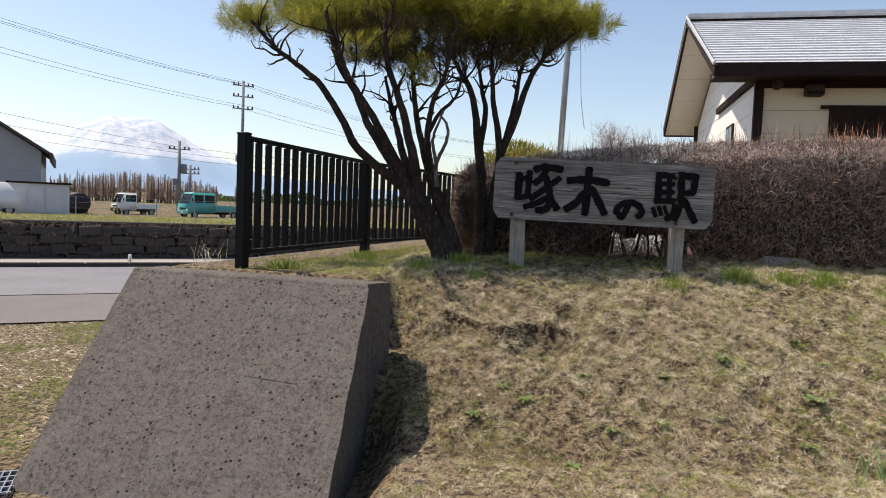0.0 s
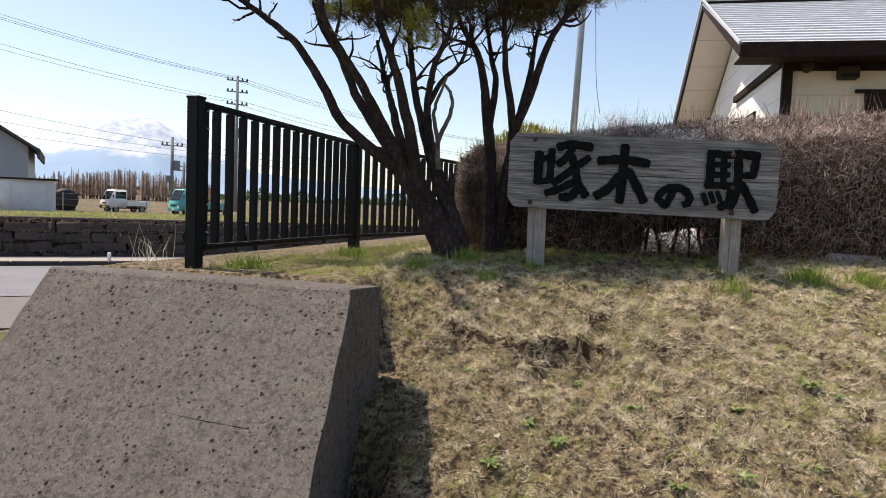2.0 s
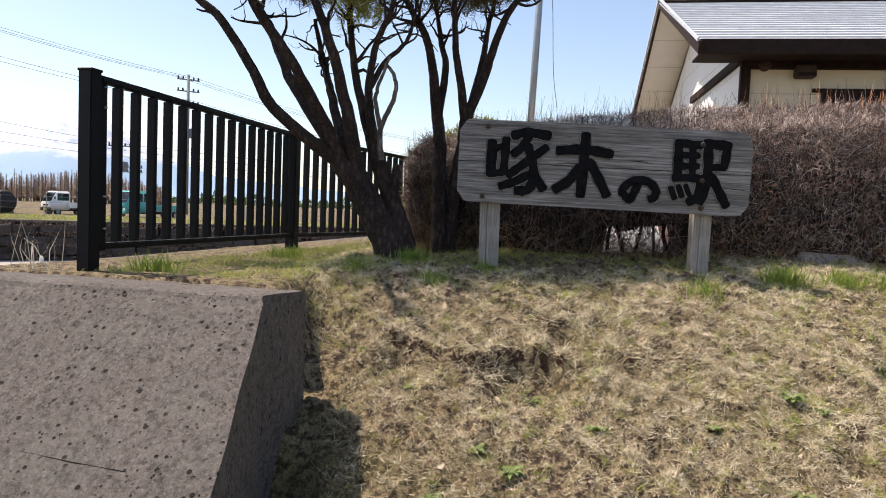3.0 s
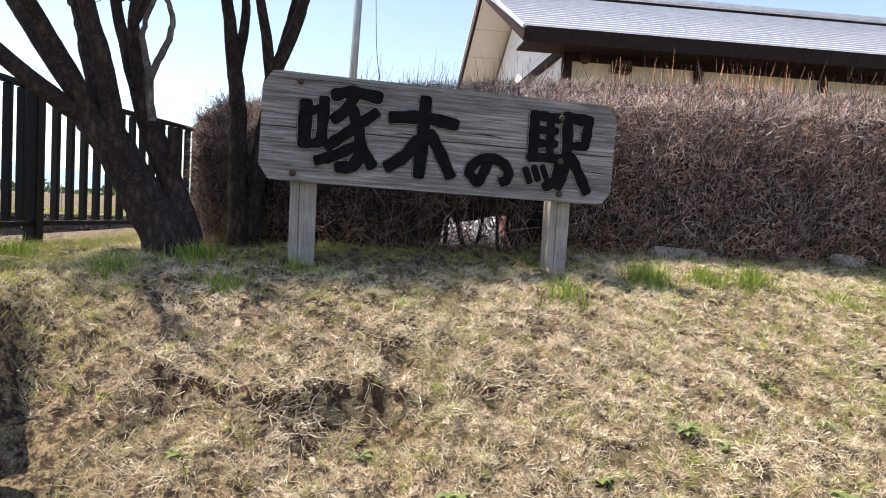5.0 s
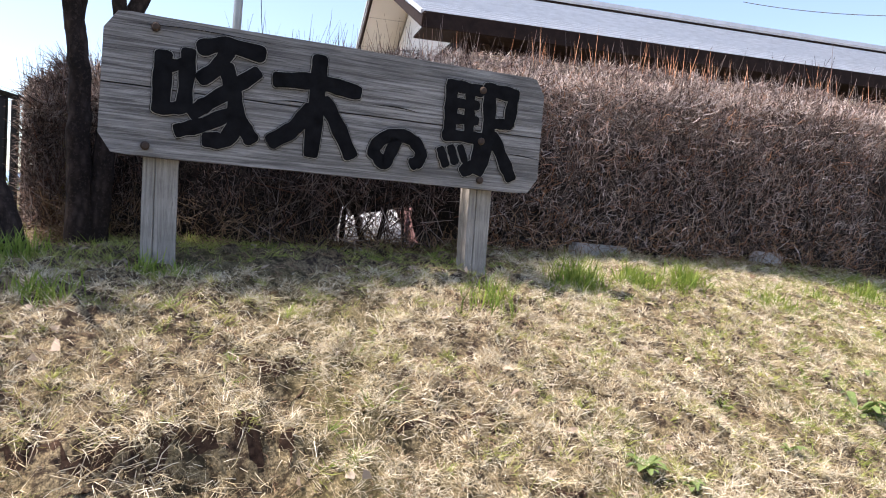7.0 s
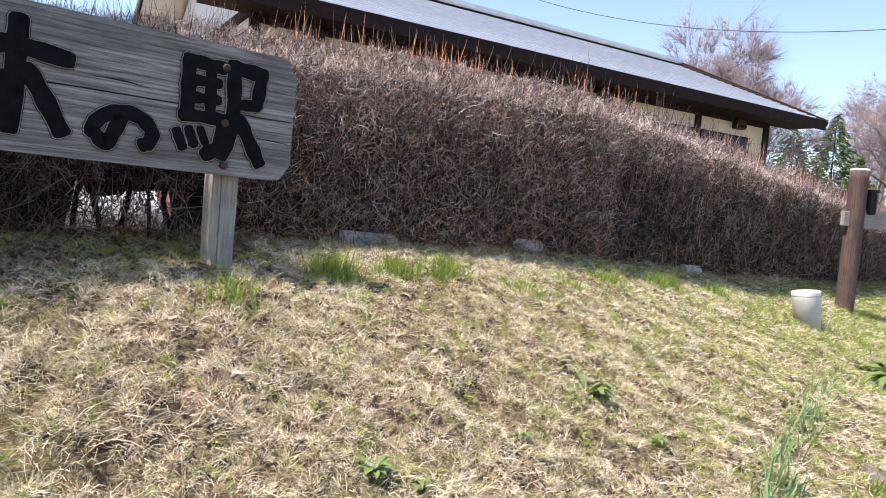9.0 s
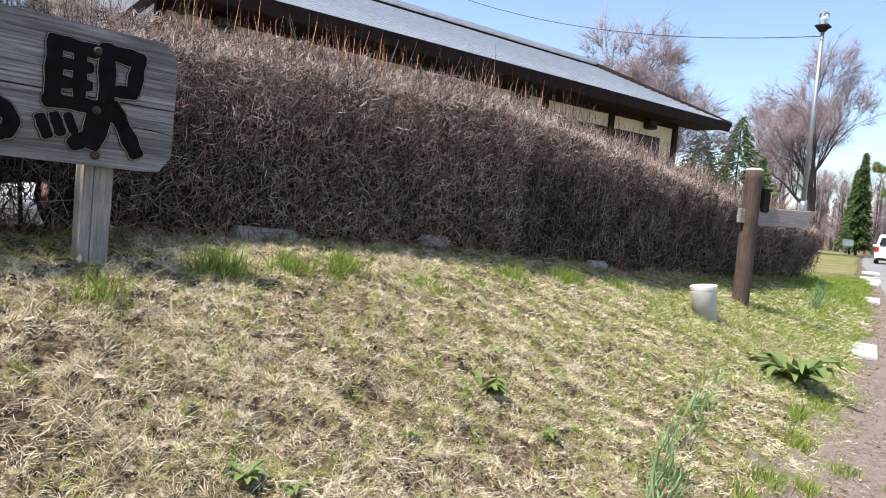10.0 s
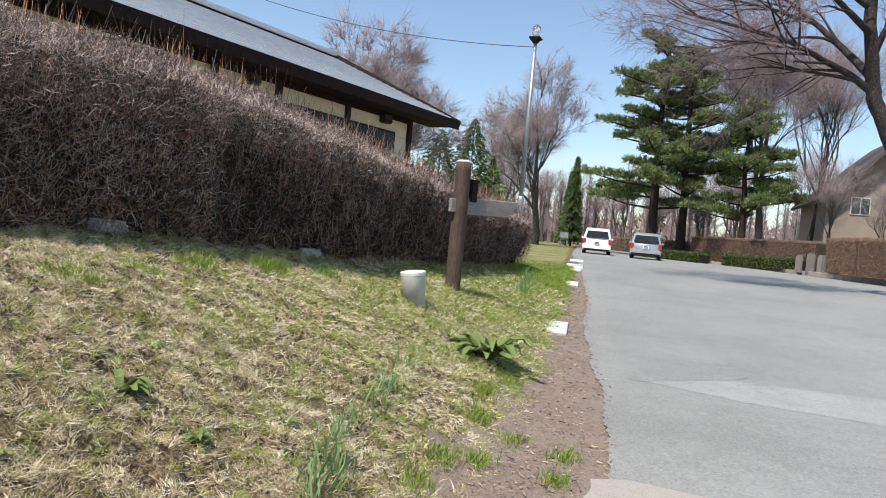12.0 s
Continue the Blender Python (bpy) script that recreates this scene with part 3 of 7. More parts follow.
sheet("lane_patch", np.arange(7.4, 31, 0.25), lambda x: np.interp(x, (7.4, 8.3, 16, 31), (3.9, 3.0, 4.2, 8.0)), lambda x: asph_edge(x) - 0.30, 6, ASPHALT_DARK, 0.0245, "darker older strip of asphalt along the lane's edge", lane_z)
sheet("lane_patch", np.arange(7.25, 8.3, 0.05), lambda x: np.interp(x, (7.25, 8.3), (-4.5, -4.0)), lambda x: np.interp(x, (7.25, 7.5, 8.05, 8.3), (3.1, 4.1, 3.2, 1.9)), 30, ASPHALT_PALE, 0.0236, "pale mended band across the lane", lane_z)
sheet("lane_apron", np.arange(3.4, 5.0, 0.05), lambda x: np.interp(x, (3.4, 5.0), (2.9, 3.32)), lambda x: np.interp(x, (3.4, 4.85, 5.0), (3.75, 3.84, 3.6)) + 0.01 * np.sin(x * 17), 8, KERB, 0.030, "pale concrete apron at the lane's edge", lane_z)

fl = Mat("short_far_lawn", 0.95, 0, 0.2)
fl.colour(fl.mix(fl.grey(fl.noise(0.7, 5, 0.7), 0.42, 0.62), fl.ramp(fl.noise(40, 5, 0.8), (0.35, (0.06, 0.085, 0.02)), (0.65, (0.20, 0.23, 0.07))), fl.ramp(fl.noise(55, 5, 0.8), (0.35, (0.13, 0.10, 0.05)), (0.65, (0.36, 0.30, 0.17))))).bump(fl.noise(60, 4), 0.03, 0.8)
sheet("far_lawn", np.arange(15.6, 95, 0.8), lambda x: np.maximum(edge_of(x) + 0.35, np.where(x > 34, edge_of(x) + 0.5, 0)), lambda x: edge_of(x) + np.interp(x, (15.6, 20, 95), (0.6, 9, 20)), 10, fl.m, 0.02, "short yellow-green lawn beyond the end of the hedge")

# road beyond the wall
def road_z(x, y):
    s = (x - WALL_A.x) * WALL_NRM.x + (y - WALL_A.y) * WALL_NRM.y
    return -0.22 - 0.25 * fall(s, -9, 0)


def along_wall(name, s0, s1, t0, t1, lift, mat, label, n=40, cat="road"):
    ss, tt = np.linspace(s0, s1, 10), np.linspace(t0, t1, n)
    S, T = np.meshgrid(ss, tt, indexing="ij")
    Xw = WALL_A.x + WALL_NRM.x * S + WALL_DIR.x * T
    Yw = WALL_A.y + WALL_NRM.y * S + WALL_DIR.y * T
    ix = np.arange(Xw.size).reshape(Xw.shape)
    f = np.stack([ix[:-1, :-1], ix[:-1, 1:], ix[1:, 1:], ix[1:, :-1]], -1).reshape(-1, 4)
    ob = put(name, quads_mesh(name, np.stack([Xw, Yw, road_z(Xw, Yw) + lift], -1).reshape(-1, 3), f, mat))
    return tagged(ob, label, cat, kind="structure")
along_wall("road_main", -9.3, -2.35, -16, 14, 0.03, ASPHALT_L, "smooth grey asphalt road beyond the concrete wall")
along_wall("road_shoulder", -11.9, -9.3, -16, 4, 0.02, SHOULDER, "brownish paved shoulder of the road", cat="ground")
along_wall("pavement", -2.35, 0.05, -16, 14, 0.10, KERB, "pale concrete footway below the stone wall", cat="pavement")
along_wall("lot_ground", 0.1, 16, -40, 30, 0.0, SOIL, "rough grassy lot above the stone wall", 60, "ground")
along_wall("road_marking", -4.9, -4.75, -16, -1.6, 0.036, PAINT_LINE, "faded white edge line painted on the road", cat="marking")


def kerb_line(name, pts, h, w, mat, label):
    b = bmesh.new()
    for a, c in zip(pts, pts[1:]):
        a, c = Vector(a), Vector(c)
        d = c - a
        m = Matrix.Translation((a + c) / 2) @ d.to_track_quat("X", "Z").to_matrix().to_4x4()
        k = box(d.length - 0.012, w, h, (0, 0, 0), 0.015)
        k.transform(m)
        tmp = bpy.data.meshes.new("tmp")
        k.to_mesh(tmp)
        b.from_mesh(tmp)
        k.free()
        bpy.data.meshes.remove(tmp)
    return tagged(part(name, b, mat, None), label, "kerb", kind="structure")


pts = []
for t in np.arange(-16, 14.1, 1.0):
    p = WALL_A + WALL_NRM * -2.4 + WALL_DIR * float(t)
    pts.append((p.x, p.y, road_z(p.x, p.y) + 0.06))
kerb_line("kerb", pts, 0.16, 0.14, STONE, "dark weathered kerb along the road")

# ---- concrete corner block ----
BLOCK_M = pose(-0.215, 4.66, 0, 0, 0, -14)
corner = thing("concrete_block", BLOCK_M, "rough weathered concrete block with a sloping pitted face", "concrete block")
TOP, LEN = 0.885, 1.70


def block_mesh():
    """Sloping front, level top, upright right cheek, with worn uneven edges."""
    b = bmesh.new()
    nx, prof = 46, []
    for i in range(25):
        t = i / 24
        prof.append((-1.23 * (1 - t), -0.32 + (TOP + 0.32) * t))
    prof[-1:] = [(-0.022, TOP - 0.026), (-0.008, TOP - 0.009), (0.008, TOP - 0.001), (0.024, TOP)]
    prof += [(0.08, TOP - 0.004), (0.16, TOP - 0.008), (0.24, TOP - 0.013), (0.32, TOP - 0.018), (0.40, TOP - 0.022), (0.425, TOP - 0.03), (0.43, TOP - 0.2)]
    rows = []
    for i in range(nx + 1):
        u = i / nx
        row = []
        for y, z in prof:
            right = 0.01 + (-0.225 * y if y < 0 else -0.065 * y)
            left = -LEN - (0.155 * y if y < 0 else 0.2 * y)
            x = right + (left - right) * u
            if u == 0:
                x -= 0.003 * (1 + math.sin(z * 23)) + (0.010 if z > TOP - 0.012 else 0)
            n = noise.noise(Vector((x * 6, y * 6, z * 6))) * 0.006 + noise.noise(Vector((x * 25, y * 25, z * 25))) * 0.0035
            edge = max(0, 1 - abs(z - TOP) / 0.03) * noise.noise(Vector((x * 18, 3, 1))) * 0.008
            row.append(b.verts.new((x, y - n * 0.7, z + n * 0.7 + edge)))
        rows.append(row)
    for r, s in zip(rows, rows[1:]):
        for i in range(len(prof) - 1):
            b.faces.new((r[i], r[i + 1], s[i + 1], s[i]))
    for row, flip in ((rows[0], True), (rows[-1], False)):
        base = [b.verts.new((v.co.x, v.co.y, -0.36)) for v in row]
        for i in range(len(row) - 1):
            f = (row[i], base[i], base[i + 1], row[i + 1])
            b.faces.new(f if flip else f[::-1])
    bmesh.ops.recalc_face_normals(b, faces=b.faces[:])
    return b


part("sloping_block", block_mesh(), BLOCK, corner)
# shallow scratch and chips on the face
sc = Tubes()
sc.add([(-0.595, -0.503, 0.392), (-0.40, -0.512, 0.384), (-0.18, -0.518, 0.379)], [0.0008, 0.0018, 0.0008], 4)
put("scratch", sc.mesh("scratch", CORE), corner, None, "dark scratch line")
# wall that runs back from the block under the railing
wall_back = thing("retaining_wall", pose(-1.93, 5.12, 0, 0, 0, -12.4), "long concrete retaining wall top running back under the railing", "wall", kind="structure")
part("coping", box(0.34, 6.4, 1.35, (0.17, 3.85, TOP - 0.70), 0.015, 2), BLOCK, wall_back)
# steel drain grate set in the low ground in front of the block
grate = thing("drain_grate", pose(-2.18, 3.92, float(ground_z(-2.18, 3.92)) + 0.004, 0, 0, 25), "galvanised steel bar grate over a drain in the grass", "grate")
part("frame", box(0.5, 0.36, 0.012, (0, 0, 0.0), 0.003), CORE, grate)
for i in range(14):
    part("bar", box(0.006, 0.34, 0.02, (-0.23 + i * 0.0354, 0, 0.014), 0.001), GRATE, grate)
for i in range(5):
    part("cross_bar", box(0.49, 0.008, 0.012, (0, -0.15 + i * 0.075, 0.018), 0.001), GRATE, grate)

# ---- black railing ----
FENCE_Z = 0.875


def fence_panel(m, length, group, first):
    f = thing("railing_panel", m, "black aluminium railing with upright slats on the lawn edge", "railing", group)
    H = 0.985
    if first:
        part("end_post", box(0.075, 0.075, H + 0.02, (0, 0, (H + 0.02) / 2 - 0.03), 0.006, 2), FENCE, f)
        part("post_cap", box(0.082, 0.082, 0.014, (0, 0, H - 0.016), 0.004), FENCE, f)
        part("side_plate", box(0.05, 0.028, H - 0.12, (0.085, 0, H / 2 + 0.03), 0.004), FENCE, f)
        for z in (0.2, 0.36, 0.8, 0.9):
            part("bolt", lathe([(0.009, 0), (0.009, 0.008)], 8, None, (0.085, -0.022, z)), STEEL, f)
    part("post", box(0.10, 0.08, H + 0.0, (length - 0.02, 0, H / 2 - 0.04), 0.006, 2), FENCE, f)
    part("top_rail", box(length - 0.08, 0.045, 0.035, (length / 2 + 0.02, 0, H - 0.045), 0.006, 2), FENCE, f)
    part("bottom_rail", box(length - 0.08, 0.04, 0.03, (length / 2 + 0.02, 0, 0.115), 0.006, 2), FENCE, f)
    n = 15
    a, bb = 0.13 if first else 0.09, length - 0.10
    for i in range(n):
        s = box(0.034, 0.046, H - 0.2, (0, 0, 0), 0.003)
        part("slat", s, FENCE, f, "", pose(a + (bb - a) * (i + 0.5) / n, 0, H / 2 + 0.035))
    return f


FDIR = math.degrees(math.atan2(2.40, 0.53))
p0 = Vector((-1.272, 5.475, FENCE_Z))
fence_panel(pose(*p0, 0, 0, FDIR), 2.42, "railing panels", True)
p1 = p0 + Vector((0.53, 2.40, 0)).normalized() * 2.44
FD2 = math.degrees(math.atan2(2.2, 0.95))
fence_panel(pose(p1.x, p1.y, FENCE_Z, 0, 0, FD2), 2.3, "railing panels", False)
p2 = p1 + Vector((0.95, 2.2, 0)).normalized() * 2.3
fence_panel(pose(p2.x, p2.y, FENCE_Z, 0, 0, FD2), 2.3, "railing panels", False)

# ---- name board ----
sign = thing("name_board", pose(0.55, 6.385, 1.302, 0, 1.1, -4.5), "weathered grey wooden board with carved black characters on two posts", "signboard")
BW, BH, BT = 1.777, 0.512, 0.045


def plank(z0, z1, corners):
    """A plank along x with rounded outer corners and a slightly wavy edge."""
    r = 0.07
    n = 40
    lo = [(BW * i / n, z0) for i in range(n + 1)]
    hi = [(BW * i / n, z1) for i in range(n, -1, -1)]
    b = bmesh.new()
    ring = []
    for x, z in lo + hi:
        at_lo = z == z0
        z += 0.0025 * noise.noise(Vector((x * 5, z * 3, 0)))
        if (at_lo and corners == "low") or (not at_lo and corners == "high"):
            d = min(x, BW - x)
            if d < r:
                c = r - math.sqrt(max(0, r * r - (r - d) ** 2))
                z = z + c if at_lo else z - c
        ring.append((x, z))
    fr = [b.verts.new((x, 0.0 + 0.002 * noise.noise(Vector((x * 3, z * 9, 2))), z)) for x, z in ring]
    bk = [b.verts.new((x, BT, z)) for x, z in ring]
    m = len(lo)
    for i in range(n):
        j = len(ring) - 1 - i
        b.faces.new((fr[i], fr[i + 1], fr[j - 1], fr[j]))
        b.faces.new((bk[i + 1], bk[i], bk[j], bk[j - 1]))
    for i in range(len(ring)):
        j = (i + 1) % len(ring)
        b.faces.new((fr[j], fr[i], bk[i], bk[j]))
    bmesh.ops.recalc_face_normals(b, faces=b.faces[:])
    return b


part("plank", plank(0.0, 0.2495, "low"), BOARD, sign)
part("plank", plank(0.2545, BH, "high"), BOARD, sign)
for line, r0 in ((((1.59, -0.0005, 0.168), (1.68, -0.0005, 0.164), (1.775, -0.0005, 0.157)), 0.0022), (((0.60, -0.0005, 0.262), (0.68, -0.0005, 0.27), (0.76, -0.0005, 0.268)), 0.003), (((1.0, -0.0005, 0.30), (1.1, -0.0005, 0.302), (1.2, -0.0005, 0.292)), 0.0022), (((0.06, -0.0005, 0.47), (0.3, -0.0005, 0.484), (0.6, -0.0005, 0.477)), 0.0015)):
    ck = Tubes()
    ck.add(smooth_line(line, 6), np.concatenate([np.linspace(0.0004, r0, 7), np.linspace(r0, 0.0006, 6)]), 5)
    put("crack", ck.mesh("crack", INK), sign, None, "dark drying crack")


TAKU = [
    (0.055, (0.203, 0.368), (0.204, 0.182)), (0.046, (0.288, 0.392), (0.283, 0.200)), (0.038, (0.198, 0.331), (0.293, 0.356)),
    (0.038, (0.207, 0.179), (0.279, 0.192)), (0.051, (0.336, 0.422), (0.415, 0.443), (0.543, 0.430)), (0.047, (0.423, 0.419), (0.391, 0.356), (0.341, 0.310)),
    (0.052, (0.425, 0.355), (0.458, 0.255), (0.467, 0.161), (0.437, 0.093), (0.374, 0.084)), (0.046, (0.531, 0.354), (0.461, 0.295), (0.380, 0.231), (0.316, 0.179)),
    (0.046, (0.431, 0.182), (0.356, 0.139), (0.272, 0.108)), (0.050, (0.459, 0.205), (0.497, 0.150), (0.527, 0.107)),
]
BOKU = [
    (0.053, (0.617, 0.344), (0.772, 0.356), (0.924, 0.338)), (0.056, (0.772, 0.440), (0.769, 0.291), (0.761, 0.083)),
    (0.052, (0.744, 0.243), (0.688, 0.165), (0.610, 0.108)), (0.052, (0.804, 0.280), (0.857, 0.198), (0.916, 0.090)),
]
NO = [
    (0.044, (1.104, 0.156), (1.085, 0.112), (1.061, 0.067), (1.029, 0.093), (1.013, 0.118), (1.048, 0.166), (1.112, 0.189), (1.177, 0.174), (1.215, 0.130), (1.209, 0.092), (1.188, 0.079)),
]
EKI = [
    (0.048, (1.334, 0.417), (1.338, 0.223)), (0.042, (1.327, 0.427), (1.465, 0.419)), (0.034, (1.353, 0.354), (1.452, 0.355)),
    (0.034, (1.353, 0.287), (1.452, 0.290)), (0.042, (1.322, 0.216), (1.485, 0.219)), (0.040, (1.418, 0.416), (1.425, 0.232)),
    (0.048, (1.479, 0.211), (1.470, 0.116), (1.418, 0.073)), (0.031, (1.304, 0.149), (1.329, 0.092)), (0.031, (1.349, 0.162), (1.371, 0.107)),
    (0.026, (1.392, 0.169), (1.414, 0.119)), (0.052, (1.502, 0.429), (1.628, 0.422)), (0.045, (1.623, 0.414), (1.612, 0.302)),
    (0.038, (1.529, 0.287), (1.610, 0.293)), (0.050, (1.507, 0.438), (1.516, 0.297), (1.512, 0.181), (1.482, 0.079)), (0.050, (1.543, 0.228), (1.586, 0.155), (1.636, 0.068)),
]


def brush_strokes(strokes, grow, y, seed):
    """Flat brush strokes with blunt, slightly ragged ends, on the plane y; each stroke a hair above the last."""
    b = bmesh.new()
    r = random.Random(seed)
    for k, (w, *pts) in enumerate(strokes):
        line = smooth_line([(p[0], 0, p[1]) for p in pts], 6 if len(pts) > 2 else 9)
        d = unit(np.gradient(line, axis=0))
        hw = w * 0.52 + grow
        ends = (0.5, 0.85, 1.0)
        line = np.concatenate([[line[0] - d[0] * hw * e * 0.75 for e in ends[::-1]], line, [line[-1] + d[-1] * hw * e * 0.75 for e in ends]])
        d = np.concatenate([[d[0]] * 3, d, [d[-1]] * 3])
        nrm = np.stack([-d[:, 2], 0 * d[:, 0], d[:, 0]], 1)
        n = len(line)
        half = np.array([hw * (1 + 0.07 * math.sin(i * 1.1 + k)) + r.uniform(-0.0015, 0.0015) for i in range(n)])
        half[[0, -1]] *= 0.45
        half[[1, -2]] *= 0.72
        half[[2, -3]] *= 0.93
        yy = y - 0.00006 * k
        a = [b.verts.new((p[0] + m[0] * h, yy, p[2] + m[2] * h)) for p, m, h in zip(line, nrm, half)]
        c = [b.verts.new((p[0] - m[0] * h, yy, p[2] - m[2] * h)) for p, m, h in zip(line, nrm, half)]
        for i in range(n - 1):
            b.faces.new((a[i], a[i + 1], c[i + 1], c[i]))
    bmesh.ops.recalc_face_normals(b, faces=b.faces[:])
    return b


for k, strokes in enumerate((TAKU, BOKU, NO, EKI)):
    letter = part("letter", brush_strokes(strokes, 0.0035, -0.0090, k), INK, sign, "carved black character")
    part("carved_rim", brush_strokes(strokes, 0.0090, -0.0040, k), INK, letter)
    part("carved_edge", brush_strokes(strokes, 0.0070, -0.0065, k), RIM, letter)
for x, z in ((0.171, 0.470), (0.159, 0.038), (1.494, 0.039), (1.486, 0.206), (1.476, 0.423)):
    part("bolt", lathe([(0.016, 0.0), (0.016, 0.012), (0.010, 0.018)], 12), RUST, sign, "rusty bolt head", pose(x, 0.0, z, 90))


def post_mesh(w, d, h):
    b = bmesh.new()
    n = 14
    rings = []
    for i in range(n + 1):
        z = h * i / n
        ring = []
        for k, (cx, cy) in enumerate(((-1, -1), (-0.35, -1.02), (-0.3, -0.9), (-0.25, -1.02), (1, -1), (1, 1), (-1, 1))):
            j = 0.05 * noise.noise(Vector((cx * 2, cy * 2, z * 4))) + (0.12 * noise.noise(Vector((cx * 5, cy * 3, z * 14))) if i < 2 else 0)
            ring.append(b.verts.new((cx * w / 2 * (1 + j), cy * d / 2 * (1 + j), z)))
        rings.append(ring)
    m = len(rings[0])
    for a, c in zip(rings, rings[1:]):
        for i in range(m):
            b.faces.new((a[i], a[(i + 1) % m], c[(i + 1) % m], c[i]))
    b.faces.new(rings[-1])
    b.faces.new(rings[0][::-1])
    bmesh.ops.recalc_face_normals(b, faces=b.faces[:])
    return b


part("post", post_mesh(0.125, 0.10, 0.86), POST, sign, "split grey timber post", pose(0.225, 0.10, -0.46, 0, -1.5))
part("post", post_mesh(0.105, 0.10, 0.80), POST, sign, "split grey timber post", pose(1.53, 0.10, -0.45, 0, -0.5))

# ---- clipped bare hedge ----
HX = (0.18, 0.9, 1.4, 2.4, 5.0, 9.0, 12.0, 15.0)
hedge_front = lambda x: np.interp(x, HX, (7.45, 7.36, 7.0, 6.78, 6.62, 6.62, 6.78, 7.05))
hedge_top = lambda x: np.interp(x, (0.2, 0.6, 1.2, 2.5, 3.5, 5.0, 6.0, 7.2, 10.0, 15.0), (1.72, 1.88, 1.97, 2.08, 2.13, 2.17, 2.12, 2.02, 1.79, 1.58))
DEPTH = 0.95
rng = np.random.default_rng(5)
hedge = thing("hedge", pose(0, 0, 0), "long clipped bare hedge of brown twigs above the bank", "hedge")


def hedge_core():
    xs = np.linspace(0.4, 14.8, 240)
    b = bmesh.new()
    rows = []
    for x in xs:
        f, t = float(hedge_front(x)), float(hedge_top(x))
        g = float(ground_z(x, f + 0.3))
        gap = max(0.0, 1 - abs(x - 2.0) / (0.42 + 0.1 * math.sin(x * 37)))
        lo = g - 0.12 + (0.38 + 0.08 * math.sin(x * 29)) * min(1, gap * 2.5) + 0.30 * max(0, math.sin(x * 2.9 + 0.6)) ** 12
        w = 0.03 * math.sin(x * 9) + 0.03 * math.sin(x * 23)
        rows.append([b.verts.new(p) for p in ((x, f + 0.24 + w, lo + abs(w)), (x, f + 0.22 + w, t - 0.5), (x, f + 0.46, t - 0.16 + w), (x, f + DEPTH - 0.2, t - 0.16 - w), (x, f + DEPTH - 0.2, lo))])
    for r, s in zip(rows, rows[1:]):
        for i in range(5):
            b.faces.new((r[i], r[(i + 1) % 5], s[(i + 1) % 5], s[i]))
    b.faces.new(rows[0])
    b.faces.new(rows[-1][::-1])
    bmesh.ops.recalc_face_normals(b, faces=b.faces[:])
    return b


# Added filler body: its dark colour paints the shade deep in the hedge.
part("hedge_core", hedge_core(), CORE, hedge, "dark filler body for the shade inside the hedge")


def hedge_twigs(n, name, mat, where, wmin, wmax, lmin, lmax):
    x = 0.2 + 14.8 * rng.random(n) ** 1.35
    f, t = hedge_front(x), hedge_top(x)
    g = ground_z(x, f + 0.2)
    if where in ("face", "upper", "stem"):
        u = rng.random(n) ** np.interp(x, (0, 3, 5), (0.8, 0.8, 0.6)) if where != "upper" else 1 - 0.36 * rng.random(n) ** 1.8
        z = g + 0.06 + (t - g - 0.08) * u
        lump = 0.05 * np.sin(x * 5.1 + z * 3) + 0.04 * np.sin(x * 11.7 - z * 7)
        y = f + np.abs(rng.normal(0, 0.13, n)) + 0.14 * (1 - fall(u, 0.0, 0.35)) * rng.random(n) + 0.20 * fall(u, 0.72, 1.0) ** 1.5 + np.maximum(lump, -0.02)
        if where == "stem":
            d = np.stack([rng.normal(0, 0.22, n), rng.normal(-0.1, 0.2, n), rng.normal(1.0, 0.2, n)], 1)
        else:
            d = np.stack([rng.normal(0, 0.75, n), rng.normal(-0.25, 0.6, n), rng.normal(0.55, 0.6, n)], 1)
    elif where == "top":
        y = f + DEPTH * rng.random(n)
        z = t - 0.10 + rng.normal(0, 0.025, n) - 0.10 * fall(f + 0.30 - y, 0, 0.30)
        d = np.stack([rng.normal(0, 0.6, n), rng.normal(-0.1, 0.55, n), rng.normal(0.6, 0.35, n)], 1)
    else:
        knot = rng.integers(0, 46, n)
        kx = 0.6 + 13.5 * rng.random(46) ** 1.2
        x = kx[knot] + rng.normal(0, 0.10, n)
        f, t = hedge_front(x), hedge_top(x)
        y = f + 0.1 + (DEPTH - 0.1) * rng.random(n)
        z = t - 0.06 + 0 * x
        d = np.stack([rng.normal(0, 0.07, n), rng.normal(0, 0.07, n), np.ones(n)], 1)
    if where in ("face", "stem", "upper"):
        thin = (np.abs(x - 2.0) < 0.42) & (z < g + 0.25) & (rng.random(n) < 0.8)
        x, y, z, d, n = x[~thin], y[~thin], z[~thin], d[~thin], int((~thin).sum())
    k = 0.55 + 0.1 * x
    L = rng.uniform(lmin, lmax, n) * np.clip(0.75 + 0.05 * x, 0.8, 1.3)
    W = rng.uniform(wmin, wmax, n) * np.clip(k, 0.8, 1.7)
    base = np.stack([x, y, z], 1)
    if where in ("face", "upper"):
        ob = put(name, blades(name, base, unit(d), L, W * 0.95, mat, 0.7), hedge)
    else:
        ob = put(name, twigs(name, base, unit(d), L, W, mat, 0.35, where != "stem"), hedge)
    ob["kind"] = "stuff"


# Face in the shade-darkened twig colour, upper part and top in the sunlit one.
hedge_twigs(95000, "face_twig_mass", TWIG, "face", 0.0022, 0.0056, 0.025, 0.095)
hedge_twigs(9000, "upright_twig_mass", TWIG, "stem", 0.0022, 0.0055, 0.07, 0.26)
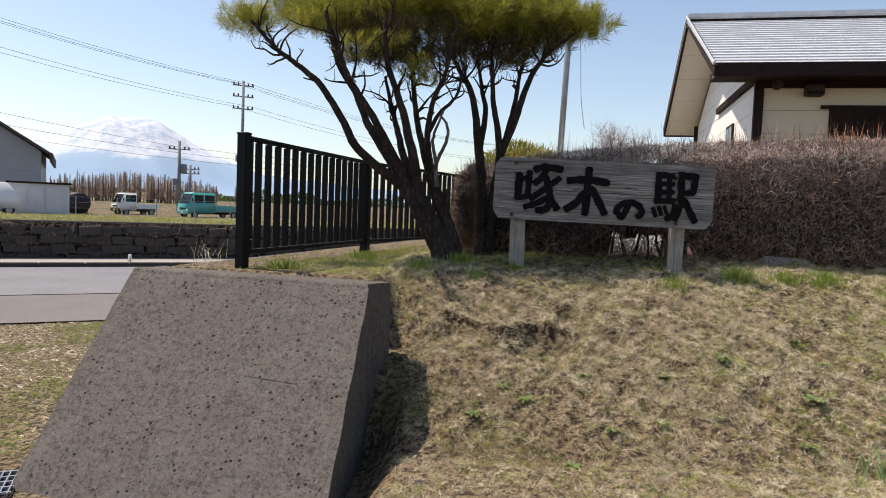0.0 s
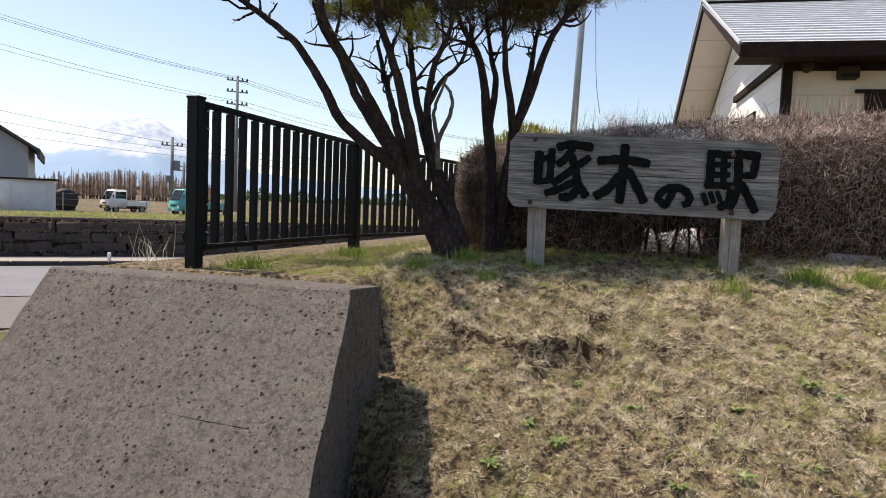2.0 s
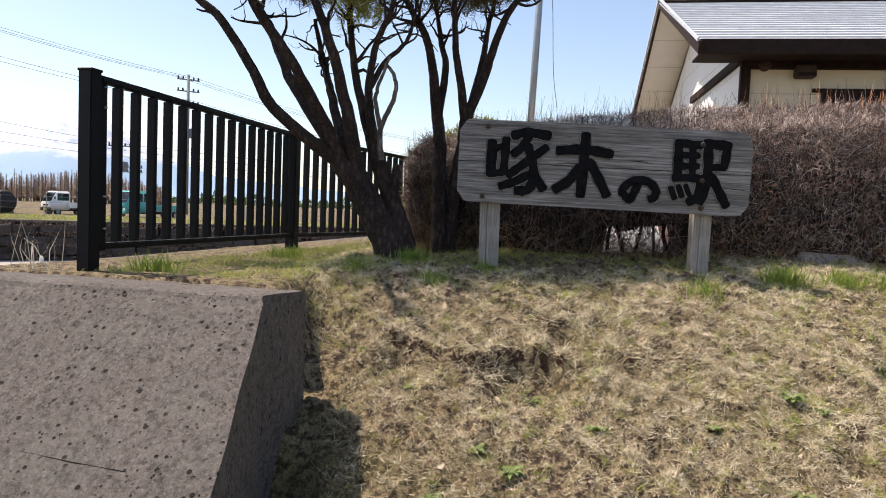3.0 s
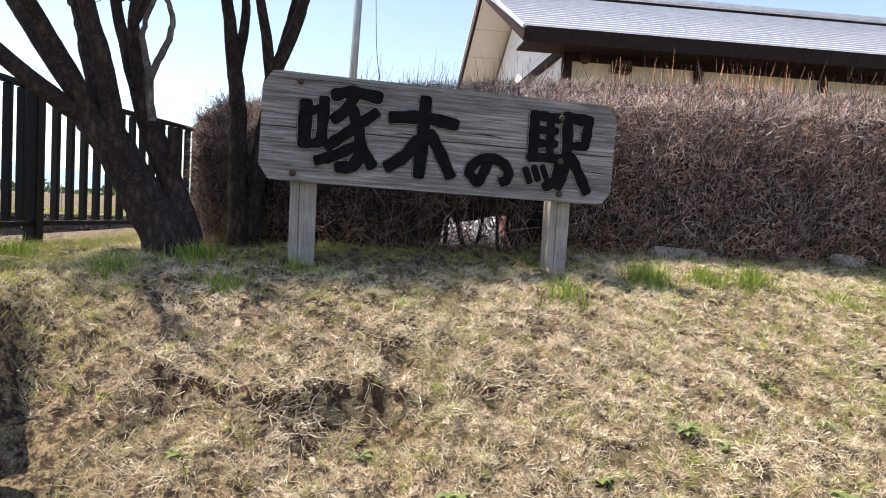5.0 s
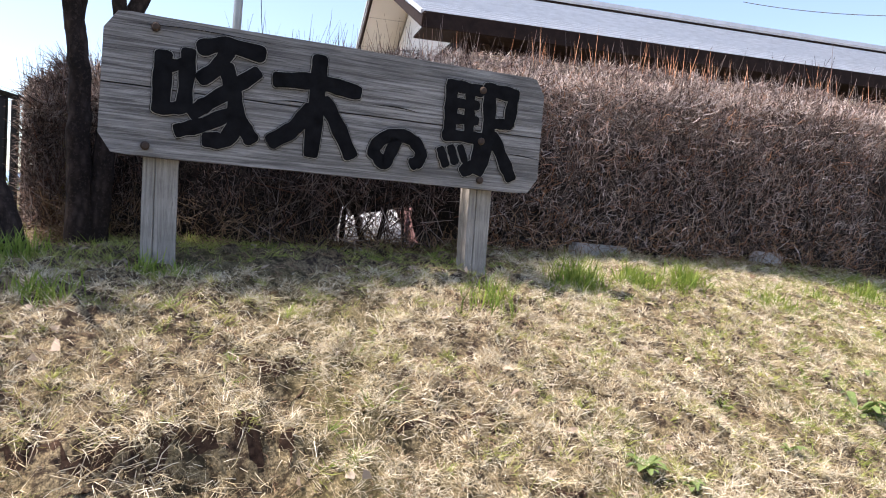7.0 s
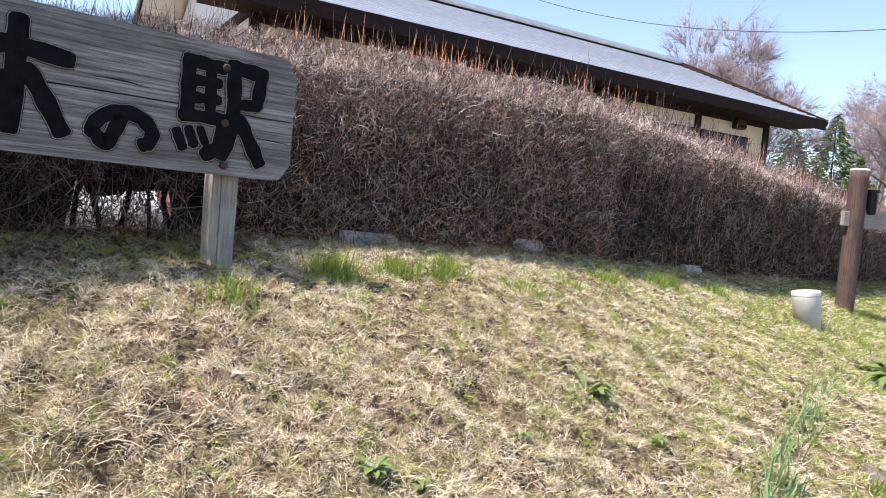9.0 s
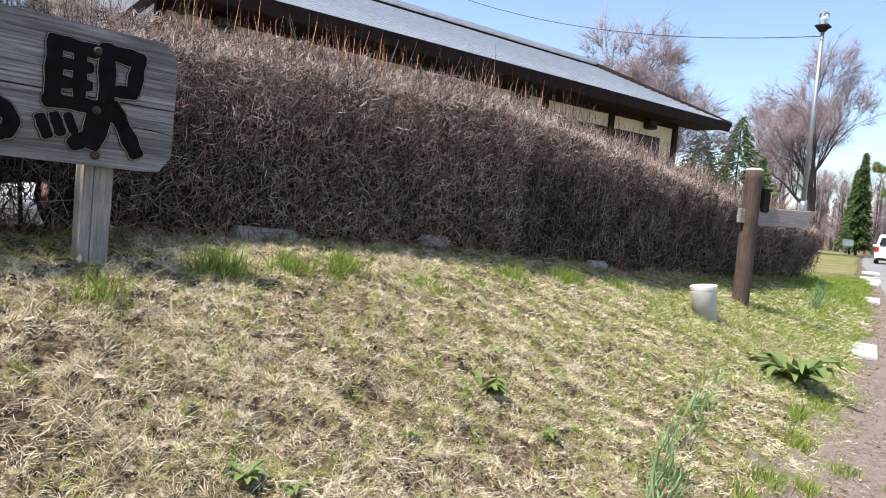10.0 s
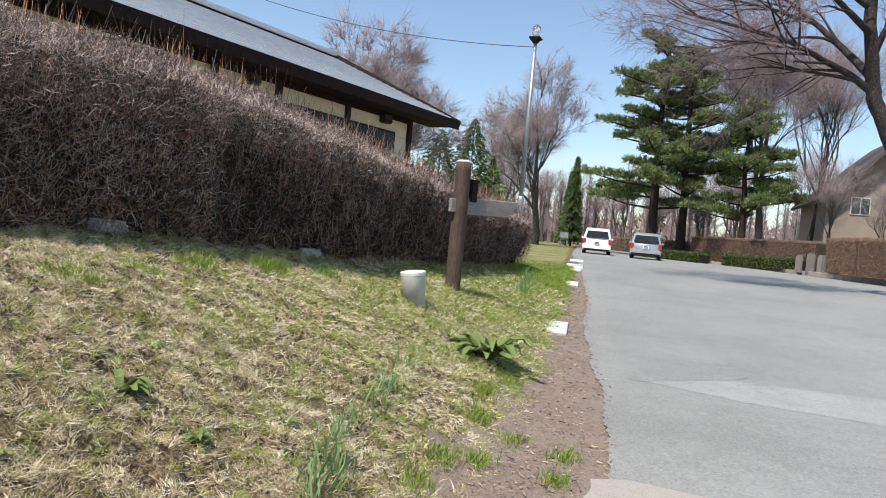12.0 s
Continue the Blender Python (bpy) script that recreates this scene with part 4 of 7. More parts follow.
hedge_twigs(42000, "upper_twig_mass", TWIG_SUNLIT, "upper", 0.0026, 0.006, 0.025, 0.085)
hedge_twigs(46000, "top_twig_mass", TWIG_SUNLIT, "top", 0.0026, 0.0055, 0.03, 0.085)
hedge_twigs(520, "red_shoot_mass", SHOOT, "shoot", 0.004, 0.007, 0.08, 0.26)
n = 1700
gx_, gy_ = rng.uniform(1.25, 2.2, n), 6.85 + 0.85 * rng.random(n)
gz_ = ground_z(gx_, gy_) + 0.45 * rng.random(n)
put("gap_twig_mass", twigs("gap_twig_mass", np.stack([gx_, gy_, gz_], 1), unit(rng.normal(0, 0.7, (n, 3)) + (0, 0, 0.6)), rng.uniform(0.06, 0.25, n), rng.uniform(0.003, 0.007, n), TWIG), hedge)["kind"] = "stuff"
# Loose twigs on the near face; the pale ones paint sun caught there.
for name, mat, n in (("loose_twig_mass", TWIG_SUNLIT, 5200), ("loose_brown_twig_mass", TWIG, 5200), ("loose_red_twig_mass", SHOOT, 1300)):
    x = rng.uniform(2.25, 5.2, n)
    g = ground_z(x, hedge_front(x) + 0.2)
    z = g + 0.04 + (hedge_top(x) - g - 0.15) * rng.random(n) ** (1.6 if mat is SHOOT else 0.9)
    y = hedge_front(x) + 0.04 - np.abs(rng.normal(0, 0.05, n)) + 0.10 * fall(z, 1.7, 2.1)
    d = unit(np.stack([rng.normal(0, 0.8, n), rng.normal(-0.4, 0.5, n), rng.normal(0.45, 0.6, n)], 1))
    put(name, blades(name, np.stack([x, y, z], 1), d, rng.uniform(0.03, 0.11, n), rng.uniform(0.002, 0.0045, n), mat, 0.75), hedge)["kind"] = "stuff"
# dry grass and russet twigs caught in the foot of the hedge
n = 6000
gx_ = 0.3 + 13 * rng.random(n) ** 1.8
gy_ = hedge_front(gx_) + rng.uniform(-0.05, 0.28, n)
gz_ = ground_z(gx_, gy_) + np.where(np.abs(gx_ - 1.9) < 0.5, 0.05, 0.22) * rng.random(n) ** 2
put("foot_litter_mass", blades("foot_litter_mass", np.stack([gx_, gy_, gz_], 1), unit(rng.normal(0, 0.7, (n, 3)) + (0, -0.1, 0.45)), rng.uniform(0.05, 0.2, n), rng.uniform(0.002, 0.005, n), RUSSET, 0.7), hedge)["kind"] = "stuff"
# left end face of the hedge
n = 4200
y, z = 7.42 + 0.9 * rng.random(n), 0.95 + 0.85 * rng.random(n)
x = 0.22 + np.abs(rng.normal(0, 0.08, n)) + 0.12 * fall(z, 1.5, 1.8)
put("end_twig_mass", twigs("end_twig_mass", np.stack([x, y, z], 1), unit(np.stack([rng.normal(-0.4, 0.5, n), rng.normal(0, 0.7, n), rng.normal(0.5, 0.5, n)], 1)), rng.uniform(0.05, 0.14, n), rng.uniform(0.003, 0.006, n), TWIG), hedge)["kind"] = "stuff"
# pale stones half hidden at the foot of the hedge
for x, y, w, h in ((3.2, 6.90, 0.40, 0.10), (4.55, 6.86, 0.26, 0.09), (6.75, 6.84, 0.3, 0.09)):
    es = thing("edging_stone", pose(x, y, float(ground_z(x, y)) - 0.02, 4, 2, 5 * math.sin(x * 7)), "pale grey edging stone half hidden under the hedge", "stone", "edging stones")
    part("stone", box(w, 0.09, h, (0, 0, h / 2), 0.02, 2), SLAB, es)
st = Tubes()
for i in range(150):
    x = 0.4 + 14.2 * (i + rng.random()) / 150
    y = float(hedge_front(x)) + rng.uniform(0.2, 0.6)
    g = float(ground_z(x, y))
    p = [(x, y, g - 0.03), (x + rng.normal(0, 0.04), y + rng.normal(0, 0.03), g + 0.25), (x + rng.normal(0, 0.1), y + rng.normal(0, 0.06), g + 0.6)]
    r = rng.uniform(0.010, 0.026)
    st.add(smooth_line(p, 4), np.linspace(r, r * 0.6, 9), 6)
put("stem_mass", st.mesh("stem_mass", PINE_BARK), hedge, None, "dark hedge stem")["kind"] = "stuff"

# ---- garden pines on the lawn ----
def tufts(name, centres, radii, squash, count, length, mat, parent, needles=34, seed=1, width=0.0026, upbias=0.5):
    """Needle sprays scattered through flattened clumps."""
    r = np.random.default_rng(seed)
    B, D, L = [], [], []
    for (cx, cy, cz), R in zip(centres, radii):
        n = max(3, int(count * R * R))
        p = unit(r.normal(size=(n, 3))) * (r.random((n, 1)) ** 0.38)
        p[:, 2] = p[:, 2] * squash
        p = p * R + (cx, cy, cz)
        axis = unit(p - (cx, cy, cz - R * 0.5) + np.array([0, 0, upbias * R]) + r.normal(0, 0.2 * R, (n, 3)))
        for k in range(needles):
            t = r.random(n)[:, None]
            B.append(p + axis * length * (t * 0.9 - 0.5))
            D.append(unit(axis * 0.75 + r.normal(0, 0.55, (n, 3))))
            L.append(length * r.uniform(0.7, 1.15, n))
    B, D, L = np.concatenate(B), np.concatenate(D), np.concatenate(L)
    return put(name, needles_mesh(name, B, D, L, np.full(len(B), width * 1.25), mat), parent)


def limb(t, pts, r0, r1, wig=0.012, sides=9, seed=0):
    line = smooth_line(pts, 7)
    r = np.random.default_rng(seed + len(line))
    k = np.linspace(0, 1, len(line))
    wv = np.cumsum(r.normal(0, wig, line.shape), 0) * 0.5
    line += (wv - np.linspace(0, 1, len(line))[:, None] * wv[-1]) * np.minimum(k * 4, 1)[:, None]
    rad = r0 + (r1 - r0) * k ** 0.8
    rad *= 1 + r.normal(0, 0.012, len(line))
    t.add(line, rad, sides)
    return line, rad


def side_shoots(t, line, rad, n, length, r, down=0.0, sub=True, lo=0.35):
    for _ in range(n):
        i = int(len(line) * r.uniform(lo, 0.98))
        i = min(i, len(line) - 2)
        p = line[i]
        d = unit(unit(line[i + 1] - line[i]) * 0.5 + r.normal(0, 0.6, 3) + np.array([0, 0, 0.35 - down]))
        L = length * r.uniform(0.4, 1.2)
        pts = [p]
        for k in range(4):
            d = unit(d + r.normal(0, 0.35, 3) + np.array([0, 0, 0.12]))
            pts.append(pts[-1] + d * L / 4)
        r0 = min(rad[i] * 0.55, 0.014)
        l2 = smooth_line(pts, 2)
        t.add(l2, np.linspace(r0, r0 * 0.35, len(l2)), 5)
        if sub and L > 0.2:
            side_shoots(t, l2, np.linspace(r0, r0 * 0.35, len(l2)), 2, L * 0.5, r, down, False)


def pine_left():
    tree = thing("garden_pine", pose(0.16, 6.62, 0.88), "many-stemmed garden pine with dark scaly bark on the lawn", "pine tree", "garden pines")
    O = np.array((0.16, 6.62, 0.88))
    at = lambda *q: [tuple(np.array(p) - O) for p in q]
    tr, br, rr = Tubes(), Tubes(), np.random.default_rng(3)
    limb(tr, at((0.18, 6.60, 0.84), (0.10, 6.61, 1.05), (-0.02, 6.63, 1.27), (-0.15, 6.64, 1.48), (-0.25, 6.66, 1.62)), 0.125, 0.075, 0.008, 14, 1)
    limb(tr, at((0.26, 6.66, 0.84), (0.20, 6.69, 1.08), (0.10, 6.72, 1.34), (0.03, 6.74, 1.56)), 0.085, 0.05, 0.006, 12, 2)
    limb(tr, at((0.14, 6.69, 1.26), (0.15, 6.65, 1.42), (0.155, 6.63, 1.53)), 0.034, 0.022, 0.003, 9, 22)
    put("trunk", tr.mesh("trunk", PINE_BARK), tree)
    guides = [
        (at((-0.15, 6.64, 1.48), (-0.37, 6.6, 1.64), (-0.63, 6.55, 1.86), (-0.77, 6.5, 2.11), (-0.96, 6.48, 2.38), (-1.14, 6.45, 2.52), (-1.34, 6.42, 2.66), (-1.55, 6.4, 2.88)), 0.05, 0.015),
        (at((-0.25, 6.66, 1.62), (-0.44, 6.75, 1.86), (-0.62, 6.85, 2.12), (-0.74, 6.95, 2.36), (-0.92, 7.0, 2.66), (-1.0, 7.05, 2.92)), 0.05, 0.016),
        (at((-0.20, 6.62, 1.56), (-0.37, 6.5, 1.88), (-0.52, 6.35, 2.14), (-0.66, 6.25, 2.36), (-0.75, 6.15, 2.6), (-0.85, 6.1, 2.9)), 0.045, 0.014),
        (at((-0.16, 6.68, 1.52), (-0.29, 6.9, 1.86), (-0.38, 7.05, 2.12), (-0.45, 7.2, 2.34), (-0.52, 7.3, 2.62)), 0.045, 0.014),
        (at((-0.10, 6.62, 1.44), (-0.14, 6.55, 1.76), (-0.20, 6.48, 2.02), (-0.28, 6.4, 2.30), (-0.38, 6.35, 2.62), (-0.4, 6.3, 2.9)), 0.055, 0.016),
        (at((0.10, 6.72, 1.34), (0.0, 6.73, 1.58), (-0.08, 6.78, 1.85), (-0.17, 6.85, 2.2), (-0.22, 6.9, 2.55), (-0.2, 6.95, 2.85)), 0.048, 0.015),
        (at((0.03, 6.74, 1.56), (-0.03, 6.72, 1.82), (-0.05, 6.66, 2.02), (-0.01, 6.6, 2.28), (0.10, 6.52, 2.52), (0.14, 6.5, 2.8)), 0.04, 0.013),
        (at((-0.05, 6.66, 2.0), (0.07, 6.7, 2.22), (0.20, 6.75, 2.38), (0.24, 6.8, 2.58)), 0.022, 0.010),
    ]
    for i, (g, a, b) in enumerate(guides):
        br = Tubes()
        line, rad = limb(br, g, a, b, 0.005, 9, i)
        side_shoots(br, line, rad, 13, 0.32, rr, 0.0, True, 0.55)
        put("limb", br.mesh("limb", PINE_BARK), tree)
    dd = Tubes()
    limb(dd, at((0.06, 6.60, 1.55), (0.05, 6.58, 1.74), (0.12, 6.55, 1.92), (0.13, 6.53, 2.06), (0.07, 6.52, 2.16)), 0.022, 0.010, 0.006, 7, 20)
    limb(dd, at((0.05, 6.58, 1.74), (0.02, 6.56, 1.9), (0.04, 6.55, 2.05), (0.10, 6.5, 2.2)), 0.018, 0.009, 0.006, 7, 21)
    put("dead_limb", dd.mesh("dead_limb", DEAD), tree, None, "bleached dead limb and cut stub")
    C = at((-1.62, 6.6, 2.93), (-1.25, 6.95, 3.12), (-0.95, 6.75, 3.06), (-0.95, 7.3, 3.2), (-0.55, 6.9, 3.2), (-0.45, 7.45, 3.25), (-0.1, 6.85, 3.25), (0.1, 7.25, 3.3), (0.3, 6.92, 3.12), (-0.3, 7.20, 3.4))
    R = (0.23, 0.34, 0.36, 0.4, 0.42, 0.44, 0.42, 0.44, 0.34, 0.45)
    tufts("crown", C, R, 0.5, 800, 0.125, NEEDLE, tree, 46, 11, 0.0034)
    # Underside sprays in the darker needle colour, which paints the crown's shade.
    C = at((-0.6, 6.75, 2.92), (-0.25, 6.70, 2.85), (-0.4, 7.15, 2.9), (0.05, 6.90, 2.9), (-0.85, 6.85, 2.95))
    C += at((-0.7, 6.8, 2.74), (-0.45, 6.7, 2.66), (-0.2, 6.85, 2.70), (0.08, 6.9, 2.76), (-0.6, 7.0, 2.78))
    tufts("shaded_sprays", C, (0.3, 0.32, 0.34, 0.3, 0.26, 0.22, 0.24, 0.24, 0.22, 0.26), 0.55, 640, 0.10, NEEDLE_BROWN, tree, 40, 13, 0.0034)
    C = at((-0.66, 6.42, 2.72), (-0.10, 6.60, 2.52), (-0.33, 6.50, 2.74), (-1.07, 6.5, 2.94), (-1.68, 6.5, 2.90))
    tufts("lower_sprays", C, (0.2, 0.22, 0.14, 0.22, 0.2), 0.6, 620, 0.10, NEEDLE, tree, 50, 12)


def pine_right():
    tree = thing("garden_pine", pose(0.50, 7.25, 0.9), "slender twin-stemmed garden pine behind the wooden name board", "pine tree", "garden pines")
    O = np.array((0.50, 7.25, 0.9))
    at = lambda *q: [tuple(np.array(p) - O) for p in q]
    tr, br, rr = Tubes(), Tubes(), np.random.default_rng(8)
    l1 = limb(tr, at((0.46, 7.25, 0.86), (0.455, 7.25, 1.3), (0.45, 7.25, 1.6), (0.42, 7.25, 1.9)), 0.062, 0.044, 0.008, 12, 1)
    l2 = limb(tr, at((0.53, 7.27, 0.86), (0.545, 7.27, 1.2), (0.575, 7.27, 1.6), (0.63, 7.26, 1.95)), 0.055, 0.042, 0.008, 12, 2)
    put("trunk", tr.mesh("trunk", PINE_BARK), tree)
    guides = [
        (at((0.42, 7.25, 1.9), (0.37, 7.2, 2.22), (0.30, 7.15, 2.5), (0.15, 7.1, 2.75), (0.05, 7.05, 2.95)), 0.046, 0.014),
        (at((0.42, 7.25, 1.95), (0.46, 7.35, 2.3), (0.42, 7.45, 2.6), (0.36, 7.5, 2.9)), 0.036, 0.013),
        (at((0.63, 7.26, 1.93), (0.75, 7.2, 2.25), (0.86, 7.1, 2.58), (1.02, 7.0, 2.82), (1.25, 6.95, 3.0)), 0.045, 0.013),
        (at((0.62, 7.26, 1.92), (0.54, 7.1, 2.3), (0.50, 7.0, 2.6), (0.48, 6.95, 2.9)), 0.036, 0.013),
        (at((0.66, 7.24, 2.0), (0.74, 7.4, 2.4), (0.78, 7.55, 2.7), (0.85, 7.6, 2.95)), 0.034, 0.012),
    ]
    for i, (g, a, b) in enumerate(guides):
        br = Tubes()
        line, rad = limb(br, g, a, b, 0.005, 9, 30 + i)
        side_shoots(br, line, rad, 14, 0.32, rr, 0.0, True, 0.5)
        put("limb", br.mesh("limb", PINE_BARK), tree)
    C = at((0.25, 7.15, 3.12), (0.58, 6.98, 3.12), (0.6, 7.5, 3.25), (0.92, 7.1, 3.14), (1.25, 7.05, 3.1), (1.0, 7.6, 3.2), (0.45, 7.25, 3.35), (0.86, 7.35, 3.35), (1.42, 7.08, 3.08))
    tufts("crown", C, (0.4, 0.38, 0.45, 0.38, 0.28, 0.42, 0.45, 0.42, 0.20), 0.5, 800, 0.125, NEEDLE, tree, 46, 14, 0.0034)
    # Same darkened needles for the shade beneath this crown.
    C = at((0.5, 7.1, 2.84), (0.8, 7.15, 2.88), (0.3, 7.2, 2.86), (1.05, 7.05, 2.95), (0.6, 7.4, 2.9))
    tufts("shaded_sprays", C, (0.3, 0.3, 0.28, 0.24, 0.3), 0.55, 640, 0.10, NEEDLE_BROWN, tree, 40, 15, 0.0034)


pine_left()
pine_right()

# ---- low station building behind the hedge ----
HALL_M = pose(4.432, 12.794, 0, 0, 0, -9.9)
hall = thing("hall_building", HALL_M, "long cream-walled hall with dark posts and grey metal roof", "building")
EAVE, RIDGE, RUN, LONG = 3.825, 6.05, 4.67, 14.4
WALL_Y, A0, A1 = 0.75, 0.87, 13.2
part("front_wall", box(A1 - A0, 0.18, 3.85, ((A0 + A1) / 2, WALL_Y + 0.10, 2.15)), CREAM, hall)
part("back_wall", box(A1 - A0, 0.18, 3.85, ((A0 + A1) / 2, 2 * RUN - WALL_Y - 0.1, 2.15)), WHITE_WALL, hall)
for name, x in (("gable_wall", A0 + 0.06), ("gable_wall", A1 - 0.06)):
    g = prism([(WALL_Y + 0.2, 0.25), (2 * RUN - WALL_Y - 0.2, 0.25), (2 * RUN - WALL_Y - 0.2, 4.02), (RUN, 5.86), (WALL_Y + 0.2, 4.02)], x - 0.08, x + 0.08)
    part(name, g, WHITE_WALL, hall)
PITCH = math.atan2(RIDGE - EAVE - 0.16, RUN)


def roof_side(flip):
    """Stepped metal courses, each lapping the one below."""
    n = 19
    for i in range(n):
        b = bmesh.new()
        t0, t1 = i / n, (i + 1) / n
        y0, y1 = RUN * t0 - 0.0, RUN * t1 + 0.03
        z0, z1 = EAVE + 0.22 + (RIDGE - EAVE - 0.24) * t0, EAVE + 0.22 + (RIDGE - EAVE - 0.24) * t1
        ys = (y0, y0, y1, y1)
        zs = (z0 - 0.02, z0 + 0.012, z1 - 0.005, z1 - 0.02)
        if flip:
            ys = tuple(2 * RUN - v for v in ys)
        a = [b.verts.new((-0.03, y, z)) for y, z in zip(ys, zs)]
        c = [b.verts.new((LONG + 0.03, y, z)) for y, z in zip(ys, zs)]
        for k in range(4):
            j = (k + 1) % 4
            b.faces.new((a[k], a[j], c[j], c[k]))
        b.faces.new(a)
        b.faces.new(c)
        bmesh.ops.recalc_face_normals(b, faces=b.faces[:])
        part("roof_course", b, ROOF, hall, "lapped grey metal roof course" if i == 0 else "")


roof_side(False)
roof_side(True)
part("ridge_cap", box(LONG + 0.08, 0.34, 0.13, (LONG / 2, RUN, RIDGE + 0.05), 0.03, 2), ROOF, hall, "grey metal ridge cap")
part("ridge_side", box(LONG + 0.04, 0.22, 0.12, (LONG / 2, RUN, RIDGE - 0.05), 0.01), DARK_TIMBER, hall)
for y in (0.0, 2 * RUN):
    part("fascia", box(LONG, 0.06, 0.235, (LONG / 2, y, EAVE + 0.115), 0.008), DARK_TIMBER, hall, "dark brown eave board")
part("eave_soffit", box(LONG - 0.1, WALL_Y + 0.12, 0.03, (LONG / 2, WALL_Y / 2 + 0.05, EAVE + 0.07)), DARK_TIMBER, hall)
for x in (0.0, LONG):
    for flip in (False, True):
        ln = math.hypot(RUN, RIDGE - EAVE)
        cy = RUN / 2 if not flip else 2 * RUN - RUN / 2
        ang = PITCH if not flip else -PITCH
        rot = Matrix.Rotation(ang, 4, "X")
        part("barge_board", box(0.05, ln, 0.20, (x, cy, (EAVE + RIDGE) / 2 + 0.03), 0.006, 1, None, rot), DARK_TIMBER, hall)
        part("barge_trim", box(0.03, ln, 0.06, (x + (-0.035 if x == 0 else 0.035), cy, (EAVE + RIDGE) / 2 + 0.15), 0.004, 1, None, rot), ROOF if x == 0 else DARK_TIMBER, hall)
        w = A0 - 0.04 if x == 0 else LONG - A1
        cx = (w / 2 + 0.03) if x == 0 else (A1 + w / 2)
        part("verge_soffit", box(w, ln - 0.06, 0.025, (cx, cy, (EAVE + RIDGE) / 2 - 0.035), 0, 1, None, rot), SOFFIT, hall)
for x in (A0, 3.1, 5.3, 7.0, 8.6, 10.75, A1):
    part("wall_post", box(0.15, 0.12, 3.8, (x, WALL_Y - 0.005, 2.15), 0.006), DARK_TIMBER, hall)
part("wall_plate", box(A1 - A0, 0.10, 0.14, ((A0 + A1) / 2, WALL_Y - 0.01, EAVE + 0.0), 0.006), DARK_TIMBER, hall)
part("gable_beam", box(0.09, 4.1, 0.14, (A0 - 0.05, WALL_Y + 2.1, 3.94), 0.006), DARK_TIMBER, hall)
part("gable_post", box(0.12, 0.14, 3.8, (A0 - 0.04, 2 * RUN - WALL_Y, 2.15), 0.006), DARK_TIMBER, hall)
gw = part("window", box(0.06, 0.75, 0.8, (A0 - 0.03, 3.2, 3.0), 0.008), DARK_TIMBER, hall, "small dark gable window")
part("pane", box(0.02, 0.32, 0.68, (A0 - 0.058, 3.38, 3.0)), GLASS, gw)
part("pane", box(0.02, 0.32, 0.68, (A0 - 0.058, 3.02, 3.0)), GLASS, gw)


dp = Mat("dim_window_glass", 0.25, 0, 0.15)
DARK_PANE = dp.colour(dp.ramp(dp.noise(2, 3), (0.3, (0.012, 0.010, 0.009)), (0.7, (0.03, 0.026, 0.022)))).m


def wide_window(x0, x1, z0, z1, louvre=False):
    w = part("window", box(x1 - x0, 0.08, z1 - z0, ((x0 + x1) / 2, WALL_Y - 0.0, (z0 + z1) / 2), 0.008), DARK_TIMBER, hall, "dark framed window")
    if louvre:
        for i in range(9):
            z = z0 + 0.06 + (z1 - z0 - 0.12) * i / 8
            part("slat", box(x1 - x0 - 0.12, 0.02, 0.07, ((x0 + x1) / 2, WALL_Y - 0.05, z), 0.003, 1, None), DARK_TIMBER, w)
        part("rail_end", box(x1 - x0 + 0.3, 0.05, 0.06, ((x0 + x1) / 2, WALL_Y - 0.03, z1 + 0.0), 0.004), DARK_TIMBER, w)
    else:
        n = max(1, round((x1 - x0) / 0.9))
        for i in range(n):
            a, c = x0 + (x1 - x0) * i / n + 0.04, x0 + (x1 - x0) * (i + 1) / n - 0.04
            part("pane", box(c - a, 0.012, z1 - z0 - 0.1, ((a + c) / 2, WALL_Y - 0.045, (z0 + z1) / 2)), DARK_PANE, w)


wide_window(2.05, 2.98, 1.9, 3.42, True)
wide_window(3.4, 5.0, 1.9, 3.44)
wide_window(5.5, 6.8, 1.9, 3.44)
wide_window(8.72, 10.62, 1.9, 3.46)
wide_window(10.9, 12.6, 1.9, 3.46)
for x in (1.76, 7.85, 12.1):
    v = part("vent_hood", box(0.30, 0.2, 0.2, (x, WALL_Y - 0.09, 3.70), 0.02, 2), RUST, hall, "brown metal vent hood")
    part("vent_grille", box(0.25, 0.012, 0.05, (x, WALL_Y - 0.196, 3.65), 0.002), CORE, v)
part("round_vent", lathe([(0.10, 0.0), (0.10, 0.06), (0.05, 0.12)], 16), RUST, hall, "round brown vent", pose(1.16, WALL_Y, 3.82, 90))

# ---- street lamps and cable ----
lg = Mat("clear_lamp_glass", 0.05, 0, 0.6)
lg.b.inputs["Transmission Weight"].default_value = 0.95
lg.b.inputs["IOR"].default_value = 1.3
LAMP_GLASS = lg.colour((0.92, 0.95, 0.97)).m


def lamp_post(x, y, z, h, mat, label):
    lp = thing("lamp_post", pose(x, y, z), label, "street lamp", "lamp posts")
    part("base_sleeve", lathe([(0.09, 0), (0.09, h * 0.26), (0.07, h * 0.275)], 14), mat, lp, "", None, True)
    part("pole", lathe([(0.054, h * 0.26), (0.042, h - 0.12)], 14), mat, lp, "", None, True)
    part("bracket", box(0.30, 0.30, 0.05, (0, 0, h - 0.09), 0.015, 2), DARK_TIMBER, lp)
    part("gallery", lathe([(0.06, h - 0.22), (0.15, h - 0.11)], 14), DARK_TIMBER, lp)
